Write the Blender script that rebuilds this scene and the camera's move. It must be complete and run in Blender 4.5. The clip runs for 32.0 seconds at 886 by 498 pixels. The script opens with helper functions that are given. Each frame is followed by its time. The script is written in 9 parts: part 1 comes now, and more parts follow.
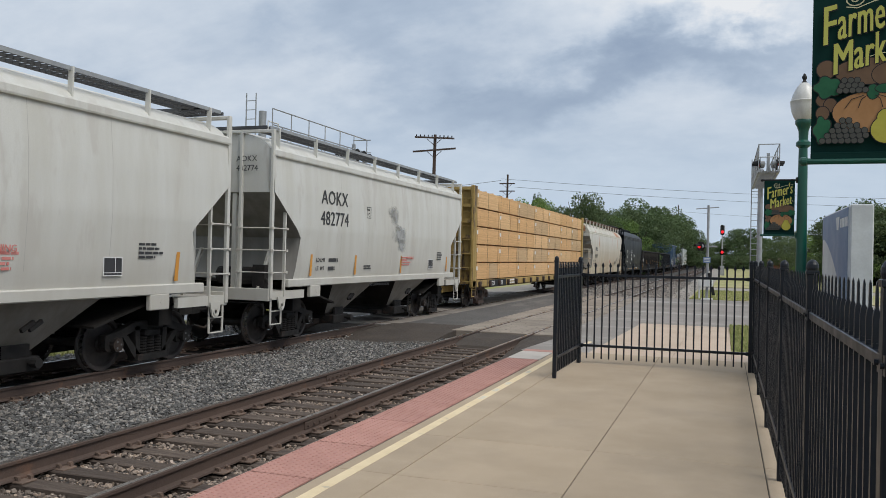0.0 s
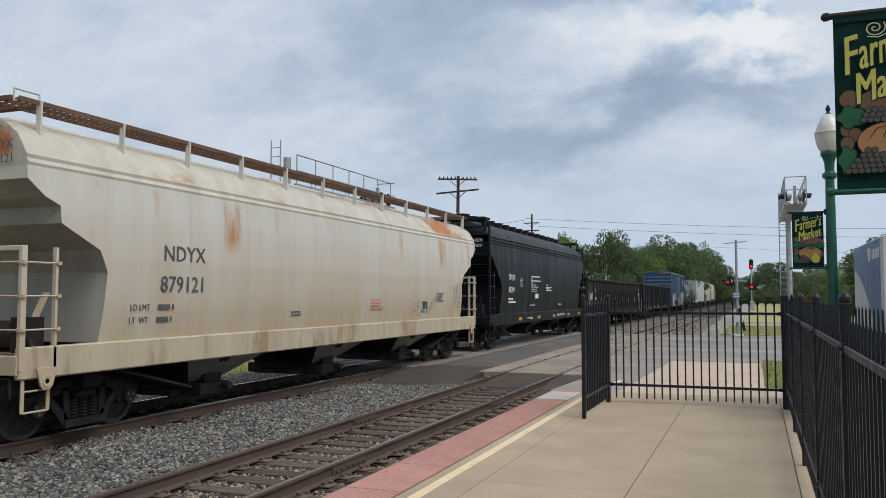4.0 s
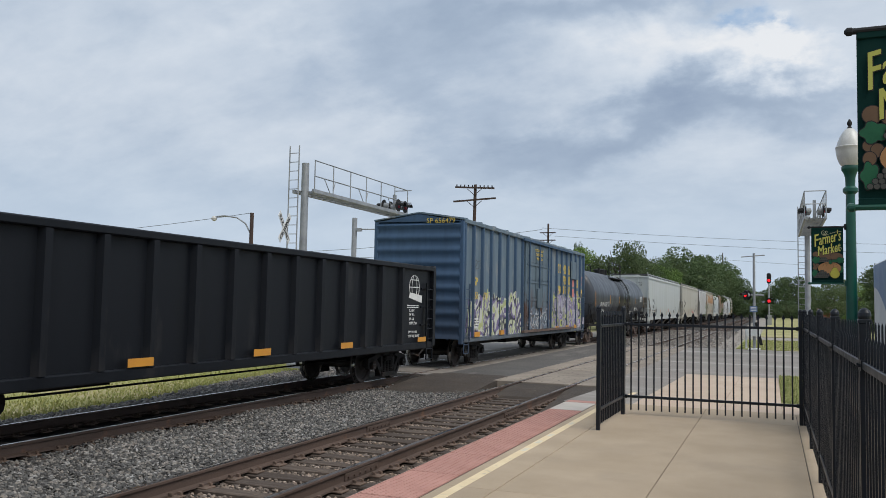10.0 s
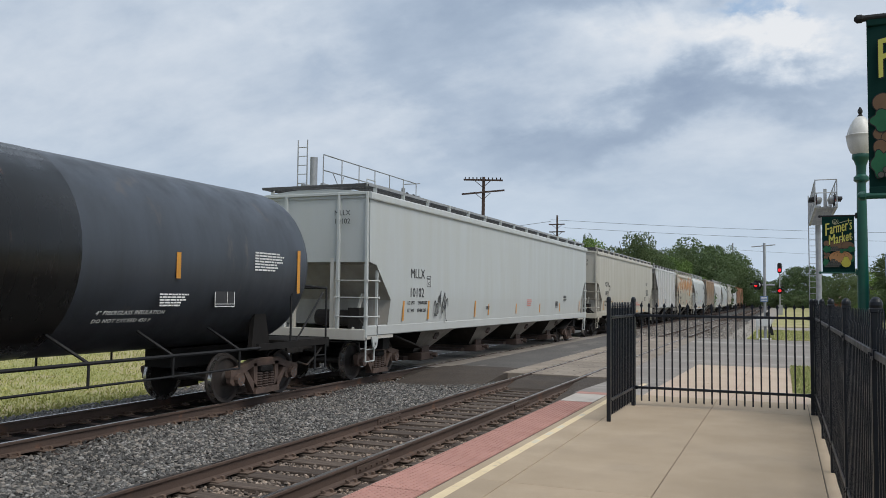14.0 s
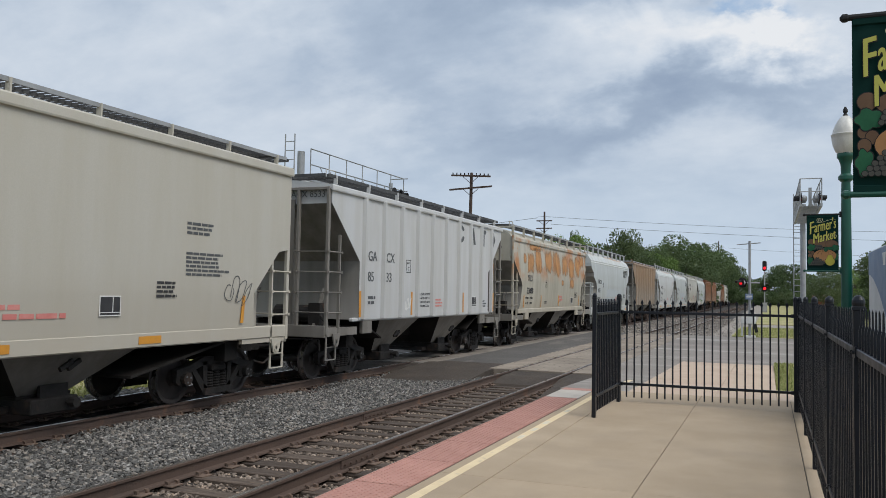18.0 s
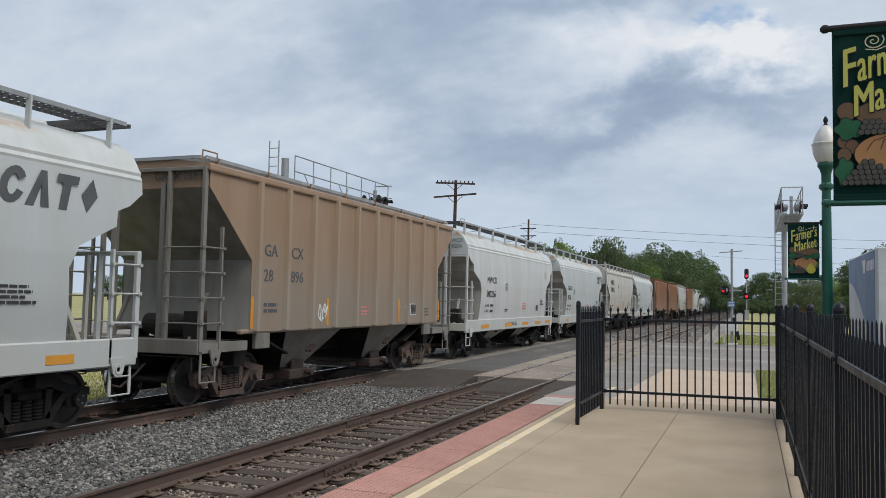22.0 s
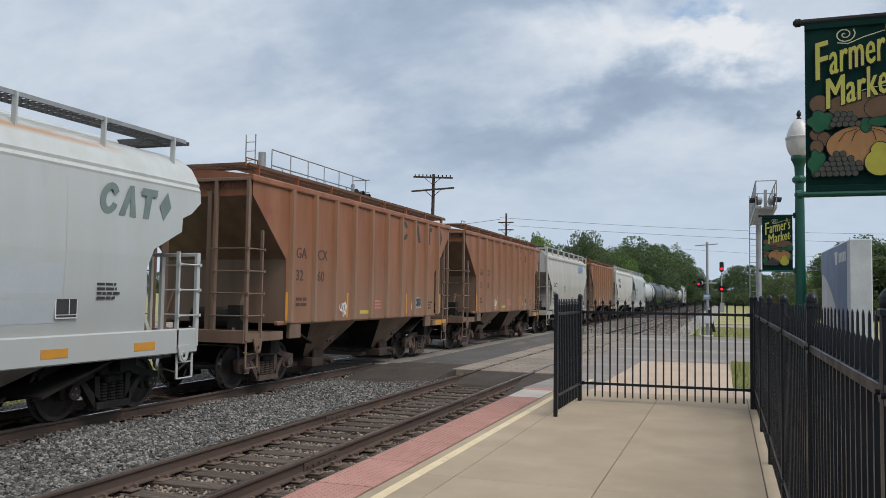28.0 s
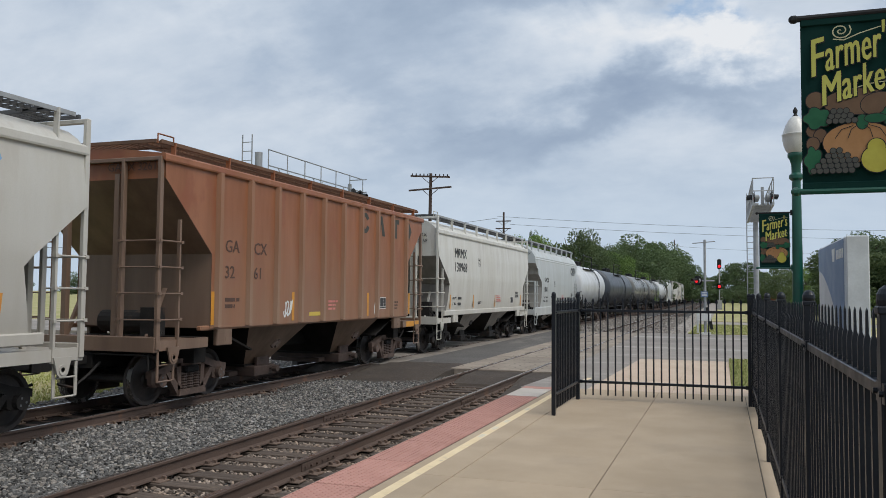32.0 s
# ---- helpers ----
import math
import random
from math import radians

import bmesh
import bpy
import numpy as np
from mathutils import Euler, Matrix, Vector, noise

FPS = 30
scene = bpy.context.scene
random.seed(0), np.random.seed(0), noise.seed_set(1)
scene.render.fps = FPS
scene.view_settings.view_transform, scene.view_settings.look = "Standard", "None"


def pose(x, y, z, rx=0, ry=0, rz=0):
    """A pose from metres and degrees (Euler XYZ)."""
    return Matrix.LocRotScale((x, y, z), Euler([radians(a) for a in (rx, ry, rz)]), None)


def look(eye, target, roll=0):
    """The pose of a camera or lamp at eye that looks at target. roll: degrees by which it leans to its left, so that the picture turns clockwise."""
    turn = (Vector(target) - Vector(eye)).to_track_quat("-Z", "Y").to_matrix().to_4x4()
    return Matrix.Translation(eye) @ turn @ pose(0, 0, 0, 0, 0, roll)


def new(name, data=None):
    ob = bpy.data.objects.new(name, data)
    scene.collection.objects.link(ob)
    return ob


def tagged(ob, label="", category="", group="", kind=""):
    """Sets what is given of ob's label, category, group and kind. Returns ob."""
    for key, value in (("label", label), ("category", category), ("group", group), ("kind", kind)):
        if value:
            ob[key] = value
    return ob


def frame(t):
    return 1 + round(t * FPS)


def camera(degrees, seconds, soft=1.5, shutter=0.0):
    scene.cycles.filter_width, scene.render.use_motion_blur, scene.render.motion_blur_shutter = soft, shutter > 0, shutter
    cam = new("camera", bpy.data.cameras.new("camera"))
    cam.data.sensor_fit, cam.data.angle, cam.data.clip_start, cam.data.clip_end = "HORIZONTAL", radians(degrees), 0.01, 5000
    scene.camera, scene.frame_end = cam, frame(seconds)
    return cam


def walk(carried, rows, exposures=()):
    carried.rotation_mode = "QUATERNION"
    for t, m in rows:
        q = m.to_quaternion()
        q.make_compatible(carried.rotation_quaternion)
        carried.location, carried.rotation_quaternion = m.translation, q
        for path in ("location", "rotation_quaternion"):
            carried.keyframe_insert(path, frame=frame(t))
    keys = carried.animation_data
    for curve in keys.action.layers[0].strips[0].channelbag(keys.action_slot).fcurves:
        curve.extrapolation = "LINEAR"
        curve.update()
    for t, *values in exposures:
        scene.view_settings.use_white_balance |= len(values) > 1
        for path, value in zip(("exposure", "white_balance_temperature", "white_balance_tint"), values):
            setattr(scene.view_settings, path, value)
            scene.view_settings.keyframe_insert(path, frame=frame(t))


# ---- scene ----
cam = camera(57.1, 32.0, 0.6)
PATH = [
    (0, pose(-0.002, -0.015, 1.857, 90.414, -1.310, 19.162)),
    (0.5, pose(-0.002, -0.004, 1.860, 91.476, -1.259, 19.776)),
    (1, pose(-0.001, 0.002, 1.854, 92.425, 0.239, 19.744)),
    (1.5, pose(-0.001, -0.006, 1.852, 92.655, 0.997, 19.634)),
    (2, pose(-0.001, -0.008, 1.851, 92.669, 0.702, 19.798)),
    (2.5, pose(0.001, 0.001, 1.852, 92.947, 0.547, 20.207)),
    (4.5, pose(0.002, 0.008, 1.854, 93.468, -0.095, 21.248)),
    (5, pose(-0.001, 0.007, 1.852, 93.761, 0.045, 21.733)),
    (5.5, pose(-0.000, 0.016, 1.852, 93.903, 0.079, 22.419)),
    (6, pose(-0.002, 0.017, 1.851, 93.764, -0.069, 22.824)),
    (6.5, pose(-0.003, 0.016, 1.850, 93.600, -0.309, 22.869)),
    (7, pose(-0.002, 0.014, 1.855, 93.531, -0.303, 22.983)),
    (7.5, pose(0.002, 0.019, 1.855, 93.562, -0.291, 23.165)),
    (8, pose(0.002, 0.010, 1.855, 93.696, -0.317, 23.264)),
    (8.5, pose(-0.005, 0.005, 1.849, 93.746, -0.423, 23.093)),
    (9, pose(-0.001, 0.011, 1.853, 93.770, -0.403, 22.992)),
    (9.5, pose(-0.003, -0.001, 1.854, 93.776, -0.920, 22.570)),
    (10, pose(-0.003, -0.007, 1.854, 93.837, -1.180, 22.027)),
    (10.5, pose(-0.004, -0.004, 1.854, 93.722, -1.298, 22.001)),
    (11, pose(-0.004, -0.015, 1.852, 93.354, -1.174, 22.053)),
    (11.5, pose(-0.002, -0.010, 1.853, 93.242, -0.930, 22.199)),
    (12, pose(-0.002, -0.004, 1.852, 93.242, -0.869, 22.439)),
    (12.5, pose(-0.001, 0.006, 1.855, 93.321, -0.785, 22.511)),
    (13, pose(-0.003, 0.007, 1.853, 93.393, -0.739, 22.522)),
    (13.5, pose(-0.003, -0.000, 1.851, 93.364, -0.689, 22.593)),
    (14, pose(-0.002, -0.009, 1.854, 93.318, -0.668, 22.695)),
    (14.5, pose(-0.001, -0.002, 1.853, 93.357, -0.699, 22.651)),
    (15, pose(0.000, -0.018, 1.850, 93.418, -0.813, 21.898)),
    (15.5, pose(-0.001, -0.011, 1.852, 93.447, -0.906, 20.998)),
    (17.5, pose(0.003, 0.007, 1.853, 93.062, -0.950, 21.734)),
    (18, pose(0.003, 0.003, 1.853, 93.021, -1.051, 21.780)),
    (18.5, pose(0.000, -0.003, 1.850, 93.118, -1.146, 21.652)),
    (19, pose(0.000, 0.008, 1.851, 93.134, -1.130, 21.545)),
    (19.5, pose(0.001, 0.009, 1.851, 93.154, -1.189, 21.278)),
    (20, pose(-0.001, -0.001, 1.849, 93.239, -1.286, 21.145)),
    (20.5, pose(0.001, 0.002, 1.851, 93.352, -1.202, 21.109)),
    (21, pose(0.003, 0.005, 1.854, 93.393, -1.182, 20.994)),
    (21.5, pose(0.000, 0.011, 1.850, 93.453, -1.217, 20.794)),
    (22, pose(0.002, -0.002, 1.852, 93.560, -1.112, 20.663)),
    (22.5, pose(0.003, -0.007, 1.855, 93.561, -0.952, 20.782)),
    (23, pose(0.001, 0.005, 1.851, 93.510, -0.891, 20.992)),
    (23.5, pose(0.000, 0.006, 1.853, 93.259, -0.864, 21.134)),
    (24, pose(-0.001, -0.009, 1.851, 93.217, -0.909, 20.996)),
    (24.5, pose(0.001, -0.005, 1.849, 93.443, -1.072, 20.778)),
    (25, pose(-0.001, -0.018, 1.848, 93.569, -1.124, 20.564)),
    (25.5, pose(0.003, -0.018, 1.845, 93.397, -0.717, 20.108)),
    (26, pose(0.000, -0.014, 1.843, 93.470, -0.052, 19.297)),
    (26.5, pose(0.001, -0.017, 1.840, 93.249, -0.399, 18.943)),
    (28.5, pose(0.003, -0.022, 1.838, 93.168, -0.866, 19.167)),
    (29, pose(0.002, 0.002, 1.838, 93.125, -0.673, 19.355)),
    (29.5, pose(0.003, -0.000, 1.837, 92.927, -0.725, 19.365)),
    (30, pose(0.004, -0.003, 1.838, 92.816, -0.668, 19.280)),
    (30.5, pose(0.003, 0.010, 1.838, 92.887, -0.798, 19.144)),
    (31, pose(0.004, 0.011, 1.842, 92.928, -0.855, 18.976)),
    (31.5, pose(0.004, 0.012, 1.839, 93.008, -0.781, 18.898)),
    (32, pose(0.007, 0.001, 1.842, 93.117, -0.471, 18.986)),
]
walk(cam, PATH, exposures=[(0.0, 0.0), (3.5, 0.0), (5.5, 0.10), (8.5, 0.09), (10.5, 0.0), (32.0, 0.0)])

# ---- sky and sun: a broken overcast afternoon ----
world = bpy.data.worlds.new("sky")
scene.world = world
world.use_nodes = True
wt = world.node_tree
wt.nodes.clear()


def wn(kind, **values):
    n = wt.nodes.new(kind)
    for k, v in values.items():
        n.inputs[k.replace("_", " ")].default_value = v
    return n


def wmath(op, a, b=None, clamp=False):
    n = wt.nodes.new("ShaderNodeMath")
    n.operation, n.use_clamp = op, clamp
    for i, v in enumerate((a, b)):
        if v is None:
            continue
        if isinstance(v, (int, float)):
            n.inputs[i].default_value = v
        else:
            wt.links.new(v, n.inputs[i])
    return n.outputs[0]


def wmix(fac, a, b):
    n = wt.nodes.new("ShaderNodeMix")
    n.data_type = "RGBA"
    for i, v in ((0, fac), (6, a), (7, b)):
        if isinstance(v, (int, float, tuple)):
            n.inputs[i].default_value = v
        else:
            wt.links.new(v, n.inputs[i])
    return n.outputs[2]


def wramp(fac, lo, hi):
    n = wn("ShaderNodeMapRange", From_Min=lo, From_Max=hi)
    n.interpolation_type = "SMOOTHERSTEP"
    wt.links.new(fac, n.inputs[0])
    return n.outputs[0]


SUN_EL, SUN_AZ = radians(54), radians(112)
sky = wt.nodes.new("ShaderNodeTexSky")
sky.sky_type, sky.sun_disc, sky.sun_elevation, sky.sun_rotation = "NISHITA", False, SUN_EL, SUN_AZ
tc = wt.nodes.new("ShaderNodeTexCoord")
sep = wt.nodes.new("ShaderNodeSeparateXYZ")
wt.links.new(tc.outputs["Generated"], sep.inputs[0])
# a flat cloud deck seen in perspective
up = wmath("ADD", wmath("MAXIMUM", sep.outputs[2], 0.0), 0.45)
flat = wt.nodes.new("ShaderNodeCombineXYZ")
wt.links.new(wmath("DIVIDE", sep.outputs[0], up), flat.inputs[0])
wt.links.new(wmath("DIVIDE", sep.outputs[1], up), flat.inputs[1])


def deck(scale, detail, rough, shift, stretch=(1, 1, 1)):
    m = wn("ShaderNodeMapping", Location=shift, Scale=stretch)
    wt.links.new(flat.outputs[0], m.inputs[0])
    n = wn("ShaderNodeTexNoise", Scale=scale, Detail=detail, Roughness=rough, Distortion=0.15)
    wt.links.new(m.outputs[0], n.inputs[0])
    return n.outputs[0]


big = deck(1.5, 5, 0.5, (3.1, 0.6, 0), (1.0, 1.2, 1))
fine = deck(4.2, 7, 0.56, (7.7, 2.2, 4), (1.0, 1.25, 1))
wisp = deck(13.0, 6, 0.6, (1.4, 5.2, 9), (0.8, 1.4, 1))
az = wmath("ADD", wmath("ARCTAN2", sep.outputs[0], sep.outputs[1]), wmath("MULTIPLY", wmath("SUBTRACT", deck(5.0, 6, 0.58, (2.2, 9.1, 1)), 0.5), 0.34))
el = wmath("ADD", sep.outputs[2], wmath("MULTIPLY", wmath("SUBTRACT", deck(5.5, 7, 0.58, (6.1, 3.3, 5)), 0.5), 0.17))
body = 0.52
for layer, weight in ((big, 0.42), (fine, 0.60), (wisp, 0.26)):
    body = wmath("ADD", wmath("MULTIPLY", wmath("SUBTRACT", layer, 0.5), weight), body)


def bank(total, a0, e0, wa, we, gain, slope=0.0):
    """Adds a soft thick (or, with gain below nought, thin and shaded) bank about one bearing and height."""
    da = wmath("SUBTRACT", az, a0)
    p = wmath("DIVIDE", da, wa)
    q = wmath("DIVIDE", wmath("SUBTRACT", wmath("SUBTRACT", el, e0), wmath("MULTIPLY", da, slope)), we)
    d = wmath("ADD", wmath("MULTIPLY", p, p), wmath("MULTIPLY", q, q))
    return wmath("ADD", total, wmath("MULTIPLY", wmath("EXPONENT", wmath("MULTIPLY", d, -1.0)), gain))


body = bank(body, -0.075, 0.275, 0.16, 0.032, 0.36, 0.04)
body = bank(body, 0.005, 0.287, 0.055, 0.022, 0.26)
body = bank(body, -0.12, 0.216, 0.32, 0.032, -0.34, 0.20)
body = bank(body, -0.43, 0.265, 0.095, 0.075, -0.24)
body = bank(body, -0.20, 0.338, 0.18, 0.022, -0.26, 0.03)
body = bank(body, -0.75, 0.25, 0.30, 0.09, 0.10)
body = bank(body, -0.47, 0.215, 0.08, 0.03, 0.16)
body = bank(body, -0.62, 0.31, 0.10, 0.02, 0.14)
body = bank(body, 0.16, 0.33, 0.12, 0.05, 0.10)
body = bank(body, -0.08, 0.165, 0.30, 0.026, 0.06)
tone = wt.nodes.new("ShaderNodeValToRGB")
e = tone.color_ramp.elements
e[0].position, e[0].color = 0.06, (0.29, 0.37, 0.50, 1)
e[1].position, e[1].color = 0.96, (0.80, 0.825, 0.86, 1)
for at_, col_ in ((0.26, (0.355, 0.44, 0.565, 1)), (0.42, (0.425, 0.512, 0.635, 1)), (0.60, (0.545, 0.622, 0.725, 1)), (0.76, (0.64, 0.705, 0.79, 1))):
    e.new(at_).color = col_
wt.links.new(body, tone.inputs[0])
cloud = tone.outputs[0]
gap = bank(bank(0.0, -0.008, 0.313, 0.035, 0.008, 1.0), -0.02, 0.348, 0.06, 0.012, 0.6)
cloud = wmix(wmath("MULTIPLY", gap, 0.8), cloud, (0.29, 0.44, 0.66, 1))
hole = wramp(deck(0.8, 4, 0.5, (1.3, 8.2, 2)), 0.66, 0.72)
haze = wramp(sep.outputs[2], 0.24, 0.02)
cloud = wmix(wmath("MULTIPLY", haze, 0.72), cloud, (0.545, 0.65, 0.77, 1))
scaled = wt.nodes.new("ShaderNodeVectorMath")
scaled.operation = "SCALE"
scaled.inputs["Scale"].default_value = 0.10
wt.links.new(sky.outputs[0], scaled.inputs[0])
total = wmix(wmath("MULTIPLY", hole, 0.4), cloud, scaled.outputs[0])
bg = wn("ShaderNodeBackground", Strength=1.0)
wt.links.new(total, bg.inputs[0])
wo = wt.nodes.new("ShaderNodeOutputWorld")
wt.links.new(bg.outputs[0], wo.inputs[0])

sun = new("sun", bpy.data.lights.new("sun", "SUN"))
sun.data.energy, sun.data.angle, sun.data.color = 2.4, radians(36), (1.0, 0.96, 0.9)
sun.matrix_world = look((0, 0, 0), (-math.sin(SUN_AZ) * math.cos(SUN_EL), -math.cos(SUN_AZ) * math.cos(SUN_EL), -math.sin(SUN_EL)))

# ---- materials ----
MATS = {}


def surf(name, c1, c2=None, scale=3.0, stretch=(1, 1, 1), rough=0.6, metal=0.0, bump=0.15, fine=40.0, c3=None, c3at=0.62, c3soft=0.08, c3scale=1.0, c3stretch=(1, 1, 1), pieces=0.0, emit=0.0, spec=0.4, band=None, low=None, islands=0.0):
    """A painted, mineral or metal surface: two tones in large patches, fine grain, and a third tone for stains."""
    if name in MATS:
        return MATS[name]
    m = bpy.data.materials.new(name)
    m.use_nodes = True
    nt = m.node_tree
    p = nt.nodes["Principled BSDF"]
    L = nt.links.new
    c2 = c2 or tuple(v * 0.8 for v in c1)

    def noise_of(sc, st, det=6):
        mp = nt.nodes.new("ShaderNodeMapping")
        mp.inputs["Scale"].default_value = st
        L(co.outputs["Object"], mp.inputs[0])
        n = nt.nodes.new("ShaderNodeTexNoise")
        n.inputs["Scale"].default_value, n.inputs["Detail"].default_value, n.inputs["Roughness"].default_value = sc, det, 0.6
        L(mp.outputs[0], n.inputs[0])
        return n.outputs[0]

    def rng(v, a, b, c=0.0, d=1.0):
        n = nt.nodes.new("ShaderNodeMapRange")
        for i, q in enumerate((a, b, c, d)):
            n.inputs[i + 1].default_value = q
        L(v, n.inputs[0])
        return n.outputs[0]

    def mixc(f, a, b):
        n = nt.nodes.new("ShaderNodeMix")
        n.data_type = "RGBA"
        for i, v in ((0, f), (6, a), (7, b)):
            if isinstance(v, tuple):
                n.inputs[i].default_value = (*v, 1) if len(v) == 3 else v
            elif isinstance(v, float):
                n.inputs[i].default_value = v
            else:
                L(v, n.inputs[i])
        return n.outputs[2]

    def mul(a, b):
        n = nt.nodes.new("ShaderNodeMath")
        n.operation = "MULTIPLY"
        L(a, n.inputs[0])
        if isinstance(b, float):
            n.inputs[1].default_value = b
        else:
            L(b, n.inputs[1])
        return n.outputs[0]

    co = nt.nodes.new("ShaderNodeTexCoord")
    large = noise_of(scale, stretch)
    grain = noise_of(fine, (1, 1, 1), 3)
    col = mixc(rng(large, 0.35, 0.65), tuple(c1), tuple(c2))
    col = mixc(rng(grain, 0.3, 0.7, 0.0, 0.22), col, tuple(v * 0.72 for v in c2))
    if c3:
        mask = rng(noise_of(c3scale, c3stretch), c3at, c3at + c3soft)
        if band:
            sp = nt.nodes.new("ShaderNodeSeparateXYZ")
            L(co.outputs["Object"], sp.inputs[0])
            zz = sp.outputs[2]
            mask = mul(mask, mul(rng(zz, band[0], band[1]), rng(zz, band[3], band[2])))
        col = mixc(mask, col, tuple(c3))
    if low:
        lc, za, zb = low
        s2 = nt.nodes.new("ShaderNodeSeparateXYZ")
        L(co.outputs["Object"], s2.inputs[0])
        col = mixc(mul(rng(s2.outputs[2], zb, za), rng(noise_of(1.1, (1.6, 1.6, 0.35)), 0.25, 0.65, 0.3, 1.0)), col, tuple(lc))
    if islands:
        gi = nt.nodes.new("ShaderNodeNewGeometry")
        col = mixc(rng(gi.outputs["Random Per Island"], 0.2, 1.0, 0.0, islands), col, (c2[0] * 0.62, c2[1] * 0.56, c2[2] * 0.5))
    if pieces:
        oi = nt.nodes.new("ShaderNodeObjectInfo")
        col = mixc(rng(oi.outputs["Random"], 0.0, 1.0, 0.0, pieces), col, tuple(v * 0.55 for v in c2))
    L(col, p.inputs["Base Color"])
    L(rng(large, 0.3, 0.7, max(rough - 0.1, 0.05), min(rough + 0.1, 1.0)), p.inputs["Roughness"])
    p.inputs["Metallic"].default_value = metal
    p.inputs["Specular IOR Level"].default_value = spec
    if bump:
        b = nt.nodes.new("ShaderNodeBump")
        b.inputs["Strength"].default_value, b.inputs["Distance"].default_value = bump, 0.02
        L(grain, b.inputs["Height"])
        L(b.outputs[0], p.inputs["Normal"])
    if emit:
        p.inputs["Emission Color"].default_value = (*c1, 1)
        p.inputs["Emission Strength"].default_value = emit
    MATS[name] = m
    return m


STREAK = (2.2, 2.2, 0.25)


def paint(name, c, rough=0.45, grime=0.78, c3=None, **kw):
    """Car paint with vertical grime streaks."""
    g = (c[0] * grime, c[1] * grime * 0.98, c[2] * grime * 0.94)
    kw.setdefault("c3scale", 2.2)
    kw.setdefault("c3stretch", (1, 1, 0.3))
    return surf(name, c, g, 0.9, STREAK, rough, 0.0, 0.05, 60.0, c3, **kw)


M_CONC = surf("concrete_platform", (0.455, 0.355, 0.248), (0.385, 0.30, 0.208), 0.8, rough=0.85, bump=0.3, fine=90, c3=(0.35, 0.275, 0.195), c3at=0.5, c3scale=0.9, c3soft=0.25, pieces=0.12)
M_JOINT = surf("joint_dirt", (0.13, 0.11, 0.09), rough=0.95)
M_TACT = surf("red_tactile_tile", (0.51, 0.27, 0.218), (0.43, 0.22, 0.178), 2.0, rough=0.75, bump=0.2, pieces=0.3)
M_TACTW = surf("pale_tactile_tile", (0.52, 0.47, 0.42), (0.44, 0.40, 0.35), 2.0, rough=0.8, bump=0.2)
M_YELLOW = surf("worn_cream_line", (0.76, 0.62, 0.40), (0.69, 0.55, 0.345), 3.0, rough=0.75, c3=(0.48, 0.40, 0.30), c3at=0.6, c3scale=7)
M_STENCIL = surf("stencil_white", (0.72, 0.68, 0.58), rough=0.8)
M_ROAD = surf("asphalt", (0.285, 0.258, 0.232), (0.215, 0.195, 0.176), 0.35, rough=0.9, bump=0.4, fine=60, c3=(0.34, 0.315, 0.285), c3at=0.54, c3scale=0.25, c3stretch=(0.25, 1.5, 1))
M_ROADPATCH = surf("dark_asphalt_patch", (0.075, 0.068, 0.062), (0.10, 0.09, 0.08), 0.7, rough=0.9, bump=0.4, fine=60)
M_XPANEL = surf("crossing_panel_concrete", (0.325, 0.275, 0.22), (0.24, 0.20, 0.162), 1.2, rough=0.85, bump=0.3, pieces=0.3)
M_WALK = surf("sidewalk_concrete", (0.55, 0.43, 0.325), (0.49, 0.375, 0.285), 0.7, rough=0.85, bump=0.2, pieces=0.12)
M_GRASS = surf("dry_mown_grass", (0.26, 0.275, 0.085), (0.33, 0.31, 0.13), 0.35, rough=0.95, bump=0.8, fine=14, c3=(0.37, 0.32, 0.17), c3at=0.48, c3scale=0.3)
M_DIRT = surf("gravel_dirt", (0.25, 0.225, 0.195), (0.33, 0.30, 0.265), 1.6, rough=0.95, bump=1.0, fine=18)
# bed much darker than its stones, to paint shade into the gaps
M_BALLASTBED = surf("ballast_bed", (0.035, 0.032, 0.03), (0.07, 0.065, 0.06), 9, rough=0.95, bump=1.0, fine=22)
M_RUST = surf("rusty_steel", (0.082, 0.053, 0.042), (0.052, 0.036, 0.03), 3, rough=0.75, bump=0.3)
M_RAIL = surf("rusty_rail_side", (0.105, 0.070, 0.054), (0.070, 0.048, 0.039), 1.2, (1, 0.4, 1), 0.75, bump=0.3, c3=(0.145, 0.078, 0.05), c3at=0.6, c3scale=1.5)
M_PLATE = surf("rusty_tie_plate", (0.20, 0.135, 0.10), (0.12, 0.085, 0.066), 3, rough=0.8, bump=0.3, pieces=0.3)
M_RAILTOP = surf("worn_rail_head", (0.42, 0.39, 0.37), (0.30, 0.26, 0.24), 2, rough=0.28, metal=0.9, bump=0.05)
M_TIE = surf("weathered_tie_wood", (0.15, 0.115, 0.09), (0.07, 0.052, 0.042), 2.5, (0.6, 6, 6), 0.92, bump=0.7, fine=30, pieces=0.6, c3=(0.26, 0.20, 0.145), c3at=0.6, c3scale=2.0, c3stretch=(0.5, 7, 7))
M_TIEDARK = surf("dark_tie_wood", (0.095, 0.058, 0.045), (0.055, 0.038, 0.032), 2.5, (0.6, 6, 6), 0.92, bump=0.6, fine=30, pieces=0.4)
M_FENCE = surf("black_powder_coat", (0.0062, 0.0085, 0.0135), (0.008, 0.011, 0.017), 5, rough=0.38, bump=0.04, spec=0.36)
M_GREEN = surf("green_post_paint", (0.004, 0.082, 0.052), (0.003, 0.062, 0.042), 3, rough=0.4, bump=0.05, spec=0.5)
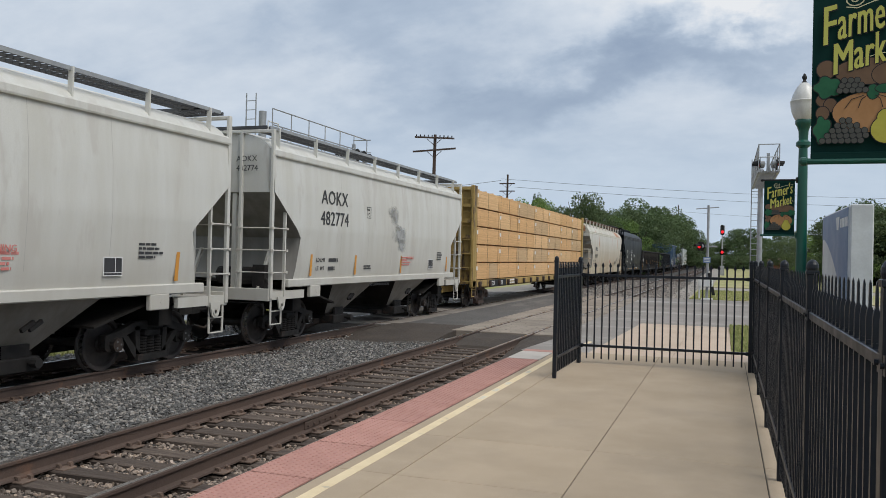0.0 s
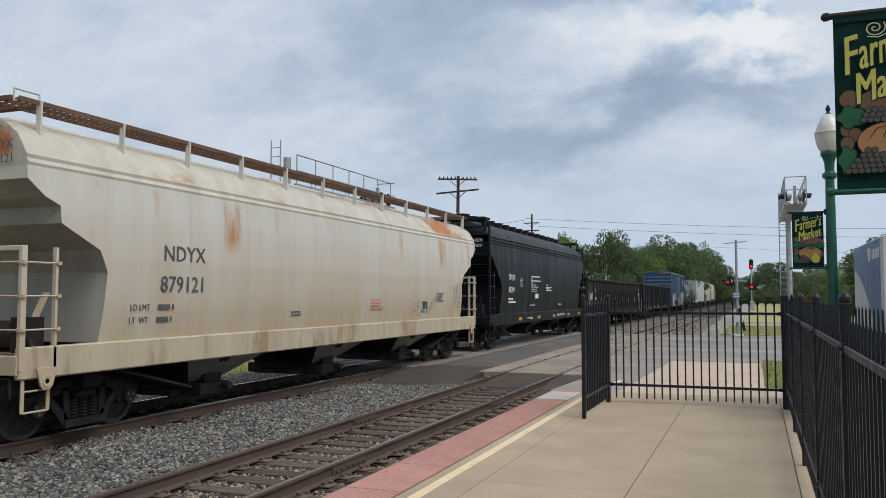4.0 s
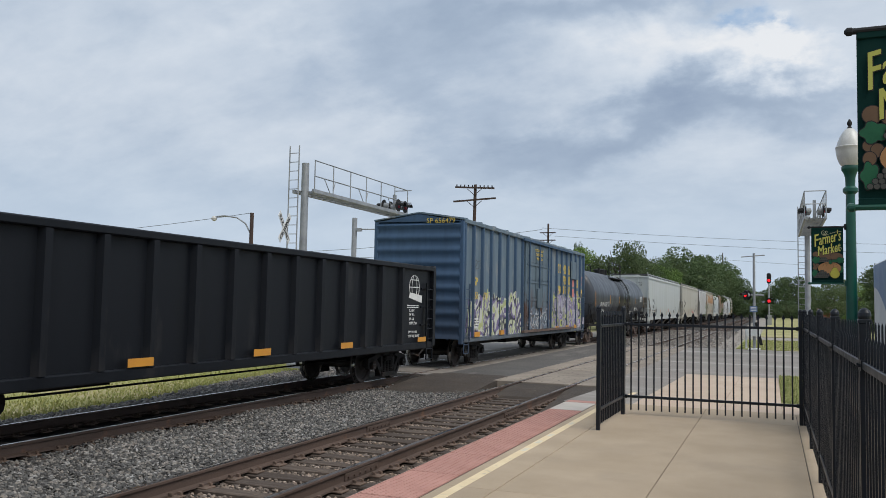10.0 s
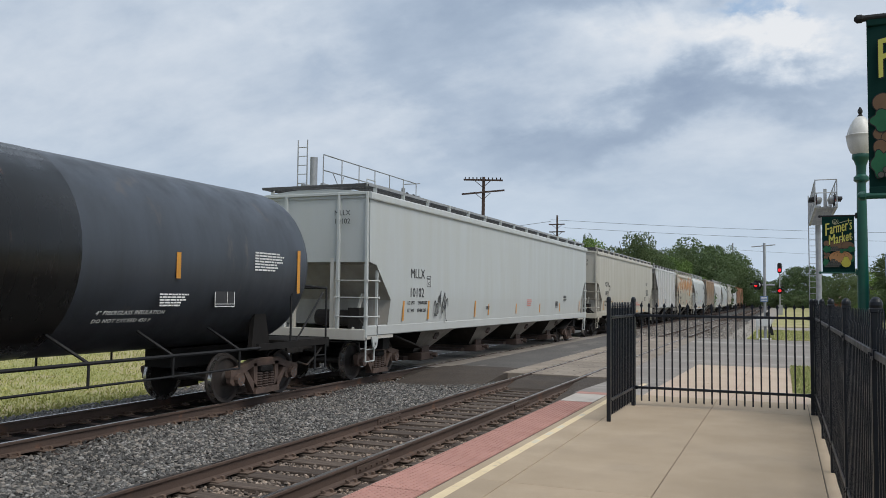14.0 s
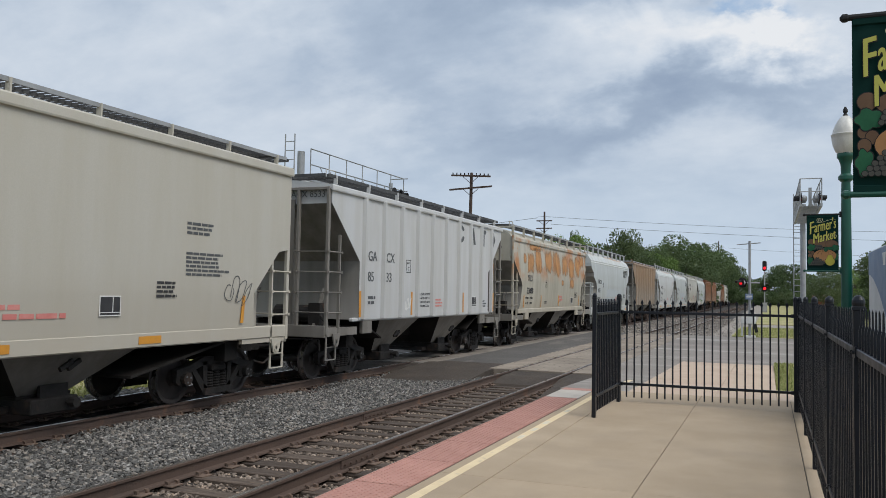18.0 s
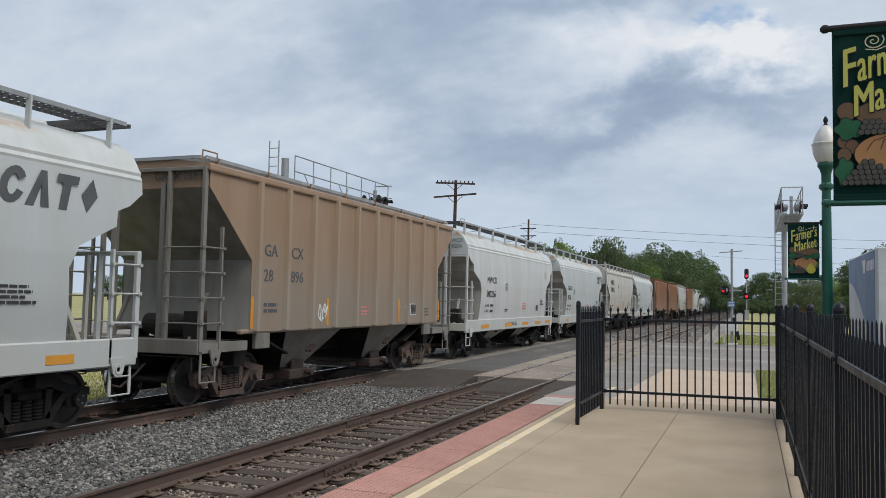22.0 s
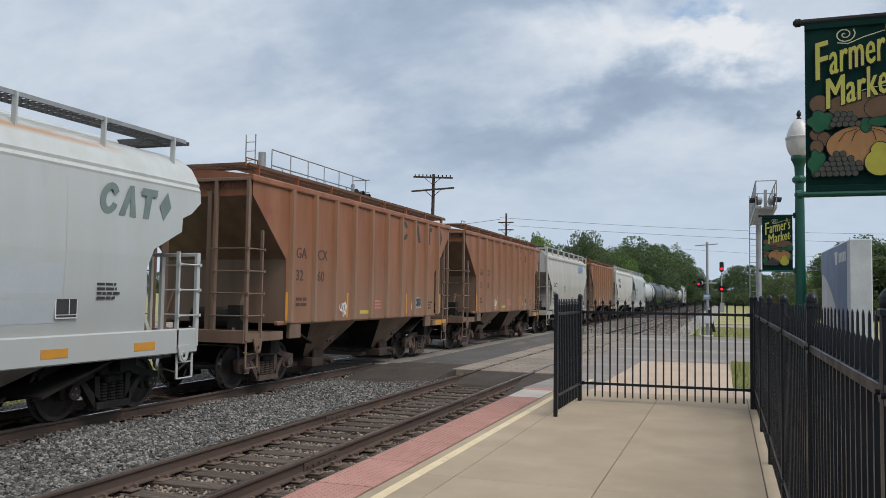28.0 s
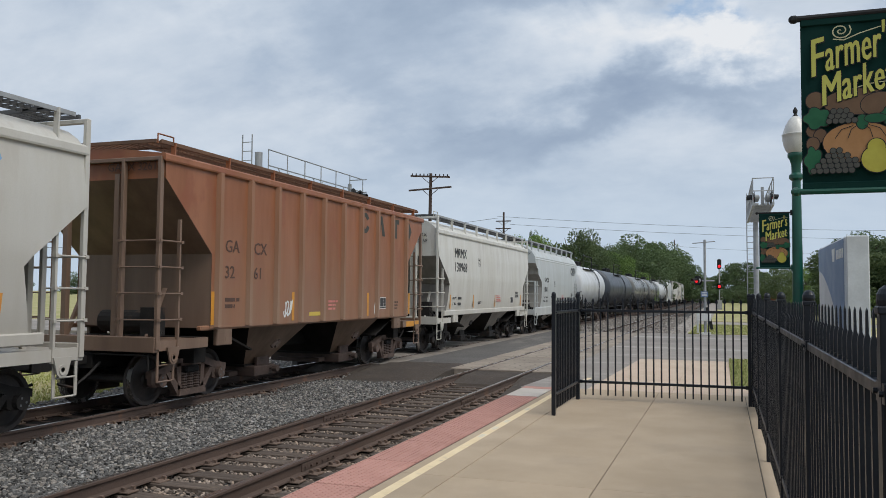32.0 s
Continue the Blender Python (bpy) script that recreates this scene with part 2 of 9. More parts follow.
M_BANNER = surf("dark_green_banner", (0.005, 0.032, 0.027), (0.004, 0.025, 0.022), 2, rough=0.8, bump=0.1, fine=150, spec=0.1)
M_GLOBE = surf("frosted_globe", (0.66, 0.65, 0.62), (0.50, 0.49, 0.46), 3, (2.5, 2.5, 0.7), rough=0.3, bump=0)
M_GALV = surf("galvanised_steel", (0.37, 0.38, 0.39), (0.28, 0.29, 0.30), 3, rough=0.5, metal=0.3, bump=0.05)
M_WOODPOLE = surf("utility_pole_wood", (0.085, 0.056, 0.046), (0.055, 0.038, 0.032), 2, (5, 5, 0.4), 0.9, bump=0.4)
M_BLACK = surf("matt_black", (0.012, 0.012, 0.013), rough=0.7)
M_WIRE = surf("wire_grey", (0.22, 0.24, 0.27), rough=0.7, bump=0)
M_REDGLOW = surf("red_signal_lens", (1.0, 0.012, 0.02), (1.0, 0.012, 0.02), emit=1.3, bump=0)
M_REDLENS = surf("dark_red_lens", (0.30, 0.016, 0.03), rough=0.25, bump=0)
M_WHITE = surf("white_marking", (0.74, 0.74, 0.72), (0.66, 0.66, 0.64), 4, rough=0.6, bump=0)
M_BLACKMARK = surf("black_marking", (0.028, 0.028, 0.03), (0.045, 0.045, 0.047), 6, rough=0.6, bump=0)
M_REDMARK = surf("red_marking", (0.55, 0.16, 0.14), (0.6, 0.25, 0.22), 6, rough=0.6, bump=0)
M_ORANGE = surf("amber_reflector", (0.64, 0.29, 0.035), (0.56, 0.25, 0.04), 3, rough=0.4, bump=0)
M_YMARK = surf("yellow_marking", (0.64, 0.47, 0.09), (0.55, 0.41, 0.09), 4, rough=0.6, bump=0)
M_BLUEMARK = surf("faded_blue_marking", (0.17, 0.33, 0.55), (0.25, 0.38, 0.56), 4, rough=0.6, bump=0)
M_GREYMARK = surf("dark_grey_marking", (0.07, 0.075, 0.08), (0.10, 0.105, 0.11), 4, rough=0.6, bump=0)
M_TRUCK = surf("truck_cast_steel", (0.024, 0.021, 0.0195), (0.014, 0.013, 0.0125), 3, rough=0.75, bump=0.3, c3=(0.07, 0.044, 0.032), c3at=0.6, spec=0.3)
M_WHEEL = surf("wheel_steel", (0.058, 0.046, 0.04), (0.034, 0.029, 0.027), 3, rough=0.6, bump=0.15)
M_TREAD = surf("wheel_tread", (0.50, 0.48, 0.46), (0.42, 0.40, 0.38), 4, rough=0.25, metal=0.9, bump=0)
M_CAP = surf("bearing_cap_steel", (0.11, 0.115, 0.12), (0.07, 0.072, 0.075), 4, rough=0.5, bump=0.1)
M_UNDER = surf("underframe_black", (0.012, 0.011, 0.0105), (0.02, 0.018, 0.017), 2, rough=0.85, bump=0.2, spec=0.2)
M_GRATE = surf("roof_walk_steel", (0.095, 0.096, 0.098), (0.07, 0.07, 0.072), 2, rough=0.6, metal=0.3)
M_GRATERUST = surf("rusty_roof_walk", (0.16, 0.085, 0.05), (0.11, 0.065, 0.045), 2, rough=0.85)

# ---- mesh helpers ----
CACHE = {}


def raw_mesh(name, bm, smooth=False):
    me = bpy.data.meshes.new(name)
    bmesh.ops.recalc_face_normals(bm, faces=bm.faces)
    bm.to_mesh(me)
    bm.free()
    me.materials.append(None)
    if smooth:
        for p in me.polygons:
            p.use_smooth = True
        me.set_sharp_from_angle(angle=radians(35))
    return me


def put(name, me, material, parent=None, label="", at=None):
    """Links a mesh (shared between alike pieces) as one object with its own material."""
    ob = new(name, me)
    ob.material_slots[0].link = "OBJECT"
    ob.material_slots[0].material = material
    if at is not None:
        ob.matrix_basis = at
    ob.parent = parent
    return tagged(ob, label) if label else ob


def part(name, bm, material, parent=None, label="", at=None, smooth=False):
    return put(name, raw_mesh(name, bm, smooth), material, parent, label, at)


def shared(key, build, smooth=False):
    """The mesh that build(bm) makes, made once for each key."""
    if key not in CACHE:
        bm = bmesh.new()
        build(bm)
        CACHE[key] = raw_mesh(key[0] if isinstance(key, tuple) else key, bm, smooth)
    return CACHE[key]


def base(name, m=None, label="", category="", group="", kind=""):
    ob = new(name)
    ob.empty_display_size = 0.3
    if m is not None:
        ob.matrix_basis = m
    return tagged(ob, label, category, group, kind)


def box(bm, x0, x1, y0, y1, z0, z1, m=None, bevel=0.0):
    vs = [bm.verts.new((x, y, z)) for x in (x0, x1) for y in (y0, y1) for z in (z0, z1)]
    fs = [bm.faces.new([vs[i] for i in q]) for q in ((0, 1, 3, 2), (4, 6, 7, 5), (0, 4, 5, 1), (2, 3, 7, 6), (0, 2, 6, 4), (1, 5, 7, 3))]
    if bevel:
        es = {e for f in fs for e in f.edges}
        r = bmesh.ops.bevel(bm, geom=list(es), offset=bevel, segments=1, affect="EDGES")
        vs = list({v for f in r["faces"] for v in f.verts} | {v for v in vs if v.is_valid})
    if m is not None:
        bmesh.ops.transform(bm, matrix=m, verts=vs)
    return vs


def rod(bm, a, b, r, seg=8, r2=None):
    """A round bar from a to b."""
    a, b = Vector(a), Vector(b)
    d = b - a
    r2 = r if r2 is None else r2
    q = d.to_track_quat("Z", "Y").to_matrix()
    ra, rb = [], []
    for i in range(seg):
        c, s = math.cos(2 * math.pi * i / seg), math.sin(2 * math.pi * i / seg)
        v = q @ Vector((c, s, 0))
        ra.append(bm.verts.new(a + v * r))
        rb.append(bm.verts.new(b + v * r2))
    for i in range(seg):
        j = (i + 1) % seg
        bm.faces.new((ra[i], ra[j], rb[j], rb[i]))
    bm.faces.new(ra[::-1])
    bm.faces.new(rb)


def pipe(bm, pts, r, seg=6):
    for a, b in zip(pts, pts[1:]):
        rod(bm, a, b, r, seg)


def bar(bm, a, b, w, h):
    """A flat bar from a to b, w wide and h high."""
    a, b = Vector(a), Vector(b)
    d = b - a
    m = Matrix.Translation(a) @ d.to_track_quat("Y", "Z").to_matrix().to_4x4()
    box(bm, -w / 2, w / 2, 0, d.length, -h / 2, h / 2, m)


def prism(bm, pts, x0, x1, axis="x"):
    """A closed outline of (y, z) pairs extruded along x, or of (x, z) pairs along y, or (x, y) along z."""
    def at(p, k):
        return {"x": (k, p[0], p[1]), "y": (p[0], k, p[1]), "z": (p[0], p[1], k)}[axis]
    a = [bm.verts.new(at(p, x0)) for p in pts]
    b = [bm.verts.new(at(p, x1)) for p in pts]
    n = len(pts)
    for i in range(n):
        j = (i + 1) % n
        bm.faces.new((a[i], a[j], b[j], b[i]))
    bm.faces.new(a[::-1])
    bm.faces.new(b)


def lathe(bm, prof, seg=16, m=None):
    """A round body about z from (radius, height) pairs."""
    rings = []
    made = []
    for r, z in prof:
        rings.append([bm.verts.new((r * math.cos(2 * math.pi * i / seg), r * math.sin(2 * math.pi * i / seg), z)) for i in range(seg)])
        made += rings[-1]
    for a, b in zip(rings, rings[1:]):
        for i in range(seg):
            j = (i + 1) % seg
            bm.faces.new((a[i], a[j], b[j], b[i]))
    bm.faces.new(rings[0][::-1])
    bm.faces.new(rings[-1])
    if m is not None:
        bmesh.ops.transform(bm, matrix=m, verts=made)


def words(text, size, extrude=0.002, spacing=1.0, shear=0.0, thick=0.0):
    """Lettering as a mesh, in its own plane, its lower left at the origin."""
    key = ("lettering", text, size, spacing, shear, thick)
    if key not in CACHE:
        cu = bpy.data.curves.new("lettering", "FONT")
        cu.body, cu.size, cu.extrude, cu.space_character, cu.shear = text, size * 1.37, extrude, spacing, shear
        cu.resolution_u = 2
        ob = bpy.data.objects.new("lettering", cu)
        scene.collection.objects.link(ob)
        me = bpy.data.meshes.new_from_object(ob.evaluated_get(bpy.context.evaluated_depsgraph_get()))
        bpy.data.objects.remove(ob)
        if thick:
            bm = bmesh.new()
            for dx, dz in ((0.0, 0.0), (thick, 0.0004), (-thick, 0.0008)):
                cp = me.copy()
                cp.transform(Matrix.Translation((dx, 0, dz)))
                bm.from_mesh(cp)
                bpy.data.meshes.remove(cp)
            bm.to_mesh(me)
            bm.free()
        me.materials.clear()
        me.materials.append(None)
        CACHE[key] = me
    return CACHE[key]


def structure(ob, label, category=""):
    return tagged(ob, label, category, kind="structure")


RAIL_Z = -0.20
NEAR_X, FAR_X = -5.65, -10.53
rnd = random.Random(7)

# ---- ground, road and platform ----
bm = bmesh.new()
bmesh.ops.create_grid(bm, x_segments=2, y_segments=2, size=2500, matrix=Matrix.Translation((0, 0, -0.62)))
structure(part("ground", bm, M_GRASS), "dry mown grass ground reaching to the horizon", "ground")


def bed(xc):
    """A ballast shoulder under one track."""
    bm = bmesh.new()
    prism(bm, [(xc - 3.3, -0.78), (xc - 1.75, -0.46), (xc + 1.75, -0.46), (xc + 3.3, -0.78)], -260, 900, "y")
    return part("ballast_bed", bm, M_BALLASTBED)


structure(bed(NEAR_X), "grey crushed stone ballast bed under the empty track", "ballast")
structure(bed(FAR_X), "grey crushed stone ballast bed under the train", "ballast")
bm = bmesh.new()
prism(bm, [(-10.3, -0.7), (-9.6, -0.465), (-6.6, -0.455), (-5.8, -0.7)], -260, 21.6, "y")
structure(part("ballast_bed", bm, M_BALLASTBED), "grey crushed stone fill between the two tracks", "ballast")
bm = bmesh.new()
prism(bm, [(-17.4, -0.9), (-16.5, -0.60), (-13.4, -0.56), (-12.2, -0.8)], -260, 900, "y")
structure(part("gravel_verge", bm, M_DIRT), "pale gravel service strip beside the railway", "gravel")
bm = bmesh.new()
VERGE = [(-60, -12.75), (9, -12.8), (15, -13.1), (17.5, -13.8), (22.8, -14.6), (24.4, -14.8), (27.0, -16.2), (31.0, -18.6), (33.0, -26)]
prism(bm, [(x, y) for y, x in VERGE] + [(-160, 33.0), (-160, -60)], -0.8, -0.50, "z")


def verge_edge(y):
    for (ya, xa), (yb, xb) in zip(VERGE, VERGE[1:]):
        if ya <= y <= yb:
            return xa + (xb - xa) * (y - ya) / (yb - ya)
    return -26.0


bmesh.ops.recalc_face_normals(bm, faces=bm.faces)
structure(part("grass_verge", bm, M_GRASS), "mown yellow-green grass beyond the train", "grass")

ROAD1 = 45.5
M_XDIRT = surf("crossing_dirt", (0.046, 0.036, 0.029), (0.075, 0.06, 0.048), 2.0, rough=0.95, bump=0.9, fine=25, c3=(0.13, 0.11, 0.09), c3at=0.66, c3scale=6)
bm = bmesh.new()
prism(bm, [(-12.2, -0.7), (-12.2, -0.215), (-3.6, -0.215), (8, -0.25), (90, -0.32), (90, -0.7)], 22.0, ROAD1, "y")
prism(bm, [(-12.2, 25.0), (-12.2, ROAD1), (-120, ROAD1), (-120, 34.5), (-26, 33.5), (-20, 31.5), (-16.4, 28.0), (-14.4, 25.8)], -0.7, -0.222, "z")
structure(part("road", bm, M_ROAD), "worn grey asphalt road across both tracks", "road")
for x0, x1, y0, y1 in ((-12.4, -11.6, 22.0, 25.0),):
    bm = bmesh.new()
    box(bm, x0, x1, y0, y1, -0.55, -0.208, bevel=0.03)
    structure(part("road_patch", bm, M_ROADPATCH), "dark asphalt patch at the crossing edge", "road")
bm = bmesh.new()
prism(bm, [(18.9, -0.6), (18.95, -0.45), (19.8, -0.33), (20.9, -0.235), (21.9, -0.21), (22.4, -0.208), (45.4, -0.208), (45.4, -0.6)], -9.075, -7.115)
structure(part("road_patch", bm, surf("broken_asphalt_edge", (0.088, 0.082, 0.077), (0.125, 0.116, 0.108), 0.7, rough=0.95, bump=0.9, fine=22, c3=(0.155, 0.142, 0.128), c3at=0.56, c3scale=0.5, c3stretch=(1.6, 0.4, 1))), "dark patched asphalt between the tracks, broken at its edge", "road")
bm = bmesh.new()
prism(bm, [(18.5, -0.6), (18.7, -0.43), (19.6, -0.32), (20.7, -0.225), (21.7, -0.203), (22.6, -0.201), (22.9, -0.206), (22.9, -0.6)], -9.3, -6.98)
structure(part("road_patch", bm, M_XDIRT), "dark crumbling dirt ramp before the asphalt", "dirt")
bm = bmesh.new()
prism(bm, [(17.0, -0.6), (17.1, -0.40), (18.0, -0.30), (19.6, -0.24), (ROAD1, -0.24), (ROAD1, -0.6)], -4.62, -3.92)
structure(part("road_patch", bm, M_XDIRT), "dark dirt wedge beside the platform track", "dirt")
for x0, x1 in ((NEAR_X - 0.70, NEAR_X + 0.70), (NEAR_X + 0.81, NEAR_X + 1.55), (FAR_X - 0.70, FAR_X + 0.70), (FAR_X + 0.81, FAR_X + 1.0)):
    yy = 21.3 if x0 > -8 else 22.4
    bm = bmesh.new()
    prism(bm, [(yy - 2.3, -0.5), (yy - 2.1, -0.36), (yy - 1.2, -0.255), (yy, -0.235), (yy, -0.5)], x0, x1)
    structure(part("road_patch", bm, M_XDIRT), "dark brown packed dirt before the crossing panels", "dirt")
# gravel and grass beyond the road
bm = bmesh.new()
prism(bm, [(-4.2, -0.7), (-3.0, -0.30), (60, -0.30), (61, -0.7)], ROAD1, 420, "y")
structure(part("gravel_verge", bm, M_DIRT), "gravel and dirt verge past the road", "gravel")
for x0, x1, y0, y1, z in ((-1.9, 30, 47.6, 62, -0.255), (-1.0, 40, 70, 300, -0.25), (0.145, 40, 18.7, 26.9, -0.13)):
    bm = bmesh.new()
    box(bm, x0, x1, y0, y1, -0.7, z)
    structure(part("grass_verge", bm, M_GRASS), "green and straw-coloured mown grass by the road", "grass")

# platform slab with its concrete panels, tactile strip and line
bm = bmesh.new()
box(bm, -3.80, 0.55, -40, 16.1, -0.75, -0.012)
platform = structure(part("platform", bm, M_JOINT), "low concrete station platform with tactile edge", "platform")
xs = [-3.15, -2.60, -1.17, 0.36, 0.545]
ys = [-40, -30, -22, -14.6, -8.1, -1.6, 1.5, 4.75, 7.9, 14.45, 16.08]
for xa, xb in zip(xs, xs[1:]):
    cuts_y = sorted(ys + [6.35]) if xb < -1 else ys
    for ya, yb in zip(cuts_y, cuts_y[1:]):
        bm = bmesh.new()
        box(bm, xa + 0.005, xb - 0.005, ya + 0.005, yb - 0.005, -0.03, 0.0, bevel=0.004)
        part("slab", bm, M_CONC, platform)


def tile(bm):
    box(bm, 0.004, 0.596, 0.011, 1.209, -0.03, 0.0)
    for i in range(10):
        for j in range(20):
            x, y = 0.03 + i * 0.06, 0.03 + j * 0.061
            lathe(bm, [(0.015, 0.0), (0.011, 0.006)], 6, Matrix.Translation((x, y, 0)))


def plain_tile(bm):
    box(bm, 0.004, 0.596, 0.011, 1.209, -0.03, 0.0)


for i in range(26):
    y = 14.5 - 1.22 * (i + 1)
    near = 1.5 < y
    put("tactile_tile", shared(("tactile_tile", near), tile if near else plain_tile), M_TACT, platform, at=pose(-3.77, y, 0))
put("tactile_tile", shared(("tactile_tile", False), plain_tile), M_TACTW, platform, "pale worn tactile tile", at=pose(-3.77, 14.53, 0))
bm = bmesh.new()
box(bm, -3.77, -3.17, 15.76, 16.1, -0.03, 0.0)
part("tactile_tile", bm, M_TACT, platform)
bm = bmesh.new()
box(bm, -3.03, -2.92, -40, 16.1, -0.02, 0.002)
part("safety_line", bm, M_YELLOW, platform, "worn cream-yellow safety line")
put("stencil", words("MILE", 0.085, 0.001, 1.1), M_STENCIL, platform, "faded pale stencilled word on the line", at=pose(-3.02, 5.05, 0.0035, 0, 0, 90))
for k in (7, 8, 9, 11):
    y = 5.6 + k * 0.65
    bm = bmesh.new()
    for q in range(5):
        box(bm, -3.01, -2.94, y + q * 0.05, y + q * 0.05 + 0.03, 0.0, 0.0035)
    part("stencil", bm, M_STENCIL, platform, "illegible pale stencilled mark")
# sheet added behind the fence to darken the gaps between its pickets
bm = bmesh.new()
box(bm, 0.555, 2.9, -40, 16.1, -0.7, -0.10)
structure(part("planting_bed", bm, surf("dark_ground", (0.03, 0.024, 0.02), (0.05, 0.04, 0.032), 3, rough=0.95, bump=1.0, fine=22)), "dark ground sheet added along the back of the platform", "ground")
# sidewalk past the fence down to the road
walkway = structure(base("pavement"), "tan concrete sidewalk between the platform and the road", "pavement")
for i, (xa, xb) in enumerate(((-2.55, -0.95), (-0.95, 0.14))):
    for j in range(6):
        y = 16.12 + j * 1.82
        bm = bmesh.new()
        za, zb = -0.012 - 0.2 * (j / 6), -0.012 - 0.2 * ((j + 1) / 6)
        prism(bm, [(y + 0.006, za - 0.3), (y + 0.006, za), (y + 1.814, zb), (y + 1.814, zb - 0.3)], xa + 0.005, xb - 0.005)
        part("slab", bm, M_WALK, walkway)
bm = bmesh.new()
prism(bm, [(16.12, -0.4), (16.12, -0.014), (18.69, -0.09), (18.69, -0.4)], 0.145, 2.2)
part("slab", bm, M_WALK, walkway)
bm = bmesh.new()
prism(bm, [(16.12, -0.6), (16.12, -0.03), (22.5, -0.19), (27.3, -0.215), (27.3, -0.6)], -3.9, -2.56)
structure(part("pavement", bm, M_ROAD), "grey asphalt apron beside the sidewalk", "pavement")
bm = bmesh.new()
prism(bm, [(16.15, -0.024), (16.15, -0.02), (19.3, -0.105), (19.3, -0.11)], -3.03, -2.92)
structure(part("safety_line", bm, M_YELLOW), "worn cream line running past the platform end", "line marking")


# ---- tracks ----
def rail_profile(xc):
    pts = [(-0.075, 0), (0.075, 0), (0.072, 0.018), (0.012, 0.035), (0.010, 0.135), (0.037, 0.145), (0.037, 0.172), (0.03, 0.18), (-0.03, 0.18), (-0.037, 0.172), (-0.037, 0.145), (-0.010, 0.135), (-0.012, 0.035), (-0.072, 0.018)]
    return [(xc + x, RAIL_Z - 0.18 + z) for x, z in pts]


def track_rails(xc, name):
    tr = structure(base("railway_track"), name, "railway track")
    for s in (-1, 1):
        bm = bmesh.new()
        prism(bm, rail_profile(xc + s * 0.7525), -260, 900, "y")
        rl = part("rail", bm, M_RAIL, tr)
        bm = bmesh.new()
        box(bm, xc + s * 0.7525 - 0.029, xc + s * 0.7525 + 0.029, -260, 900, RAIL_Z - 0.002, RAIL_Z + 0.002)
        part("rail_head", bm, M_RAILTOP, rl, "bright worn rail head")
    return tr


near_track = track_rails(NEAR_X, "rusty empty track on weathered timber ties")
far_track = track_rails(FAR_X, "rusty track that carries the train")


def tie_mesh(k):
    def build(bm):
        r = random.Random(k)
        vs = box(bm, -1.3, 1.3, -0.115, 0.115, -0.18, 0.0, bevel=0.012)
        for v in vs:
            v.co.x += r.uniform(-0.02, 0.02)
            v.co.y += r.uniform(-0.012, 0.012)
            v.co.z += r.uniform(-0.012, 0.006)
    return shared(("tie", k), build)


def plate(bm):
    """A tie plate with its spikes and rail anchor."""
    box(bm, -0.19, 0.19, -0.095, 0.095, 0.0, 0.02, bevel=0.005)
    for sx, sy in ((-0.10, 0.05), (0.10, -0.05), (-0.14, -0.06), (0.14, 0.06)):
        box(bm, sx - 0.016, sx + 0.016, sy - 0.016, sy + 0.016, 0.02, 0.05)
        box(bm, sx - (0.035 if sx > 0 else 0.005), sx + (0.005 if sx > 0 else 0.035), sy - 0.018, sy + 0.018, 0.045, 0.06)


TIE_Z = RAIL_Z - 0.20
for tr, xc, mat_t, y1 in ((near_track, NEAR_X, M_TIE, 21.0), (far_track, FAR_X, M_TIEDARK, 22.0)):
    n = int((y1 + 2.0) / 0.52)
    for i in range(n):
        y = y1 - 0.4 - i * 0.52 + rnd.uniform(-0.04, 0.04)
        t = put("tie", tie_mesh(i % 7), mat_t, tr, at=pose(xc + rnd.uniform(-0.06, 0.06), y, TIE_Z + rnd.uniform(-0.012, 0.006), 0, 0, rnd.uniform(-1.3, 1.3)))
        for s in (-1, 1):
            put("tie_plate", shared("tie_plate", plate), M_PLATE, tr, at=pose(xc + s * 0.7525, y, TIE_Z))
    bm = bmesh.new()
    y = 46.2
    while y < 190:
        box(bm, xc - 1.3, xc + 1.3, y - 0.115, y + 0.115, TIE_Z - 0.1, TIE_Z)
        y += 0.52
    tagged(part("tie_row", bm, mat_t, tr), kind="stuff")
# near-black ballast strip between the rails, the train's shade put into its colour
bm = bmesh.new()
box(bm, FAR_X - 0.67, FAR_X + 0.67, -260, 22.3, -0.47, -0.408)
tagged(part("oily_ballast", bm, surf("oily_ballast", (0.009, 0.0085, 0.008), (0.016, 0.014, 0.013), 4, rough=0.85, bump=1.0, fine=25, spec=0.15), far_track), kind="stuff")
# joint bars on the near rails
for s, y in ((-1, 12.9), (1, 9.4), (-1, 5.2), (1, 15.8)):
    bm = bmesh.new()
    for q in (-1, 1):
        box(bm, NEAR_X + s * 0.7525 + q * 0.02 - 0.012, NEAR_X + s * 0.7525 + q * 0.02 + 0.012, y - 0.45, y + 0.45, RAIL_Z - 0.145, RAIL_Z - 0.05, bevel=0.005)
        for b in range(6):
            rod(bm, (NEAR_X + s * 0.7525 + q * 0.03, y - 0.38 + b * 0.15, RAIL_Z - 0.1), (NEAR_X + s * 0.7525 + q * 0.055, y - 0.38 + b * 0.15, RAIL_Z - 0.1), 0.016, 6)
    part("joint_bar", bm, M_RAIL, near_track)

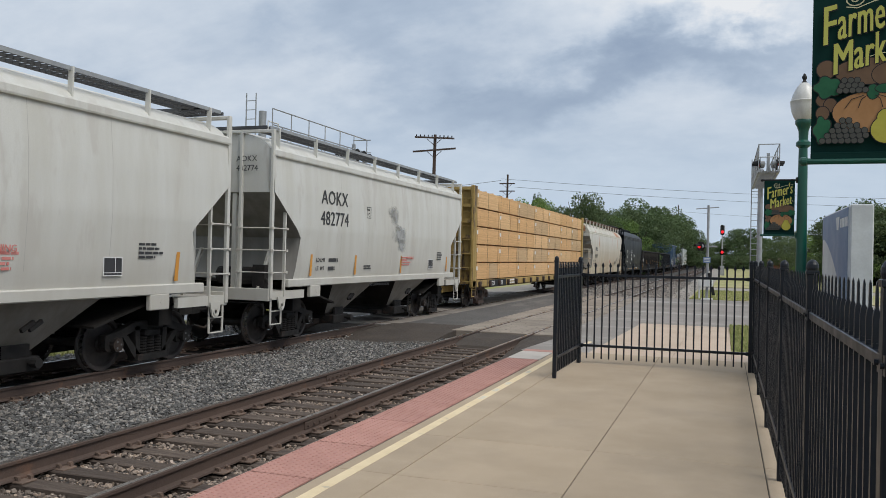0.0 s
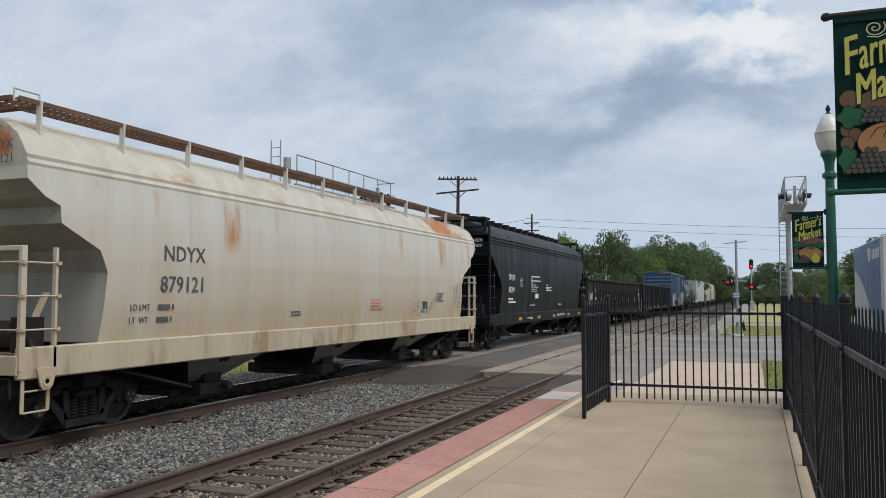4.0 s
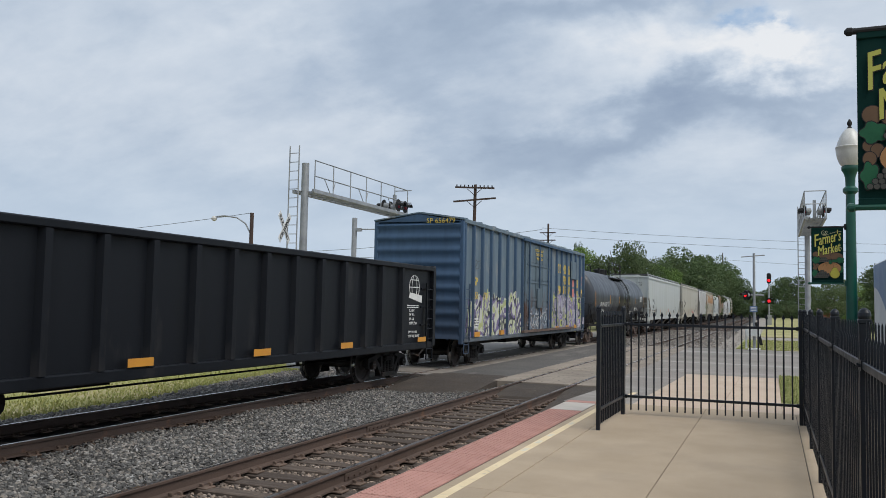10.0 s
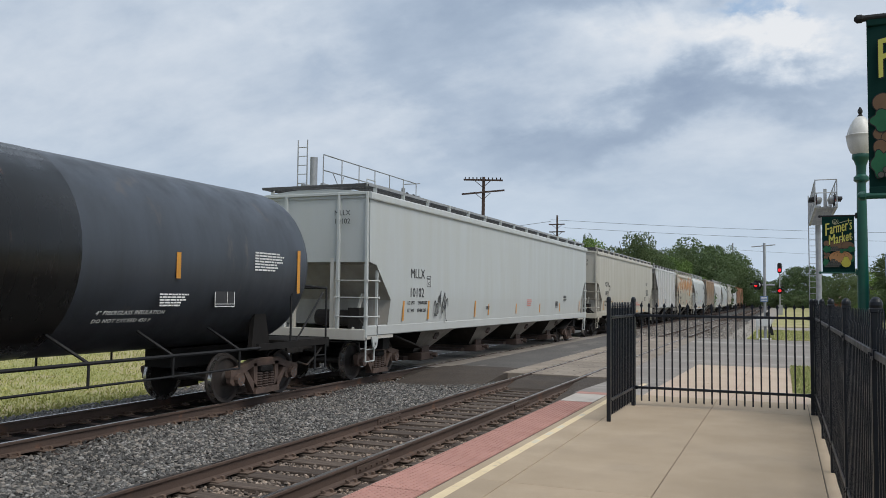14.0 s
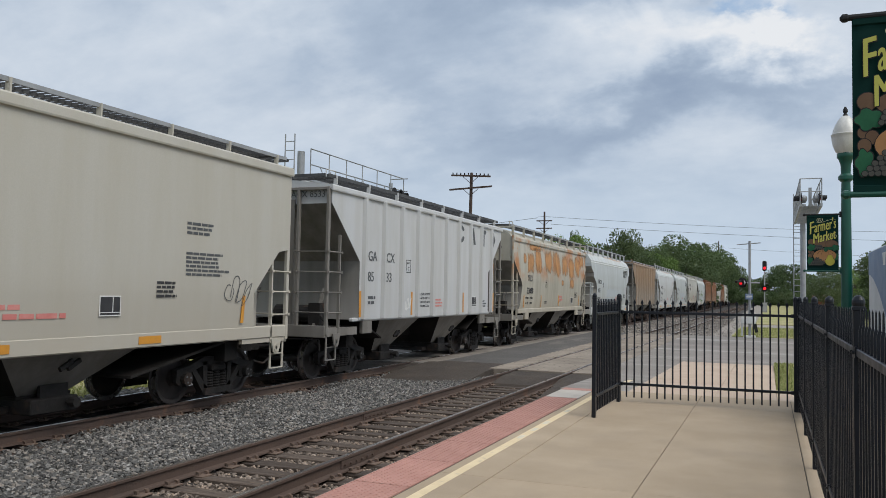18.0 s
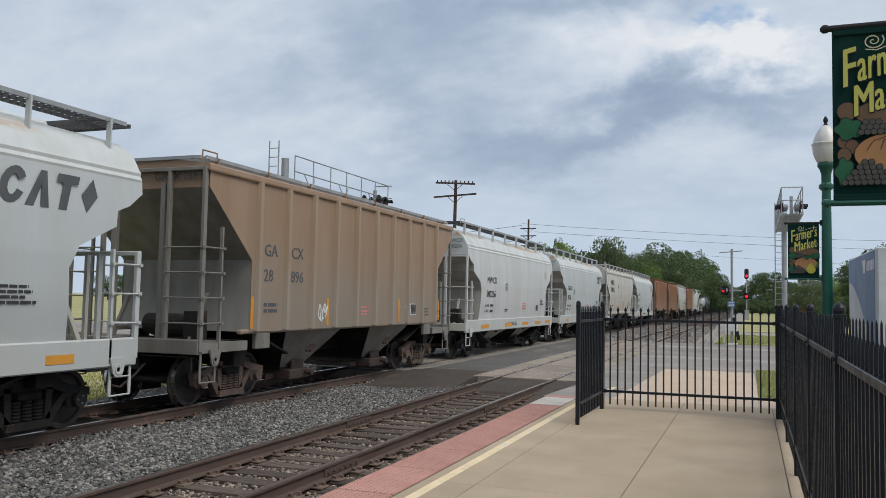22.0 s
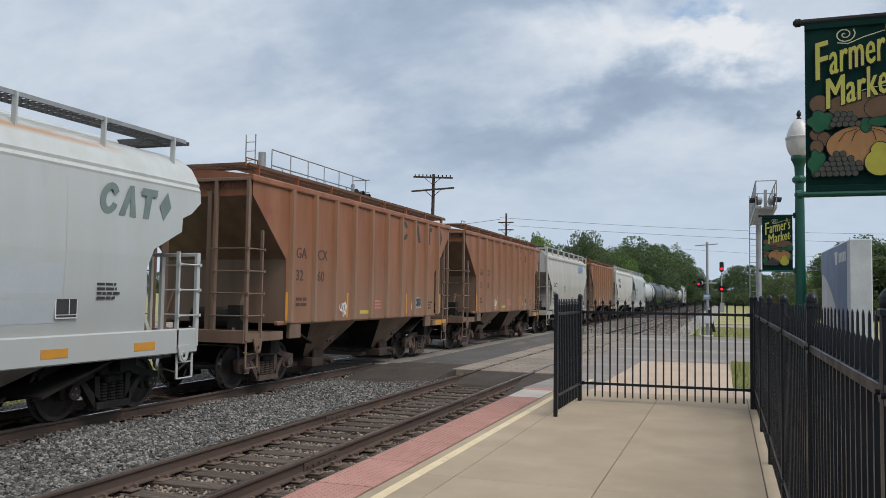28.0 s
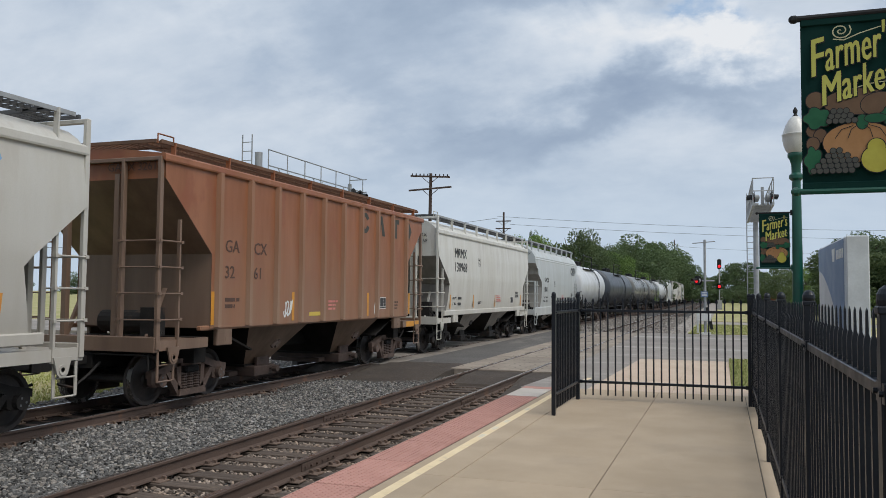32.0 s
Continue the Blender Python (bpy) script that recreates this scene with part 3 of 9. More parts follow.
# crossing panels at the road
for tr, xc, y0 in ((near_track, NEAR_X, 21.3), (far_track, FAR_X, 22.4)):
    for xa, xb in ((-0.66, 0.66), (0.84, 1.45), (-1.45, -0.84)):
        for k in range(10):
            y = y0 + k * 2.4
            if y > 45:
                continue
            bm = bmesh.new()
            box(bm, xc + xa, xc + xb, y + 0.01, y + 2.39, RAIL_Z - 0.2, RAIL_Z + 0.003 - 0.004 * (k % 2), bevel=0.012)
            panel = part("crossing_panel", bm, M_XPANEL if tr is near_track else surf("worn_crossing_panel", (0.27, 0.235, 0.20), (0.20, 0.175, 0.15), 1.2, rough=0.85, bump=0.3, pieces=0.3), tr)
            if tr is near_track and k < 6:
                bm = bmesh.new()
                for i in range(2 if xb - xa < 1 else 4):
                    for j in range(4):
                        u_ = xc + xa + (xb - xa) * (0.15 + 0.7 * i / (1 if xb - xa < 1 else 3))
                        v_ = y + 0.3 + 0.6 * j
                        box(bm, u_ - 0.022, u_ + 0.022, v_ - 0.035, v_ + 0.035, RAIL_Z, RAIL_Z + 0.005 - 0.004 * (k % 2))
                tagged(part("bolt_pocket", bm, M_JOINT, panel, "dark bolt pockets"), kind="stuff")


# ---- ballast stones ----
def stones(name, spots, lo, hi, c1, c2, label, seed):
    """Loose crushed stones as one mesh of small rough lumps."""
    r = np.random.RandomState(seed)
    cube = np.array([(-1, -1, -1), (1, -1, -1), (1, 1, -1), (-1, 1, -1), (-.7, -.7, 1), (.7, -.7, 1), (.7, .7, 1), (-.7, .7, 1)], float)
    quads = np.array([(0, 3, 2, 1), (4, 5, 6, 7), (0, 1, 5, 4), (1, 2, 6, 5), (2, 3, 7, 6), (3, 0, 4, 7)])
    n = len(spots)
    v = cube[None] * r.uniform(0.4, 1.25, (n, 8, 3))
    a = r.uniform(0, 2 * np.pi, n)
    b = r.uniform(-0.8, 0.8, n)
    ca, sa, cb, sb = np.cos(a), np.sin(a), np.cos(b), np.sin(b)
    x, y, z = v[..., 0], v[..., 1], v[..., 2] * 0.55
    y, z = y * cb[:, None] - z * sb[:, None], y * sb[:, None] + z * cb[:, None]
    x, y = x * ca[:, None] - y * sa[:, None], x * sa[:, None] + y * ca[:, None]
    v = np.stack([x, y, z], -1) * r.uniform(lo, hi, (n, 1, 1)) + np.asarray(spots)[:, None, :]
    f = (quads[None] + 8 * np.arange(n)[:, None, None]).reshape(-1, 4)
    me = bpy.data.meshes.new(name)
    me.from_pydata(v.reshape(-1, 3).tolist(), [], f.tolist())
    ob = new(name, me)
    m = bpy.data.materials.new(name)
    m.use_nodes = True
    nt = m.node_tree
    p = nt.nodes["Principled BSDF"]
    g = nt.nodes.new("ShaderNodeNewGeometry")
    rp = nt.nodes.new("ShaderNodeValToRGB")
    e = rp.color_ramp.elements
    e[0].color, e[1].color = (*c1, 1), (*c2, 1)
    e[0].position = 0.08
    mid = e.new(0.62)
    mid.color = tuple(0.64 * a + 0.36 * b for a, b in zip((*c1, 1), (*c2, 1)))
    br = e.new(0.86)
    br.color = (c2[0] * 0.78, c2[1] * 0.71, c2[2] * 0.64, 1)
    nt.links.new(g.outputs["Random Per Island"], rp.inputs[0])
    nt.links.new(rp.outputs[0], p.inputs["Base Color"])
    p.inputs["Roughness"].default_value = 0.9
    me.materials.append(m)
    return tagged(ob, label, "ballast", kind="stuff")


rs = np.random.RandomState(3)
pts = []
for _ in range(88000):
    y = 2.0 + 20.5 * rs.rand() ** 1.25
    x = -9.22 + 2.37 * rs.rand() if rs.rand() < 0.9 else -9.65 + 0.5 * rs.rand()
    pts.append((x, y, -0.44 + 0.075 * rs.rand() + 0.03 * math.sin(y * 1.7 + x)))
stones("ballast", pts, 0.014, 0.032, (0.05, 0.048, 0.046), (0.315, 0.308, 0.295), "grey crushed stone ballast between the tracks", 1)
pts = []
for _ in range(52000):
    y = 2.0 + 18.8 * rs.rand() ** 1.2
    x = -6.95 + 3.1 * rs.rand()
    pts.append((x, y, -0.475 + 0.045 * rs.rand()))
stones("ballast", pts, 0.013, 0.028, (0.085, 0.066, 0.054), (0.42, 0.345, 0.285), "brown-stained ballast among the ties", 2)
pts = []
for _ in range(16000):
    y = 3.0 + 40 * rs.rand() ** 1.3
    if 25.0 < y:
        y -= 21
    x = verge_edge(y) - 0.1 + (-11.6 - verge_edge(y)) * rs.rand()
    pts.append((x, y, -0.50 + 0.09 * rs.rand()))
stones("ballast", pts, 0.02, 0.04, (0.14, 0.13, 0.125), (0.42, 0.40, 0.38), "pale ballast on the far shoulder", 4)
pts = []
for _ in range(9000):
    y = 45.8 + 40 * rs.rand() ** 1.6
    x = -9.5 + 7.5 * rs.rand()
    pts.append((x, y, -0.36 + 0.06 * rs.rand()))
stones("ballast", pts, 0.03, 0.06, (0.16, 0.145, 0.13), (0.40, 0.37, 0.34), "grey-brown ballast past the road", 5)
# tufts of grass along the verges
def tufts(spots, h, c1, c2, label, seed):
    r = np.random.RandomState(seed)
    n = len(spots)
    a = r.uniform(0, 6.283, n)
    w = r.uniform(0.012, 0.03, n)
    hh = h * r.uniform(0.4, 1.2, n)
    s = np.asarray(spots)
    dx, dy = np.cos(a) * w, np.sin(a) * w
    lean = r.normal(0, 0.35, (n, 2)) * hh[:, None]
    v = np.zeros((n, 3, 3))
    v[:, 0] = s + np.stack([dx, dy, 0 * dx], -1)
    v[:, 1] = s - np.stack([dx, dy, 0 * dx], -1)
    v[:, 2] = s + np.stack([lean[:, 0], lean[:, 1], hh], -1)
    me = bpy.data.meshes.new("grass")
    me.from_pydata(v.reshape(-1, 3).tolist(), [], np.arange(3 * n).reshape(-1, 3).tolist())
    ob = new("grass", me)
    m = bpy.data.materials.new("grass_blades")
    m.use_nodes = True
    nt = m.node_tree
    p = nt.nodes["Principled BSDF"]
    g = nt.nodes.new("ShaderNodeNewGeometry")
    rp = nt.nodes.new("ShaderNodeValToRGB")
    rp.color_ramp.elements[0].color, rp.color_ramp.elements[1].color = (*c1, 1), (*c2, 1)
    nt.links.new(g.outputs["Random Per Island"], rp.inputs[0])
    nt.links.new(rp.outputs[0], p.inputs["Base Color"])
    p.inputs["Roughness"].default_value = 0.9
    me.materials.append(m)
    return tagged(ob, label, "grass", kind="stuff")


pts = []
for k in range(62000):
    y = 2 + 30 * rs.rand()
    pts.append((verge_edge(y) - 0.02 - 26 * rs.rand() ** 1.8 - 0.25 * math.sin(k * 0.37) ** 2, y, -0.51))
tufts(pts, 0.09, (0.24, 0.27, 0.075), (0.44, 0.42, 0.17), "yellow-green mown grass blades beyond the train", 8)
pts = [(0.16 + 3.5 * rs.rand() ** 1.4, 18.8 + 8.0 * rs.rand(), -0.13) for _ in range(12000)] + [(-1.8 + 8 * rs.rand(), 47.7 + 14 * rs.rand(), -0.255) for _ in range(16000)]
tufts(pts, 0.06, (0.19, 0.235, 0.07), (0.40, 0.385, 0.17), "green grass blades by the road", 9)


# ---- freight cars: local x points to the platform, y to the rear of the train, z up from the rail head ----
WHEEL_R = 0.455
ROLLING = []   # (wheelset, car front at the start)
TRAIN = []     # (car, its centre along the track at the start)


def wheelset_mesh():
    if "wheelset" in CACHE:
        return CACHE["wheelset"]
    bm = bmesh.new()
    rod(bm, (-1.0, 0, 0), (1.0, 0, 0), 0.075, 10)
    for s in (-1, 1):
        m = Matrix.Translation((s * 0.7525, 0, 0)) @ Matrix.Rotation(s * math.pi / 2, 4, "Y")
        lathe(bm, [(0.09, 0.085), (0.13, 0.07), (0.15, 0.03), (0.36, 0.0), (0.385, 0.045), (0.43, 0.052), (0.448, 0.05), (0.456, -0.035), (0.487, -0.05), (0.487, -0.075), (0.40, -0.08), (0.36, -0.05), (0.12, -0.06)], 28, m)
        rod(bm, (s * 0.98, 0, 0), (s * 1.13, 0, 0), 0.105, 12)
        for k in range(3):
            a = k * 2.094
            rod(bm, (s * 1.12, 0.06 * math.cos(a), 0.06 * math.sin(a)), (s * 1.145, 0.06 * math.cos(a), 0.06 * math.sin(a)), 0.02, 6)
    me = raw_mesh("wheelset", bm, True)
    me.materials[0] = M_WHEEL
    me.materials.append(M_TREAD)
    me.materials.append(M_CAP)
    for p in me.polygons:
        c = p.center
        r = math.hypot(c.y, c.z)
        if abs(c.x) > 1.125:
            p.material_index = 2
        if 0.44 < r < 0.458 and abs(c.x) > 0.5:
            p.material_index = 1
    CACHE["wheelset"] = me
    return me


def sideframe(bm):
    """A cast truck side frame, its middle at y = 0, on the +x side."""
    x0, x1 = 0.94, 1.07
    prism(bm, [(-1.12, 0.50), (-1.12, 0.62), (-0.75, 0.69), (-0.42, 0.80), (0.42, 0.80), (0.75, 0.69), (1.12, 0.62), (1.12, 0.50), (0.72, 0.56), (0.40, 0.66), (-0.40, 0.66), (-0.72, 0.56)], x0, x1)
    for s in (-1, 1):
        prism(bm, [(s * 0.72, 0.57), (s * 0.60, 0.58), (s * 0.26, 0.22), (s * 0.40, 0.16)], x0, x1)
        prism(bm, [(s * 0.42, 0.72), (s * 0.30, 0.72), (s * 0.28, 0.20), (s * 0.38, 0.20)], x0, x1)
        prism(bm, [(s * 1.10, 0.60), (s * 0.68, 0.63), (s * 0.70, 0.38), (s * 0.78, 0.34), (s * 1.02, 0.34), (s * 1.10, 0.40)], x0 + 0.015, x1 - 0.02)
        rod(bm, (x1 - 0.02, s * 0.89, WHEEL_R), (x1 + 0.07, s * 0.89, WHEEL_R), 0.115, 12)
    prism(bm, [(-0.40, 0.13), (0.40, 0.13), (0.38, 0.24), (-0.38, 0.24)], x0 - 0.04, x1 + 0.05)


def springs(bm):
    lathe(bm, [(0.07 + 0.018 * (k % 2), 0.24 + k * 0.024) for k in range(13)], 10, Matrix.Translation((1.02, 0, 0)))


def bolster(bm):
    box(bm, -1.12, 1.12, -0.2, 0.2, 0.53, 0.66, bevel=0.03)
    box(bm, -0.7, 0.7, -0.16, 0.16, 0.30, 0.55)
    box(bm, -1.0, -0.94, -0.55, 0.55, 0.28, 0.34)
    for s in (-1, 1):
        box(bm, -0.85, 0.85, s * 0.50 - 0.05, s * 0.50 + 0.05, 0.38, 0.5)


def truck(car, y, rusty=False):
    t = put("truck", shared("truck", bolster), M_TRUCK, car, "dark cast steel truck with sprung side frames", at=pose(0, y, 0))
    steel = M_TRUCK if not rusty else M_TRUCKRUST
    for a in (0, 180):
        put("side_frame", shared("side_frame", sideframe), steel, t, at=pose(0, 0, 0, 0, 0, a))
        for y in (-0.19, 0.0, 0.19):
            put("spring", shared("spring", springs), M_RUST if rusty else M_UNDER, t, at=pose(0, 0, 0, 0, 0, a) @ pose(0, y, 0))
    for s in (-1, 1):
        w = put("wheelset", wheelset_mesh(), M_WHEEL, t, at=pose(0, s * 0.89, WHEEL_R))
        w.material_slots[0].link = "DATA"
        ROLLING.append((w, car))


M_SEAM = surf("grimy_weld_seam", (0.46, 0.45, 0.42), (0.40, 0.385, 0.35), 1.5, rough=0.6, bump=0)
M_TRUCKRUST = surf("rusty_truck_steel", (0.16, 0.105, 0.082), (0.085, 0.06, 0.05), 3, rough=0.8, bump=0.3)


def coupler(bm):
    """The coupler and hose at the front end, the end sill at y = 0."""
    box(bm, -0.16, 0.16, -0.05, 0.6, 0.70, 1.0)
    box(bm, -0.07, 0.07, -0.55, 0.0, 0.76, 0.92, bevel=0.02)
    prism(bm, [(-0.16, -0.85), (0.02, -0.9), (0.14, -0.72), (0.12, -0.52), (-0.12, -0.5), (-0.17, -0.62)], 0.72, 0.99, "z")
    pipe(bm, [(0.3, 0.0, 0.8), (0.3, -0.25, 0.62), (0.25, -0.55, 0.42), (0.16, -0.8, 0.5)], 0.025, 6)
    rod(bm, (-1.3, -0.06, 0.95), (1.35, -0.06, 0.95), 0.016, 6)
    pipe(bm, [(1.35, -0.06, 0.95), (1.38, -0.08, 0.7)], 0.016, 6)


def ladder(bm, z0, z1, w, n, post=0.022):
    """A ladder in the y-z plane, from y = 0 to w."""
    for y in (0, w):
        box(bm, -0.02, 0.02, y - post, y + post, z0, z1)
    for k in range(n):
        z = z0 + 0.12 + k * (z1 - z0 - 0.3) / max(n - 1, 1)
        rod(bm, (0.012, 0, z), (0.012, w, z), 0.014, 6)


def step(bm):
    """A stirrup step below the sill."""
    for y in (0, 0.42):
        bar(bm, (0, y, 0.5), (0, y, 1.1), 0.02, 0.05)
    rod(bm, (0, 0, 0.5), (0, 0.42, 0.5), 0.016, 6)
    rod(bm, (0, 0, 0.78), (0, 0.42, 0.78), 0.014, 6)


def corner_gear(car, L, mat, z0, zs, ze, xw=1.5, side_w=0.56, end_w=0.46):
    """Ladders and steps at the four corners: side ladders up to zs, end ladders and corner posts up to ze."""
    for s in (-1, 1):
        for q in (-1, 1):
            m = pose(s * xw, q * (L / 2 - 0.06), 0, 0, 0, 0 if q < 0 else 180)
            put("ladder", shared(("ladder", z0, zs, side_w), lambda b: ladder(b, z0, zs, side_w, 6)), mat, car, at=m)
            m = pose(s * (xw - 0.03), q * (L / 2 - 0.02), 0, 0, 0, 90 * s)
            put("ladder", shared(("ladder", z0, ze, end_w, "end"), lambda b: ladder(b, z0, ze, end_w, 7)), mat, car, at=m)
            m = pose(s * (xw - 0.02), q * (L / 2 - 0.12), 0, 0, 0, 0 if q < 0 else 180)
            put("step", shared("step", step), mat, car, at=m)
    couplers(car, L)


def couplers(car, L):
    for q in (-1, 1):
        put("coupler", shared("coupler", coupler), M_TRUCK, car, at=pose(0, q * (L / 2 - 0.1), 0, 0, 0, 0 if q < 0 else 180))


def cage_post(bm, h):
    box(bm, -0.035, 0.035, -0.045, 0.045, 1.05, h, bevel=0.008)


def cage_rung(bm, w):
    """A round rung along y with its bolted feet, from y = 0 to w."""
    rod(bm, (0, -0.03, 0), (0, w + 0.03, 0), 0.015, 6)
    for y in (-0.02, w + 0.02):
        box(bm, -0.02, 0.02, y - 0.03, y + 0.03, -0.025, 0.025)


def end_cage(car, L, mat, zs, ze, rungs, side_w=0.54, end_w=0.76, xw=1.5):
    """Corner posts up to ze with a second post inboard, wide rungs between them, and a side ladder up to zs at each corner."""
    for q in (-1, 1):
        for s in (-1, 1):
            y = q * (L / 2 - 0.06)
            put("corner_post", shared(("corner_post", ze), lambda b: cage_post(b, ze)), mat, car, at=pose(s * xw, y, 0))
            put("end_ladder_post", shared(("corner_post", ze), lambda b: cage_post(b, ze)), mat, car, at=pose(s * (xw - end_w), y, 0))
            put("side_ladder_post", shared(("side_ladder_post", zs), lambda b: box(b, -0.03, 0.03, -0.022, 0.022, 1.0, zs)), mat, car, at=pose(s * xw, y - q * side_w, 0))
            for z in rungs:
                put("rung", shared(("cage_rung", end_w), lambda b: cage_rung(b, end_w)), mat, car, at=pose(s * (xw - end_w), y + q * 0.05, z, 0, 0, -90 * s))
                if z < zs:
                    put("rung", shared(("cage_rung", side_w), lambda b: cage_rung(b, side_w)), mat, car, at=pose(s * (xw + 0.045), y, z, 0, 0, 0 if q < 0 else 180))
            put("step", shared("step", step), mat, car, at=pose(s * (xw - 0.02), q * (L / 2 - 0.12), 0, 0, 0, 0 if q < 0 else 180))
            put("jacking_lug", shared("jacking_lug", jack_lug), mat, car, at=pose(s * xw, q * (L / 2 - 0.45), 0, 0, 0, 0 if s > 0 else 180))
        put("end_bar", shared(("end_bar", ze), lambda b: box(b, -1.5, 1.5, -0.04, 0.04, ze - 0.07, ze, bevel=0.01)), mat, car, at=pose(0, q * (L / 2 - 0.06), 0))
    couplers(car, L)


def jack_lug(bm):
    """A hanging lug plate with its round hole."""
    prism(bm, [(-0.17, 1.08), (0.17, 1.08), (0.10, 0.84), (0.05, 0.79), (-0.05, 0.79), (-0.10, 0.84)], 0.03, 0.06)
    lathe(bm, [(0.035, 0.0), (0.035, 0.006), (0.075, 0.012), (0.075, 0.0)], 12, Matrix.Translation((0.06, 0, 0.90)) @ Matrix.Rotation(math.pi / 2, 4, "Y"))


def brake_wheel(bm):
    for k in range(20):
        a, b = k * math.pi / 10, (k + 1) * math.pi / 10
        rod(bm, (0.28 * math.cos(a), 0, 0.28 * math.sin(a)), (0.28 * math.cos(b), 0, 0.28 * math.sin(b)), 0.014, 5)
    for k in range(5):
        a = k * 1.2566
        rod(bm, (0, 0, 0), (0.28 * math.cos(a), 0, 0.28 * math.sin(a)), 0.012, 5)
    rod(bm, (0, 0, 0), (0, 0.2, 0), 0.04, 8)
    box(bm, -0.15, 0.15, 0.12, 0.3, -0.22, 0.16)


def mark(car, text, y, z, h, mat, x=1.575, L=None, spacing=1.0, bold=0.0, name="lettering", label="", shear=0.0):
    """Lettering on the platform side; y from the car's front, z of its foot, h its capital height."""
    return put(name, words(text, h, 0.002, spacing, shear, h * 0.02), mat, car, label, at=pose(x, y - L / 2, z, 90, 0, 90))


def bars(car, rows, y, z, w, h, mat, x, L, seed=0, label="lines of fine print"):
    """Fine print as plain bars: rows of words of uneven length."""
    r = random.Random(seed)
    bm = bmesh.new()
    for k in range(rows):
        zz = z - k * h * 1.75
        yy = y
        end = y + w * r.uniform(0.62, 1.0)
        while yy < end:
            d = min(r.uniform(0.10, 0.30) * (h / 0.06), end - yy)
            box(bm, x, x + 0.003, yy - L / 2, yy + d - L / 2, zz, zz + h)
            yy += d + h * 0.55
    return tagged(part("fine_print", bm, mat, car, label), kind="stuff")


def swatch(car, y, z, w, h, mat, x, L, lean=0.0, name="reflector", label=""):
    bm = bmesh.new()
    prism(bm, [(y - L / 2 - lean, z), (y + w - L / 2 - lean, z), (y + w - L / 2, z + h), (y - L / 2, z + h)], x, x + 0.004)
    return part(name, bm, mat, car, label)


def stencil_panel(car, y, z, w, h, x, L, dark=M_BLACKMARK, light=M_WHITE):
    """The small consolidated stencil: dark panels with pale edging."""
    bm = bmesh.new()
    box(bm, x, x + 0.003, y - L / 2, y + w - L / 2, z, z + h)
    p = part("stencil_panel", bm, light, car, "small dark data panel with pale edging")
    bm = bmesh.new()
    g = 0.018
    for a, b, c, d in ((g, w * 0.60, h * 0.2, h - g), (w * 0.60 + g, w - g, h * 0.2, h - g), (g, w - g, g, h * 0.2 - g * 0.7)):
        box(bm, x + 0.003, x + 0.006, y - L / 2 + a, y - L / 2 + b, z + c, z + d)
    part("panel_field", bm, dark, p)


def plate_mark(car, y, z, s, x, L, mat):
    bm = bmesh.new()
    t = s * 0.06
    for a, b, c, d in ((0, s, 0, t), (0, s, s * 1.15 - t, s * 1.15), (0, t, t, s * 1.15 - t), (s - t, s, t, s * 1.15 - t)):
        box(bm, x, x + 0.003, y - L / 2 + a, y - L / 2 + b, z + c, z + d)
    part("plate_mark", bm, mat, car, "square outlined clearance mark")
    mark(car, "PLATE", y + s * 0.14, z + s * 0.78, s * 0.16, mat, x, L)
    mark(car, "C", y + s * 0.36, z + s * 0.2, s * 0.36, mat, x, L)


def ribbon(bm, pts, r0, x, dy, k=0):
    """One sprayed stroke along (y, z) points, rising a hair from start to end so that its crossings stay apart."""
    pts = [Vector(p) for p in pts]
    prev = None
    for i, p in enumerate(pts):
        d = pts[min(i + 1, len(pts) - 1)] - pts[max(i - 1, 0)]
        if d.length < 1e-5:
            continue
        e = Vector((-d.y, d.x)).normalized() * r0
        xx = x + 0.0012 * k + 0.0003 * i
        cur = [bm.verts.new((xx, p.x + e.x + dy, p.y + e.y)), bm.verts.new((xx, p.x - e.x + dy, p.y - e.y))]
        if prev:
            bm.faces.new((prev[0], prev[1], cur[1], cur[0]))
        prev = cur


def throw_up(car, y, z, w, h, mat, x, L, r0=0.03, label="white outlined spray-paint tag of three round shapes"):
    """Three outlined bubble shapes with small marks inside."""
    bm = bmesh.new()
    for k, (a, b, lob) in enumerate(((0.0, 0.40, 0.10), (0.30, 0.68, 0.05), (0.60, 1.0, 0.16))):
        cy, ry = y + w * (a + b) / 2, w * (b - a) / 2
        pts = [(cy + ry * (1 + lob * math.sin(3 * t + k)) * math.cos(t), z + h / 2 + h / 2 * (1 + lob * math.cos(2 * t + k)) * math.sin(t)) for t in np.linspace(0, 6.283, 26)]
        ribbon(bm, pts, r0, x, -L / 2, k)
        for s_ in (-1, 1):
            ribbon(bm, [(cy - 0.1 * w, z + h * (0.45 + 0.08 * s_)), (cy, z + h * 0.5), (cy + 0.1 * w, z + h * (0.45 - 0.08 * s_))], r0 * 0.4, x, -L / 2, k + 3)
    return part("graffiti", bm, mat, car, label)


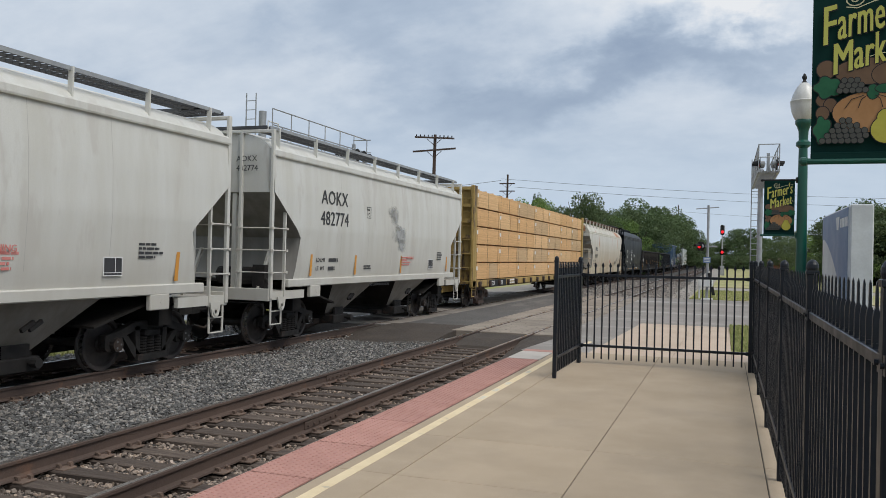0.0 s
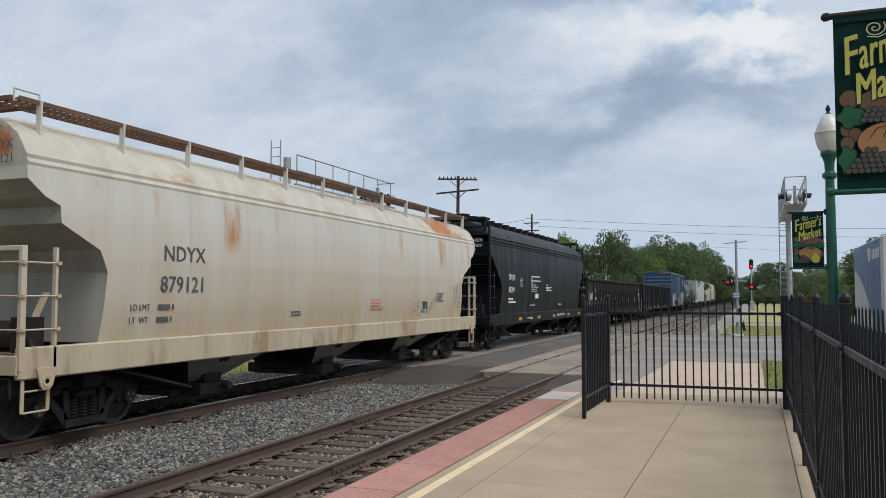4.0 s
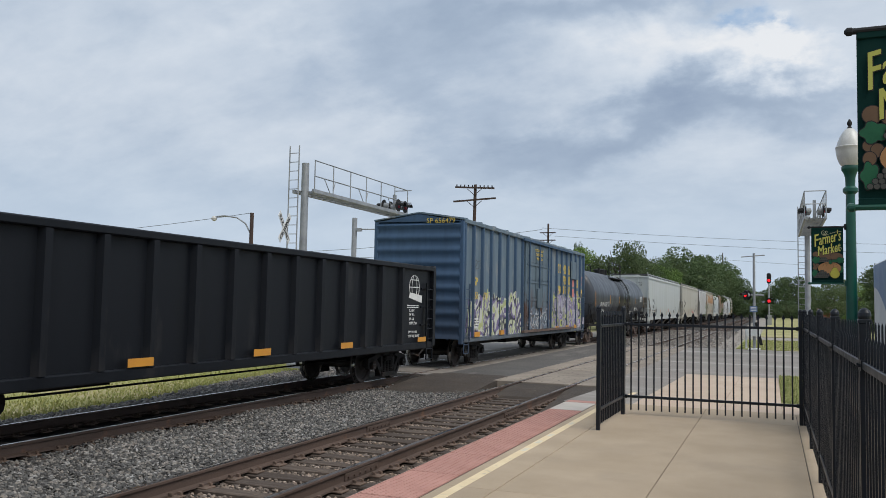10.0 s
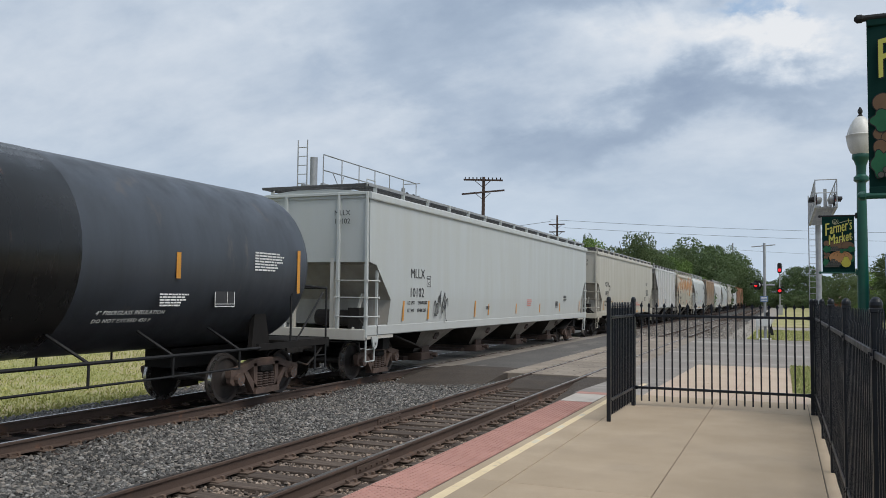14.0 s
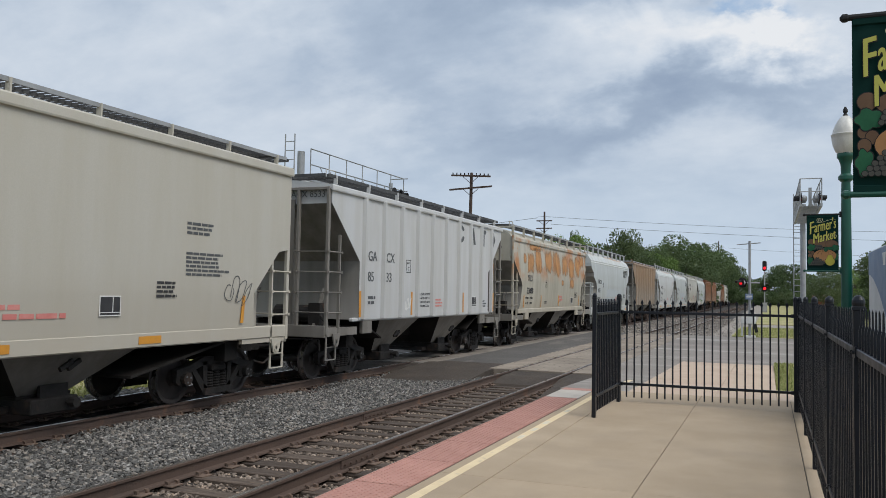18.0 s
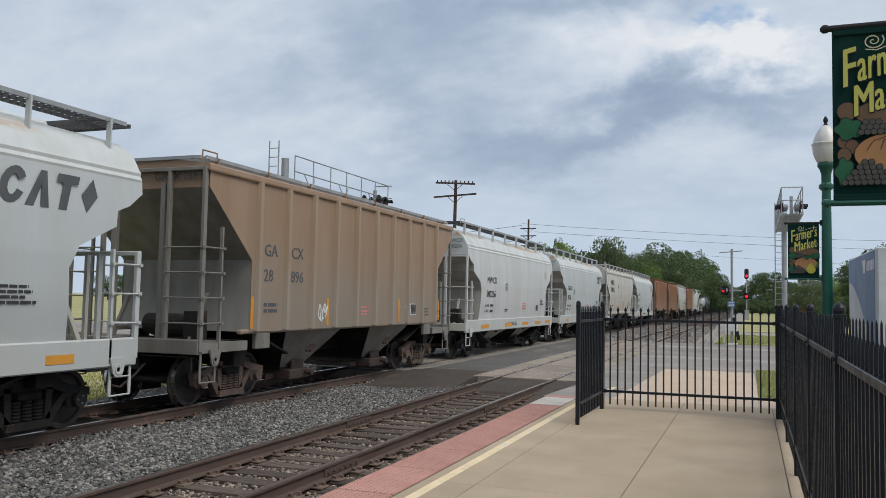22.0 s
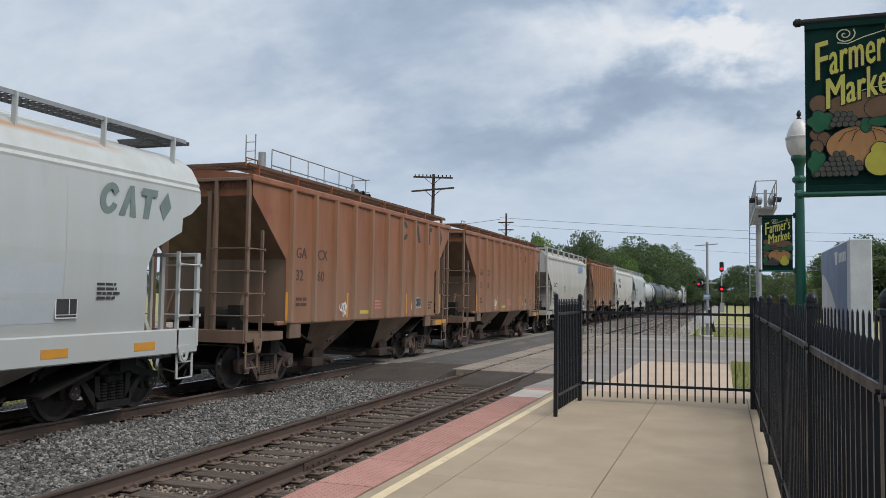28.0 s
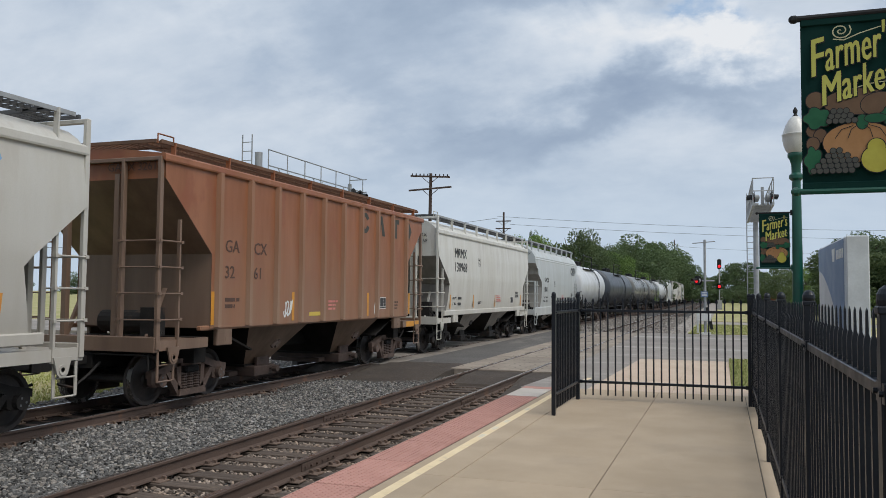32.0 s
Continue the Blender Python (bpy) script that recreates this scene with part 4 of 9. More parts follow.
def scrawl(car, y, z, w, h, mat, x, L, seed, n=5, r0=0.012, label="spray-painted scrawl"):
    """A spray-can tag: a few looping strokes."""
    r = random.Random(seed)
    bm = bmesh.new()
    for k in range(n):
        cy, cz = y + w * (k + 0.5) / n, z + h * r.uniform(0.3, 0.7)
        a0, da = r.uniform(0, 6.28), r.uniform(3, 7) * r.choice((-1, 1))
        ry, rz = w / n * r.uniform(0.45, 0.95), h * r.uniform(0.25, 0.5)
        pts = []
        for i in range(15):
            a = a0 + da * i / 14
            pts.append((cy + ry * math.cos(a) + 0.1 * ry * math.sin(3 * a), cz + rz * math.sin(a + 0.4 * k)))
        ribbon(bm, pts, r0, x, -L / 2, k)
    return tagged(part("graffiti", bm, mat, car, label), kind="stuff")


def interp(prof, z):
    for (za, xa), (zb, xb) in zip(prof, prof[1:]):
        if za <= z <= zb:
            return xa + (xb - xa) * (z - za) / (zb - za)
    return prof[0][1] if z < prof[0][0] else prof[-1][1]


STYLES = {
    # edge: (inset from the end, height); side: (height, half width); roof: (half width, height); walk: (inner, outer, height)
    "smooth": dict(edge=[(1.02, 1.42), (1.20, 2.36), (1.05, 2.52), (0.06, 3.30), (0.06, 4.10)], side=[(1.42, 1.48), (1.7, 1.52), (2.6, 1.575), (3.4, 1.555), (4.1, 1.49)],
                   roof=[(1.49, 4.10), (1.44, 4.20), (1.34, 4.32), (1.16, 4.44), (0.9, 4.53), (0.5, 4.58)], walk=(0.80, 1.34, 4.68), sill=(1.27, 1.45), chord=(4.08, 4.22)),
    "flow": dict(edge=[(1.42, 1.36), (1.50, 2.40), (1.34, 2.72), (0.62, 3.06), (0.60, 3.30), (0.35, 3.40), (0.06, 3.62), (0.06, 3.80)], side=[(1.36, 1.48), (1.9, 1.545), (2.6, 1.575), (3.3, 1.56), (3.8, 1.52)],
                 roof=[(1.52, 3.80), (1.53, 3.84), (1.49, 3.90), (1.50, 3.95), (1.45, 4.02), (1.42, 4.08), (1.32, 4.24), (1.08, 4.42), (0.75, 4.53), (0.4, 4.57)], walk=(0.72, 1.22, 4.74), sill=(0.94, 1.37), chord=None),
    "tall": dict(edge=[(1.30, 1.36), (1.42, 2.35), (1.25, 2.62), (0.75, 3.05), (0.30, 3.46), (0.14, 3.52), (0.12, 3.96)], side=[(1.36, 1.48), (1.9, 1.545), (2.6, 1.575), (3.4, 1.56), (3.96, 1.52)],
                 roof=[(1.52, 3.96), (1.545, 4.00), (1.50, 4.05), (1.535, 4.11), (1.49, 4.17), (1.52, 4.23), (1.47, 4.30), (1.38, 4.45), (1.18, 4.64), (0.88, 4.79), (0.55, 4.88), (0.2, 4.92)], walk=(0.72, 1.22, 4.92), sill=(0.94, 1.37), chord=None),
    "rib": dict(edge=[(1.50, 1.36), (1.50, 2.74), (0.12, 3.98), (0.12, 4.32)], side=[(1.36, 1.55), (4.32, 1.55)],
                roof=[(1.55, 4.32), (1.50, 4.40), (0.7, 4.50), (0.45, 4.52)], walk=(0.80, 1.40, 4.66), sill=(1.32, 1.41), chord=(4.28, 4.40)),
    "long": dict(edge=[(1.15, 1.32), (1.25, 1.95), (0.45, 2.78), (0.10, 2.84), (0.08, 4.36)], side=[(1.32, 1.52), (2.0, 1.56), (4.36, 1.56)],
                 roof=[(1.56, 4.36), (1.50, 4.50), (0.7, 4.58), (0.45, 4.60)], walk=(0.80, 1.46, 4.68), sill=(1.10, 1.34), chord=(4.34, 4.50)),
}


def hopper(front, rear, style, paint_m, label, bays=2, sill_m=None, end_m=None, hatch=False, rusty=False, walk_m=None, gz=None, roof_m=None, cage=None):
    """A covered hopper car."""
    L = rear - front
    S = STYLES[style]
    car = base("hopper_car", None, label, "freight car", "cars of the train")
    TRAIN.append((car, (front + rear) / 2))
    edge, side = S["edge"], S["side"]
    zlo, zhi = edge[0][1], edge[-1][1]
    zs = sorted({z for _, z in edge} | {z for z, _ in side} | {zlo + (zhi - zlo) * k / 6 for k in range(7)})
    cuts = [(z, L / 2 - i) for i, z in edge]

    def side_sheet(bm):
        n = 10
        rows = []
        for z in zs:
            ye, x = interp(cuts, z), interp(side, z)
            rows.append([bm.verts.new((x, -ye + 2 * ye * k / n, z)) for k in range(n + 1)])
        for a, b in zip(rows, rows[1:]):
            for k in range(n):
                bm.faces.new((a[k], a[k + 1], b[k + 1], b[k]))

    def end_strip(bm, za, zb):
        prev = None
        for z in [v for v in zs if za - 1e-6 <= v <= zb + 1e-6]:
            ye, x = interp(cuts, z) - 0.012, interp(side, z) - 0.01
            cur = [bm.verts.new((-x, -ye, z)), bm.verts.new((x, -ye, z))]
            if prev:
                bm.faces.new((prev[0], prev[1], cur[1], cur[0]))
            prev = cur

    z_brk = edge[-2][1]

    def round_roof(bm):
        """A roof that rounds down towards both ends."""
        half = S["roof"] + [(-x, z) for x, z in S["roof"][::-1]]
        ring = []
        for inset, f in ((0.12, 0.0), (0.17, 0.30), (0.28, 0.56), (0.48, 0.78), (0.8, 0.93), (1.3, 1.0)):
            ring.append((L / 2 - inset, f))
        prev = None
        for y, f in [(-y, f) for y, f in ring] + ring[::-1]:
            cur = [bm.verts.new((x, y, z if z <= 4.30 else 4.30 + (z - 4.30) * f)) for x, z in half]
            if prev:
                for i in range(len(half) - 1):
                    bm.faces.new((prev[i], prev[i + 1], cur[i + 1], cur[i]))
            prev = cur

    def roof(bm):
        if hatch:
            return round_roof(bm)
        r = S["roof"]
        prism(bm, [(x, z) for x, z in r] + [(-x, z) for x, z in r[::-1]], -L / 2 + 0.07, L / 2 - 0.07, "y")
        box(bm, -0.32, 0.32, -L / 2 + 0.8, L / 2 - 0.8, r[-1][1], r[-1][1] + 0.13, bevel=0.04)

    for a in (0, 180):
        put("side_panel", shared(("side_panel", style, L), side_sheet, True), paint_m, car, at=pose(0, 0, 0, 0, 0, a))
        put("end_sheet", shared(("end_sheet", style, L), lambda b: end_strip(b, z_brk, zhi)), paint_m, car, at=pose(0, 0, 0, 0, 0, a))
        # light-coloured cars get a darker slope tone for the shade below the end
        put("slope_sheet", shared(("slope_sheet", style, L), lambda b: end_strip(b, zlo, z_brk)), P_BLACKCAR if paint_m is P_BLACKCAR else (end_m if end_m is P_BROWNEND else (P_SLOPELIGHT if style in ("flow", "long") else P_SLOPEMID)), car, "end slope sheet", at=pose(0, 0, 0, 0, 0, a))
    put("roof", shared(("roof", style, L), roof, style in ("flow", "smooth", "tall")), roof_m or paint_m, car)
    if S["chord"]:
        c0, c1 = S["chord"]
        for s in (-1, 1):
            xx = interp(side, zhi)
            put("top_chord", shared(("top_chord", style, L, s), lambda b: prism(b, [(s * (xx - 0.03), c0 + 0.03), (s * (xx + 0.045), c0 - 0.02), (s * (xx + 0.055), c0 + 0.01), (s * (xx + 0.05), c1 - 0.03), (s * (xx + 0.02), c1), (s * (xx - 0.05), c1)], -L / 2 + 0.05, L / 2 - 0.05, "y")), paint_m, car)
    if style in ("smooth", "flow", "tall"):
        n = int(L / 1.6)

        def seam(bm):
            prev = None
            for z in [v for v in zs if v >= zlo + 0.02]:
                x = interp(side, z) + 0.0025
                cur = [bm.verts.new((x, -0.005, z)), bm.verts.new((x, 0.005, z))]
                if prev:
                    bm.faces.new((prev[0], prev[1], cur[1], cur[0]))
                prev = cur
        for k in range(1, n):
            y = -L / 2 + L * k / n
            if abs(y) < L / 2 - 1.7:
                put("weld_seam", shared(("weld_seam", style), seam), M_SEAM if paint_m is not P_BLACKCAR else paint_m, car, at=pose(0, y, 0))
    # side sill, centre sill and end platforms
    s0, s1 = S["sill"]
    inset = edge[0][0] - 0.25 if style in ("rib", "smooth") else 0.03
    for s in (-1, 1):
        put("side_sill", shared(("side_sill", style, L, s), lambda b: box(b, s * 1.47 - 0.05, s * 1.47 + 0.06, -L / 2 + inset, L / 2 - inset, s0, s1, bevel=0.02)), sill_m or paint_m, car)

    def frame_beam(bm):
        box(bm, -0.2, 0.2, -L / 2 + 0.1, L / 2 - 0.1, 0.72, 1.02)
        for q in (-1, 1):
            y = q * (L / 2 - 1.55)
            box(bm, -1.3, 1.3, y - 0.18, y + 0.18, 0.72, 1.2)

    put("centre_sill", shared(("centre_sill", L), frame_beam), M_UNDER, car)

    def end_beam(bm):
        box(bm, -1.5, 1.5, -L / 2 + 0.0, -L / 2 + 0.12, 1.0, 1.26, bevel=0.01)
        for s in (-1, 1):
            box(bm, s * 1.47 - 0.04, s * 1.47 + 0.04, -L / 2 + 0.12, -L / 2 + 1.5, 1.02, 1.20)
        box(bm, -1.45, 1.45, -L / 2 + 0.12, -L / 2 + 1.3, 1.16, 1.19)

    def end_post(bm):
        w_ = 0.03 if style == "flow" else 0.05
        box(bm, -w_, w_, -L / 2 + 0.1, -L / 2 + 0.1 + 2 * w_, 1.19, z_brk + 0.1 if style not in ("flow", "tall") else 2.66)

    def gusset(bm):
        prism(bm, [(-L / 2 + 0.5, 1.19), (-L / 2 + 0.58, 1.19), (-L / 2 + 1.05, 2.1), (-L / 2 + 0.97, 2.1)], -0.03, 0.03)

    for a in (0, 180):
        turn = pose(0, 0, 0, 0, 0, a)
        put("end_platform", shared(("end_platform", style, L), end_beam), end_m or paint_m, car, at=turn)
        for s in (-1, 1):
            put("end_post", shared(("end_post", style, L), end_post), end_m or paint_m, car, at=turn @ pose(s * 0.55, 0, 0))
            put("gusset", shared(("gusset", L), gusset), end_m or paint_m, car, at=turn @ pose(s * 0.9, 0, 0))
    # discharge bays, with dark slopes fore and aft that hold under-car shade in their colour
    pitch = 4.05 if bays == 2 else 4.45
    bay_m = P_BLACKCAR if paint_m is P_BLACKCAR else (P_BROWNBAY if end_m is P_BROWNEND else (P_BAY if style != "long" else P_DIRTYGREY))
    dark = P_BLACKCAR if paint_m is P_BLACKCAR else P_UNDERSHADE
    zt, a1, a0, x1b, x0b, zb = s0 + 0.06, 1.30, 0.42, 1.42, 0.74, 0.46
    slim = paint_m is P_BLACKCAR
    if slim:
        a1, a0, x1b, x0b, zb = 1.0, 0.36, 1.30, 0.55, 0.56

    def bay(bm):
        ends = []
        for q in (-1, 1):
            vs = [bm.verts.new(p) for p in ((q * x1b, -a1, zt), (q * x1b, a1, zt), (q * x0b, a0, zb), (q * x0b, -a0, zb))]
            bm.faces.new(vs)
            ends.append(vs)
        for i, j in ((0, 1), (2, 3)):
            bm.faces.new((ends[0][i], ends[0][j], ends[1][j], ends[1][i]))

    def bay_slope(bm):
        vs = [bm.verts.new(p) for p in ((-x1b, -a1, zt), (x1b, -a1, zt), (x0b, -a0, zb), (-x0b, -a0, zb))]
        bm.faces.new(vs)

    def bay_lip(bm):
        box(bm, -x0b - 0.05, x0b + 0.05, -a0 - 0.06, a0 + 0.06, zb - 0.03, zb + 0.02)
    for k in range(bays):
        yb = (k - (bays - 1) / 2) * pitch
        bb = put("discharge_bay", shared(("discharge_bay", s0, slim), bay), bay_m, car, at=pose(0, yb, 0))
        for t_ in (0, 180):
            put("bay_slope", shared(("bay_slope", s0, slim), bay_slope), dark, bb, "steep dark bay slope", at=pose(0, 0, 0, 0, 0, t_))
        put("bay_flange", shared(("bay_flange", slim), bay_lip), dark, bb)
        put("outlet_gate", shared("outlet_gate", outlet), M_TRUCK if not rusty else M_RUST, bb, at=Matrix.Translation((0, 0, 0.1)) @ Matrix.Diagonal((0.6, 0.75, 1, 1)) if slim else pose(0, 0, 0))

    # plates in the same painted shade, which also close the view beneath
    def under_slope(bm):
        ya, yz = -L / 2 + edge[0][0] + 0.35, -(bays - 1) / 2 * pitch - a1 + 0.2
        if yz > ya + 0.3:
            prism(bm, [(ya, zt), (yz, zt - 0.50), (yz, zt - 0.54), (ya, zt - 0.05)], -1.36, 1.36)
        else:
            box(bm, -1.3, 1.3, ya, ya + 0.05, zt - 0.1, zt)
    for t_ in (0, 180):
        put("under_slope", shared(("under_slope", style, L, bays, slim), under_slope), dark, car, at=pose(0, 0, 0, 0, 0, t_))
    if style in ("smooth", "rib"):
        def jack_pad(bm):
            box(bm, 1.44, 1.535, -0.25, 0.25, 1.02, s0 + 0.02, bevel=0.015)
            rod(bm, (1.535, 0.06, 1.15), (1.54, 0.06, 1.15), 0.05, 10)
        for q in (-1, 1):
            for t_ in (0, 180):
                put("jacking_pad", shared(("jacking_pad", s0), jack_pad), end_m if style == "rib" and end_m else paint_m, car, at=pose(0, 0, 0, 0, 0, t_) @ pose(0, q * (L / 2 - 2.0), 0))
    # roof walks on short posts
    if not hatch:
        x0, x1, zg = S["walk"]
        zg = gz or zg

        def grate(bm):
            for xx in (x0, (x0 + x1) / 2, x1):
                box(bm, xx - 0.015, xx + 0.015, -L / 2 + 0.15, L / 2 - 0.15, zg - 0.03, zg + 0.02)
            y = -L / 2 + 0.17
            while y < L / 2 - 0.17:
                box(bm, x0, x1, y - 0.010, y + 0.010, zg - 0.012, zg + 0.012)
                y += 0.12

        for a in (0, 180):
            put("roof_walk", shared(("roof_walk", style, L, zg), grate), walk_m or M_GRATE, car, "steel grating roof walk", at=pose(0, 0, 0, 0, 0, a))
        def walk_edge(bm):
            box(bm, x1 + 0.016, x1 + 0.022, -L / 2 + 0.15, L / 2 - 0.15, zg - 0.03, zg + 0.035)
        for a in (0, 180):
            put("walk_edge", shared(("walk_edge", style, L, zg), walk_edge), M_GALV if not walk_m else walk_m, car, at=pose(0, 0, 0, 0, 0, a))
        n = int(L / 1.45)
        zr = S["roof"][1][1] if style != "flow" else 4.34

        def post(bm):
            bar(bm, (x1 - 0.0, 0, zr - 0.06), (x1 + 0.01, 0, zg + 0.03), 0.03, 0.09)
        for k in range(n):
            y = -L / 2 + 0.5 + (L - 1.0) * k / (n - 1)
            for a in (0, 180):
                put("walk_post", shared(("walk_post", style, zg), post), paint_m, car, at=pose(0, 0, 0, 0, 0, a) @ pose(0, y, 0))

        def cross(bm):
            for xx in np.linspace(-x0, x0, 14):
                box(bm, xx - 0.02, xx + 0.02, -L / 2 + 0.05, -L / 2 + 0.6, zg - 0.02, zg + 0.01)
            for yy in (0.05, 0.6):
                box(bm, -x1, x1, -L / 2 + yy - 0.02, -L / 2 + yy + 0.02, zg - 0.04, zg + 0.02)

        def grab(bm):
            pipe(bm, [(x1, -L / 2 + 0.08, zg - 0.05), (x1, -L / 2 + 0.08, zg + 0.12), (x1, -L / 2 + 0.5, zg + 0.12), (x1, -L / 2 + 0.5, zg)], 0.014, 6)
        for a in (0, 180):
            put("cross_walk", shared(("cross_walk", style, L, zg), cross), walk_m or M_GRATE, car, at=pose(0, 0, 0, 0, 0, a))
            put("grab_iron", shared(("grab_iron", style, L, zg), grab), paint_m, car, at=pose(0, 0, 0, 0, 0, a))
    zs_, ze_, rungs_ = cage or {"tall": (2.95, 4.63, (1.6, 2.0, 2.4, 2.8, 3.2, 3.6, 4.0)), "rib": (3.3, 4.34, (1.55, 2.0, 2.45, 2.9)), "flow": (2.72, 2.72, (1.6, 2.05, 2.5)), "long": (2.78, 4.5, (1.55, 2.0, 2.4))}.get(style, (2.95, 4.62, (1.6, 2.07, 2.54)))
    end_cage(car, L, end_m if style == "rib" and end_m else paint_m, zs_, ze_, rungs_)
    put("brake_wheel", shared("brake_wheel", brake_wheel), M_TRUCK, car, at=pose(-0.35, L / 2 - 0.28, 2.2, 0, 0, 180))
    bm = bmesh.new()
    rod(bm, (-0.2, -L / 2 + 0.75, 1.5), (0.75, -L / 2 + 0.75, 1.5), 0.2, 14)
    box(bm, 0.75, 1.05, -L / 2 + 0.55, -L / 2 + 0.85, 1.25, 1.75)
    pipe(bm, [(1.05, -L / 2 + 0.6, 1.45), (1.25, -L / 2 + 0.5, 1.3), (1.25, -L / 2 + 0.3, 1.2)], 0.03)
    part("brake_reservoir", bm, M_TRUCK, car)
    for q in (-1, 1):
        truck(car, q * (L / 2 - 1.62), rusty)
    return car, L


def outlet(bm):
    box(bm, -1.02, 1.02, -0.42, 0.42, 0.22, 0.44, bevel=0.02)
    box(bm, -0.6, 0.6, -0.75, 0.75, 0.24, 0.34)
    for q in (-1, 1):
        bar(bm, (q * 1.285, -0.2, 0.86), (q * 1.285, 0.02, 0.98), 0.05, 0.06)
        bar(bm, (q * 1.285, -0.06, 0.86), (q * 1.285, 0.16, 0.98), 0.05, 0.06)
    rod(bm, (-1.15, 0.2, 0.36), (1.15, 0.2, 0.36), 0.03, 8)
    for s in (-1, 1):
        rod(bm, (s * 1.1, 0.2, 0.36), (s * 1.22, 0.2, 0.36), 0.075, 8)
        box(bm, s * 0.9 - 0.03, s * 0.9 + 0.03, -0.2, 0.3, 0.4, 0.62)


def side_ribs(car, L, mat, n, y0, step_y, z0, z1, x=1.55, w=0.09, d=0.05):
    def rib(bm):
        prism(bm, [(x, -w), (x + d, -w * 0.6), (x + d, w * 0.6), (x, w)], z0, z1, "z")
    for k in range(n):
        for s in (0, 180):
            put("rib", shared(("rib", x, w, z0, z1), rib), mat, car, at=pose(0, 0, 0, 0, 0, s) @ pose(0, (y0 + k * step_y - L / 2) * (1 if s == 0 else -1), 0))


def gondola(front, rear, paint_m, label, ribs=19):
    L = rear - front
    car = base("gondola_car", None, label, "freight car", "cars of the train")
    TRAIN.append((car, (front + rear) / 2))

    def wall(bm):
        box(bm, 1.40, 1.46, -L / 2 + 0.02, L / 2 - 0.02, 0.86, 3.0)
    for a in (0, 180):
        put("side_panel", shared(("gon_side", L), wall), paint_m, car, at=pose(0, 0, 0, 0, 0, a))

    def cap(bm):
        box(bm, 1.38, 1.58, -L / 2, L / 2, 2.96, 3.09, bevel=0.02)
    for a in (0, 180):
        put("top_chord", shared(("gon_cap", L), cap), paint_m, car, at=pose(0, 0, 0, 0, 0, a))

    def endw(bm):
        box(bm, -1.42, 1.42, -L / 2 + 0.02, -L / 2 + 0.09, 0.9, 2.98)

    def end_cap(bm):
        box(bm, -1.56, 1.56, -L / 2 - 0.04, -L / 2 + 0.1, 2.97, 3.12, bevel=0.02)

    def end_rib(bm):
        box(bm, -1.38, 1.38, -L / 2 - 0.07, -L / 2 + 0.03, 0, 0.14, bevel=0.03)

    def end_post(bm):
        box(bm, -0.07, 0.07, -L / 2 - 0.02, -L / 2 + 0.16, 0.86, 2.97)
    for a in (0, 180):
        turn = pose(0, 0, 0, 0, 0, a)
        put("end_wall", shared(("gon_end", L), endw), paint_m, car, at=turn)
        put("end_cap", shared(("gon_end_cap", L), end_cap), paint_m, car, at=turn)
        for z in (1.15, 1.55, 2.0, 2.45):
            put("end_rib", shared(("gon_end_rib", L), end_rib), paint_m, car, at=turn @ pose(0, 0, z))
        for s in (-1, 1):
            put("corner_post", shared(("gon_end_post", L), end_post), paint_m, car, at=turn @ pose(s * 1.5, 0, 0))

    def floor_(bm):
        box(bm, -1.42, 1.42, -L / 2 + 0.05, L / 2 - 0.05, 1.0, 1.1)
        box(bm, -0.25, 0.25, -L / 2 + 0.1, L / 2 - 0.1, 0.66, 1.0)
        box(bm, -0.45, 0.45, -1.2, 0.3, 0.62, 0.9)
        rod(bm, (0.9, -3.2, 0.62), (0.9, -2.2, 0.62), 0.2, 12)
        rod(bm, (0.6, -8, 0.6), (0.6, 8, 0.6), 0.02, 5)
    put("floor", shared(("gon_floor", L), floor_), M_UNDER, car)

    def sill(bm):
        box(bm, 1.42, 1.55, -L / 2 + 0.05, L / 2 - 0.05, 0.80, 0.98, bevel=0.02)
    for a in (0, 180):
        put("side_sill", shared(("gon_sill", L), sill), paint_m, car, at=pose(0, 0, 0, 0, 0, a))
    pitch = (L - 4.34) / (ribs - 1)
    for k in range(ribs):
        side_ribs(car, L, paint_m, 1, 2.17 + k * pitch + {1: 0.17, ribs - 2: -0.17}.get(k, 0.0), 0, 0.98, 2.96, 1.46, 0.10, 0.11)
    for s in (-1, 1):
        for q in (-1, 1):
            put("ladder", shared(("ladder", 0.95, 2.8, 0.45, "end"), lambda b: ladder(b, 0.95, 2.8, 0.45, 7)), paint_m, car, at=pose(s * 1.53, q * (L / 2 - 0.02), 0, 0, 0, 90 * s))
            put("step", shared("step", step), paint_m, car, at=pose(s * 1.54, q * (L / 2 - 0.12), 0, 0, 0, 0 if q < 0 else 180))
            for z in (1.45, 1.95, 2.45):
                put("grab_iron", shared(("cage_rung", 0.54), lambda b: cage_rung(b, 0.54)), paint_m, car, at=pose(s * 1.485, q * (L / 2 - 0.25), z, 0, 0, 0 if q < 0 else 180))
    couplers(car, L)
    for q in (-1, 1):
        truck(car, q * (L / 2 - 2.0))
    return car, L


BOX_RIBS = (0.1, 0.92, 1.8, 2.72, 3.65, 4.6, 5.55, 6.5, 10.85, 11.87, 12.8, 13.76, 14.69, 15.64, 16.6, 17.4)


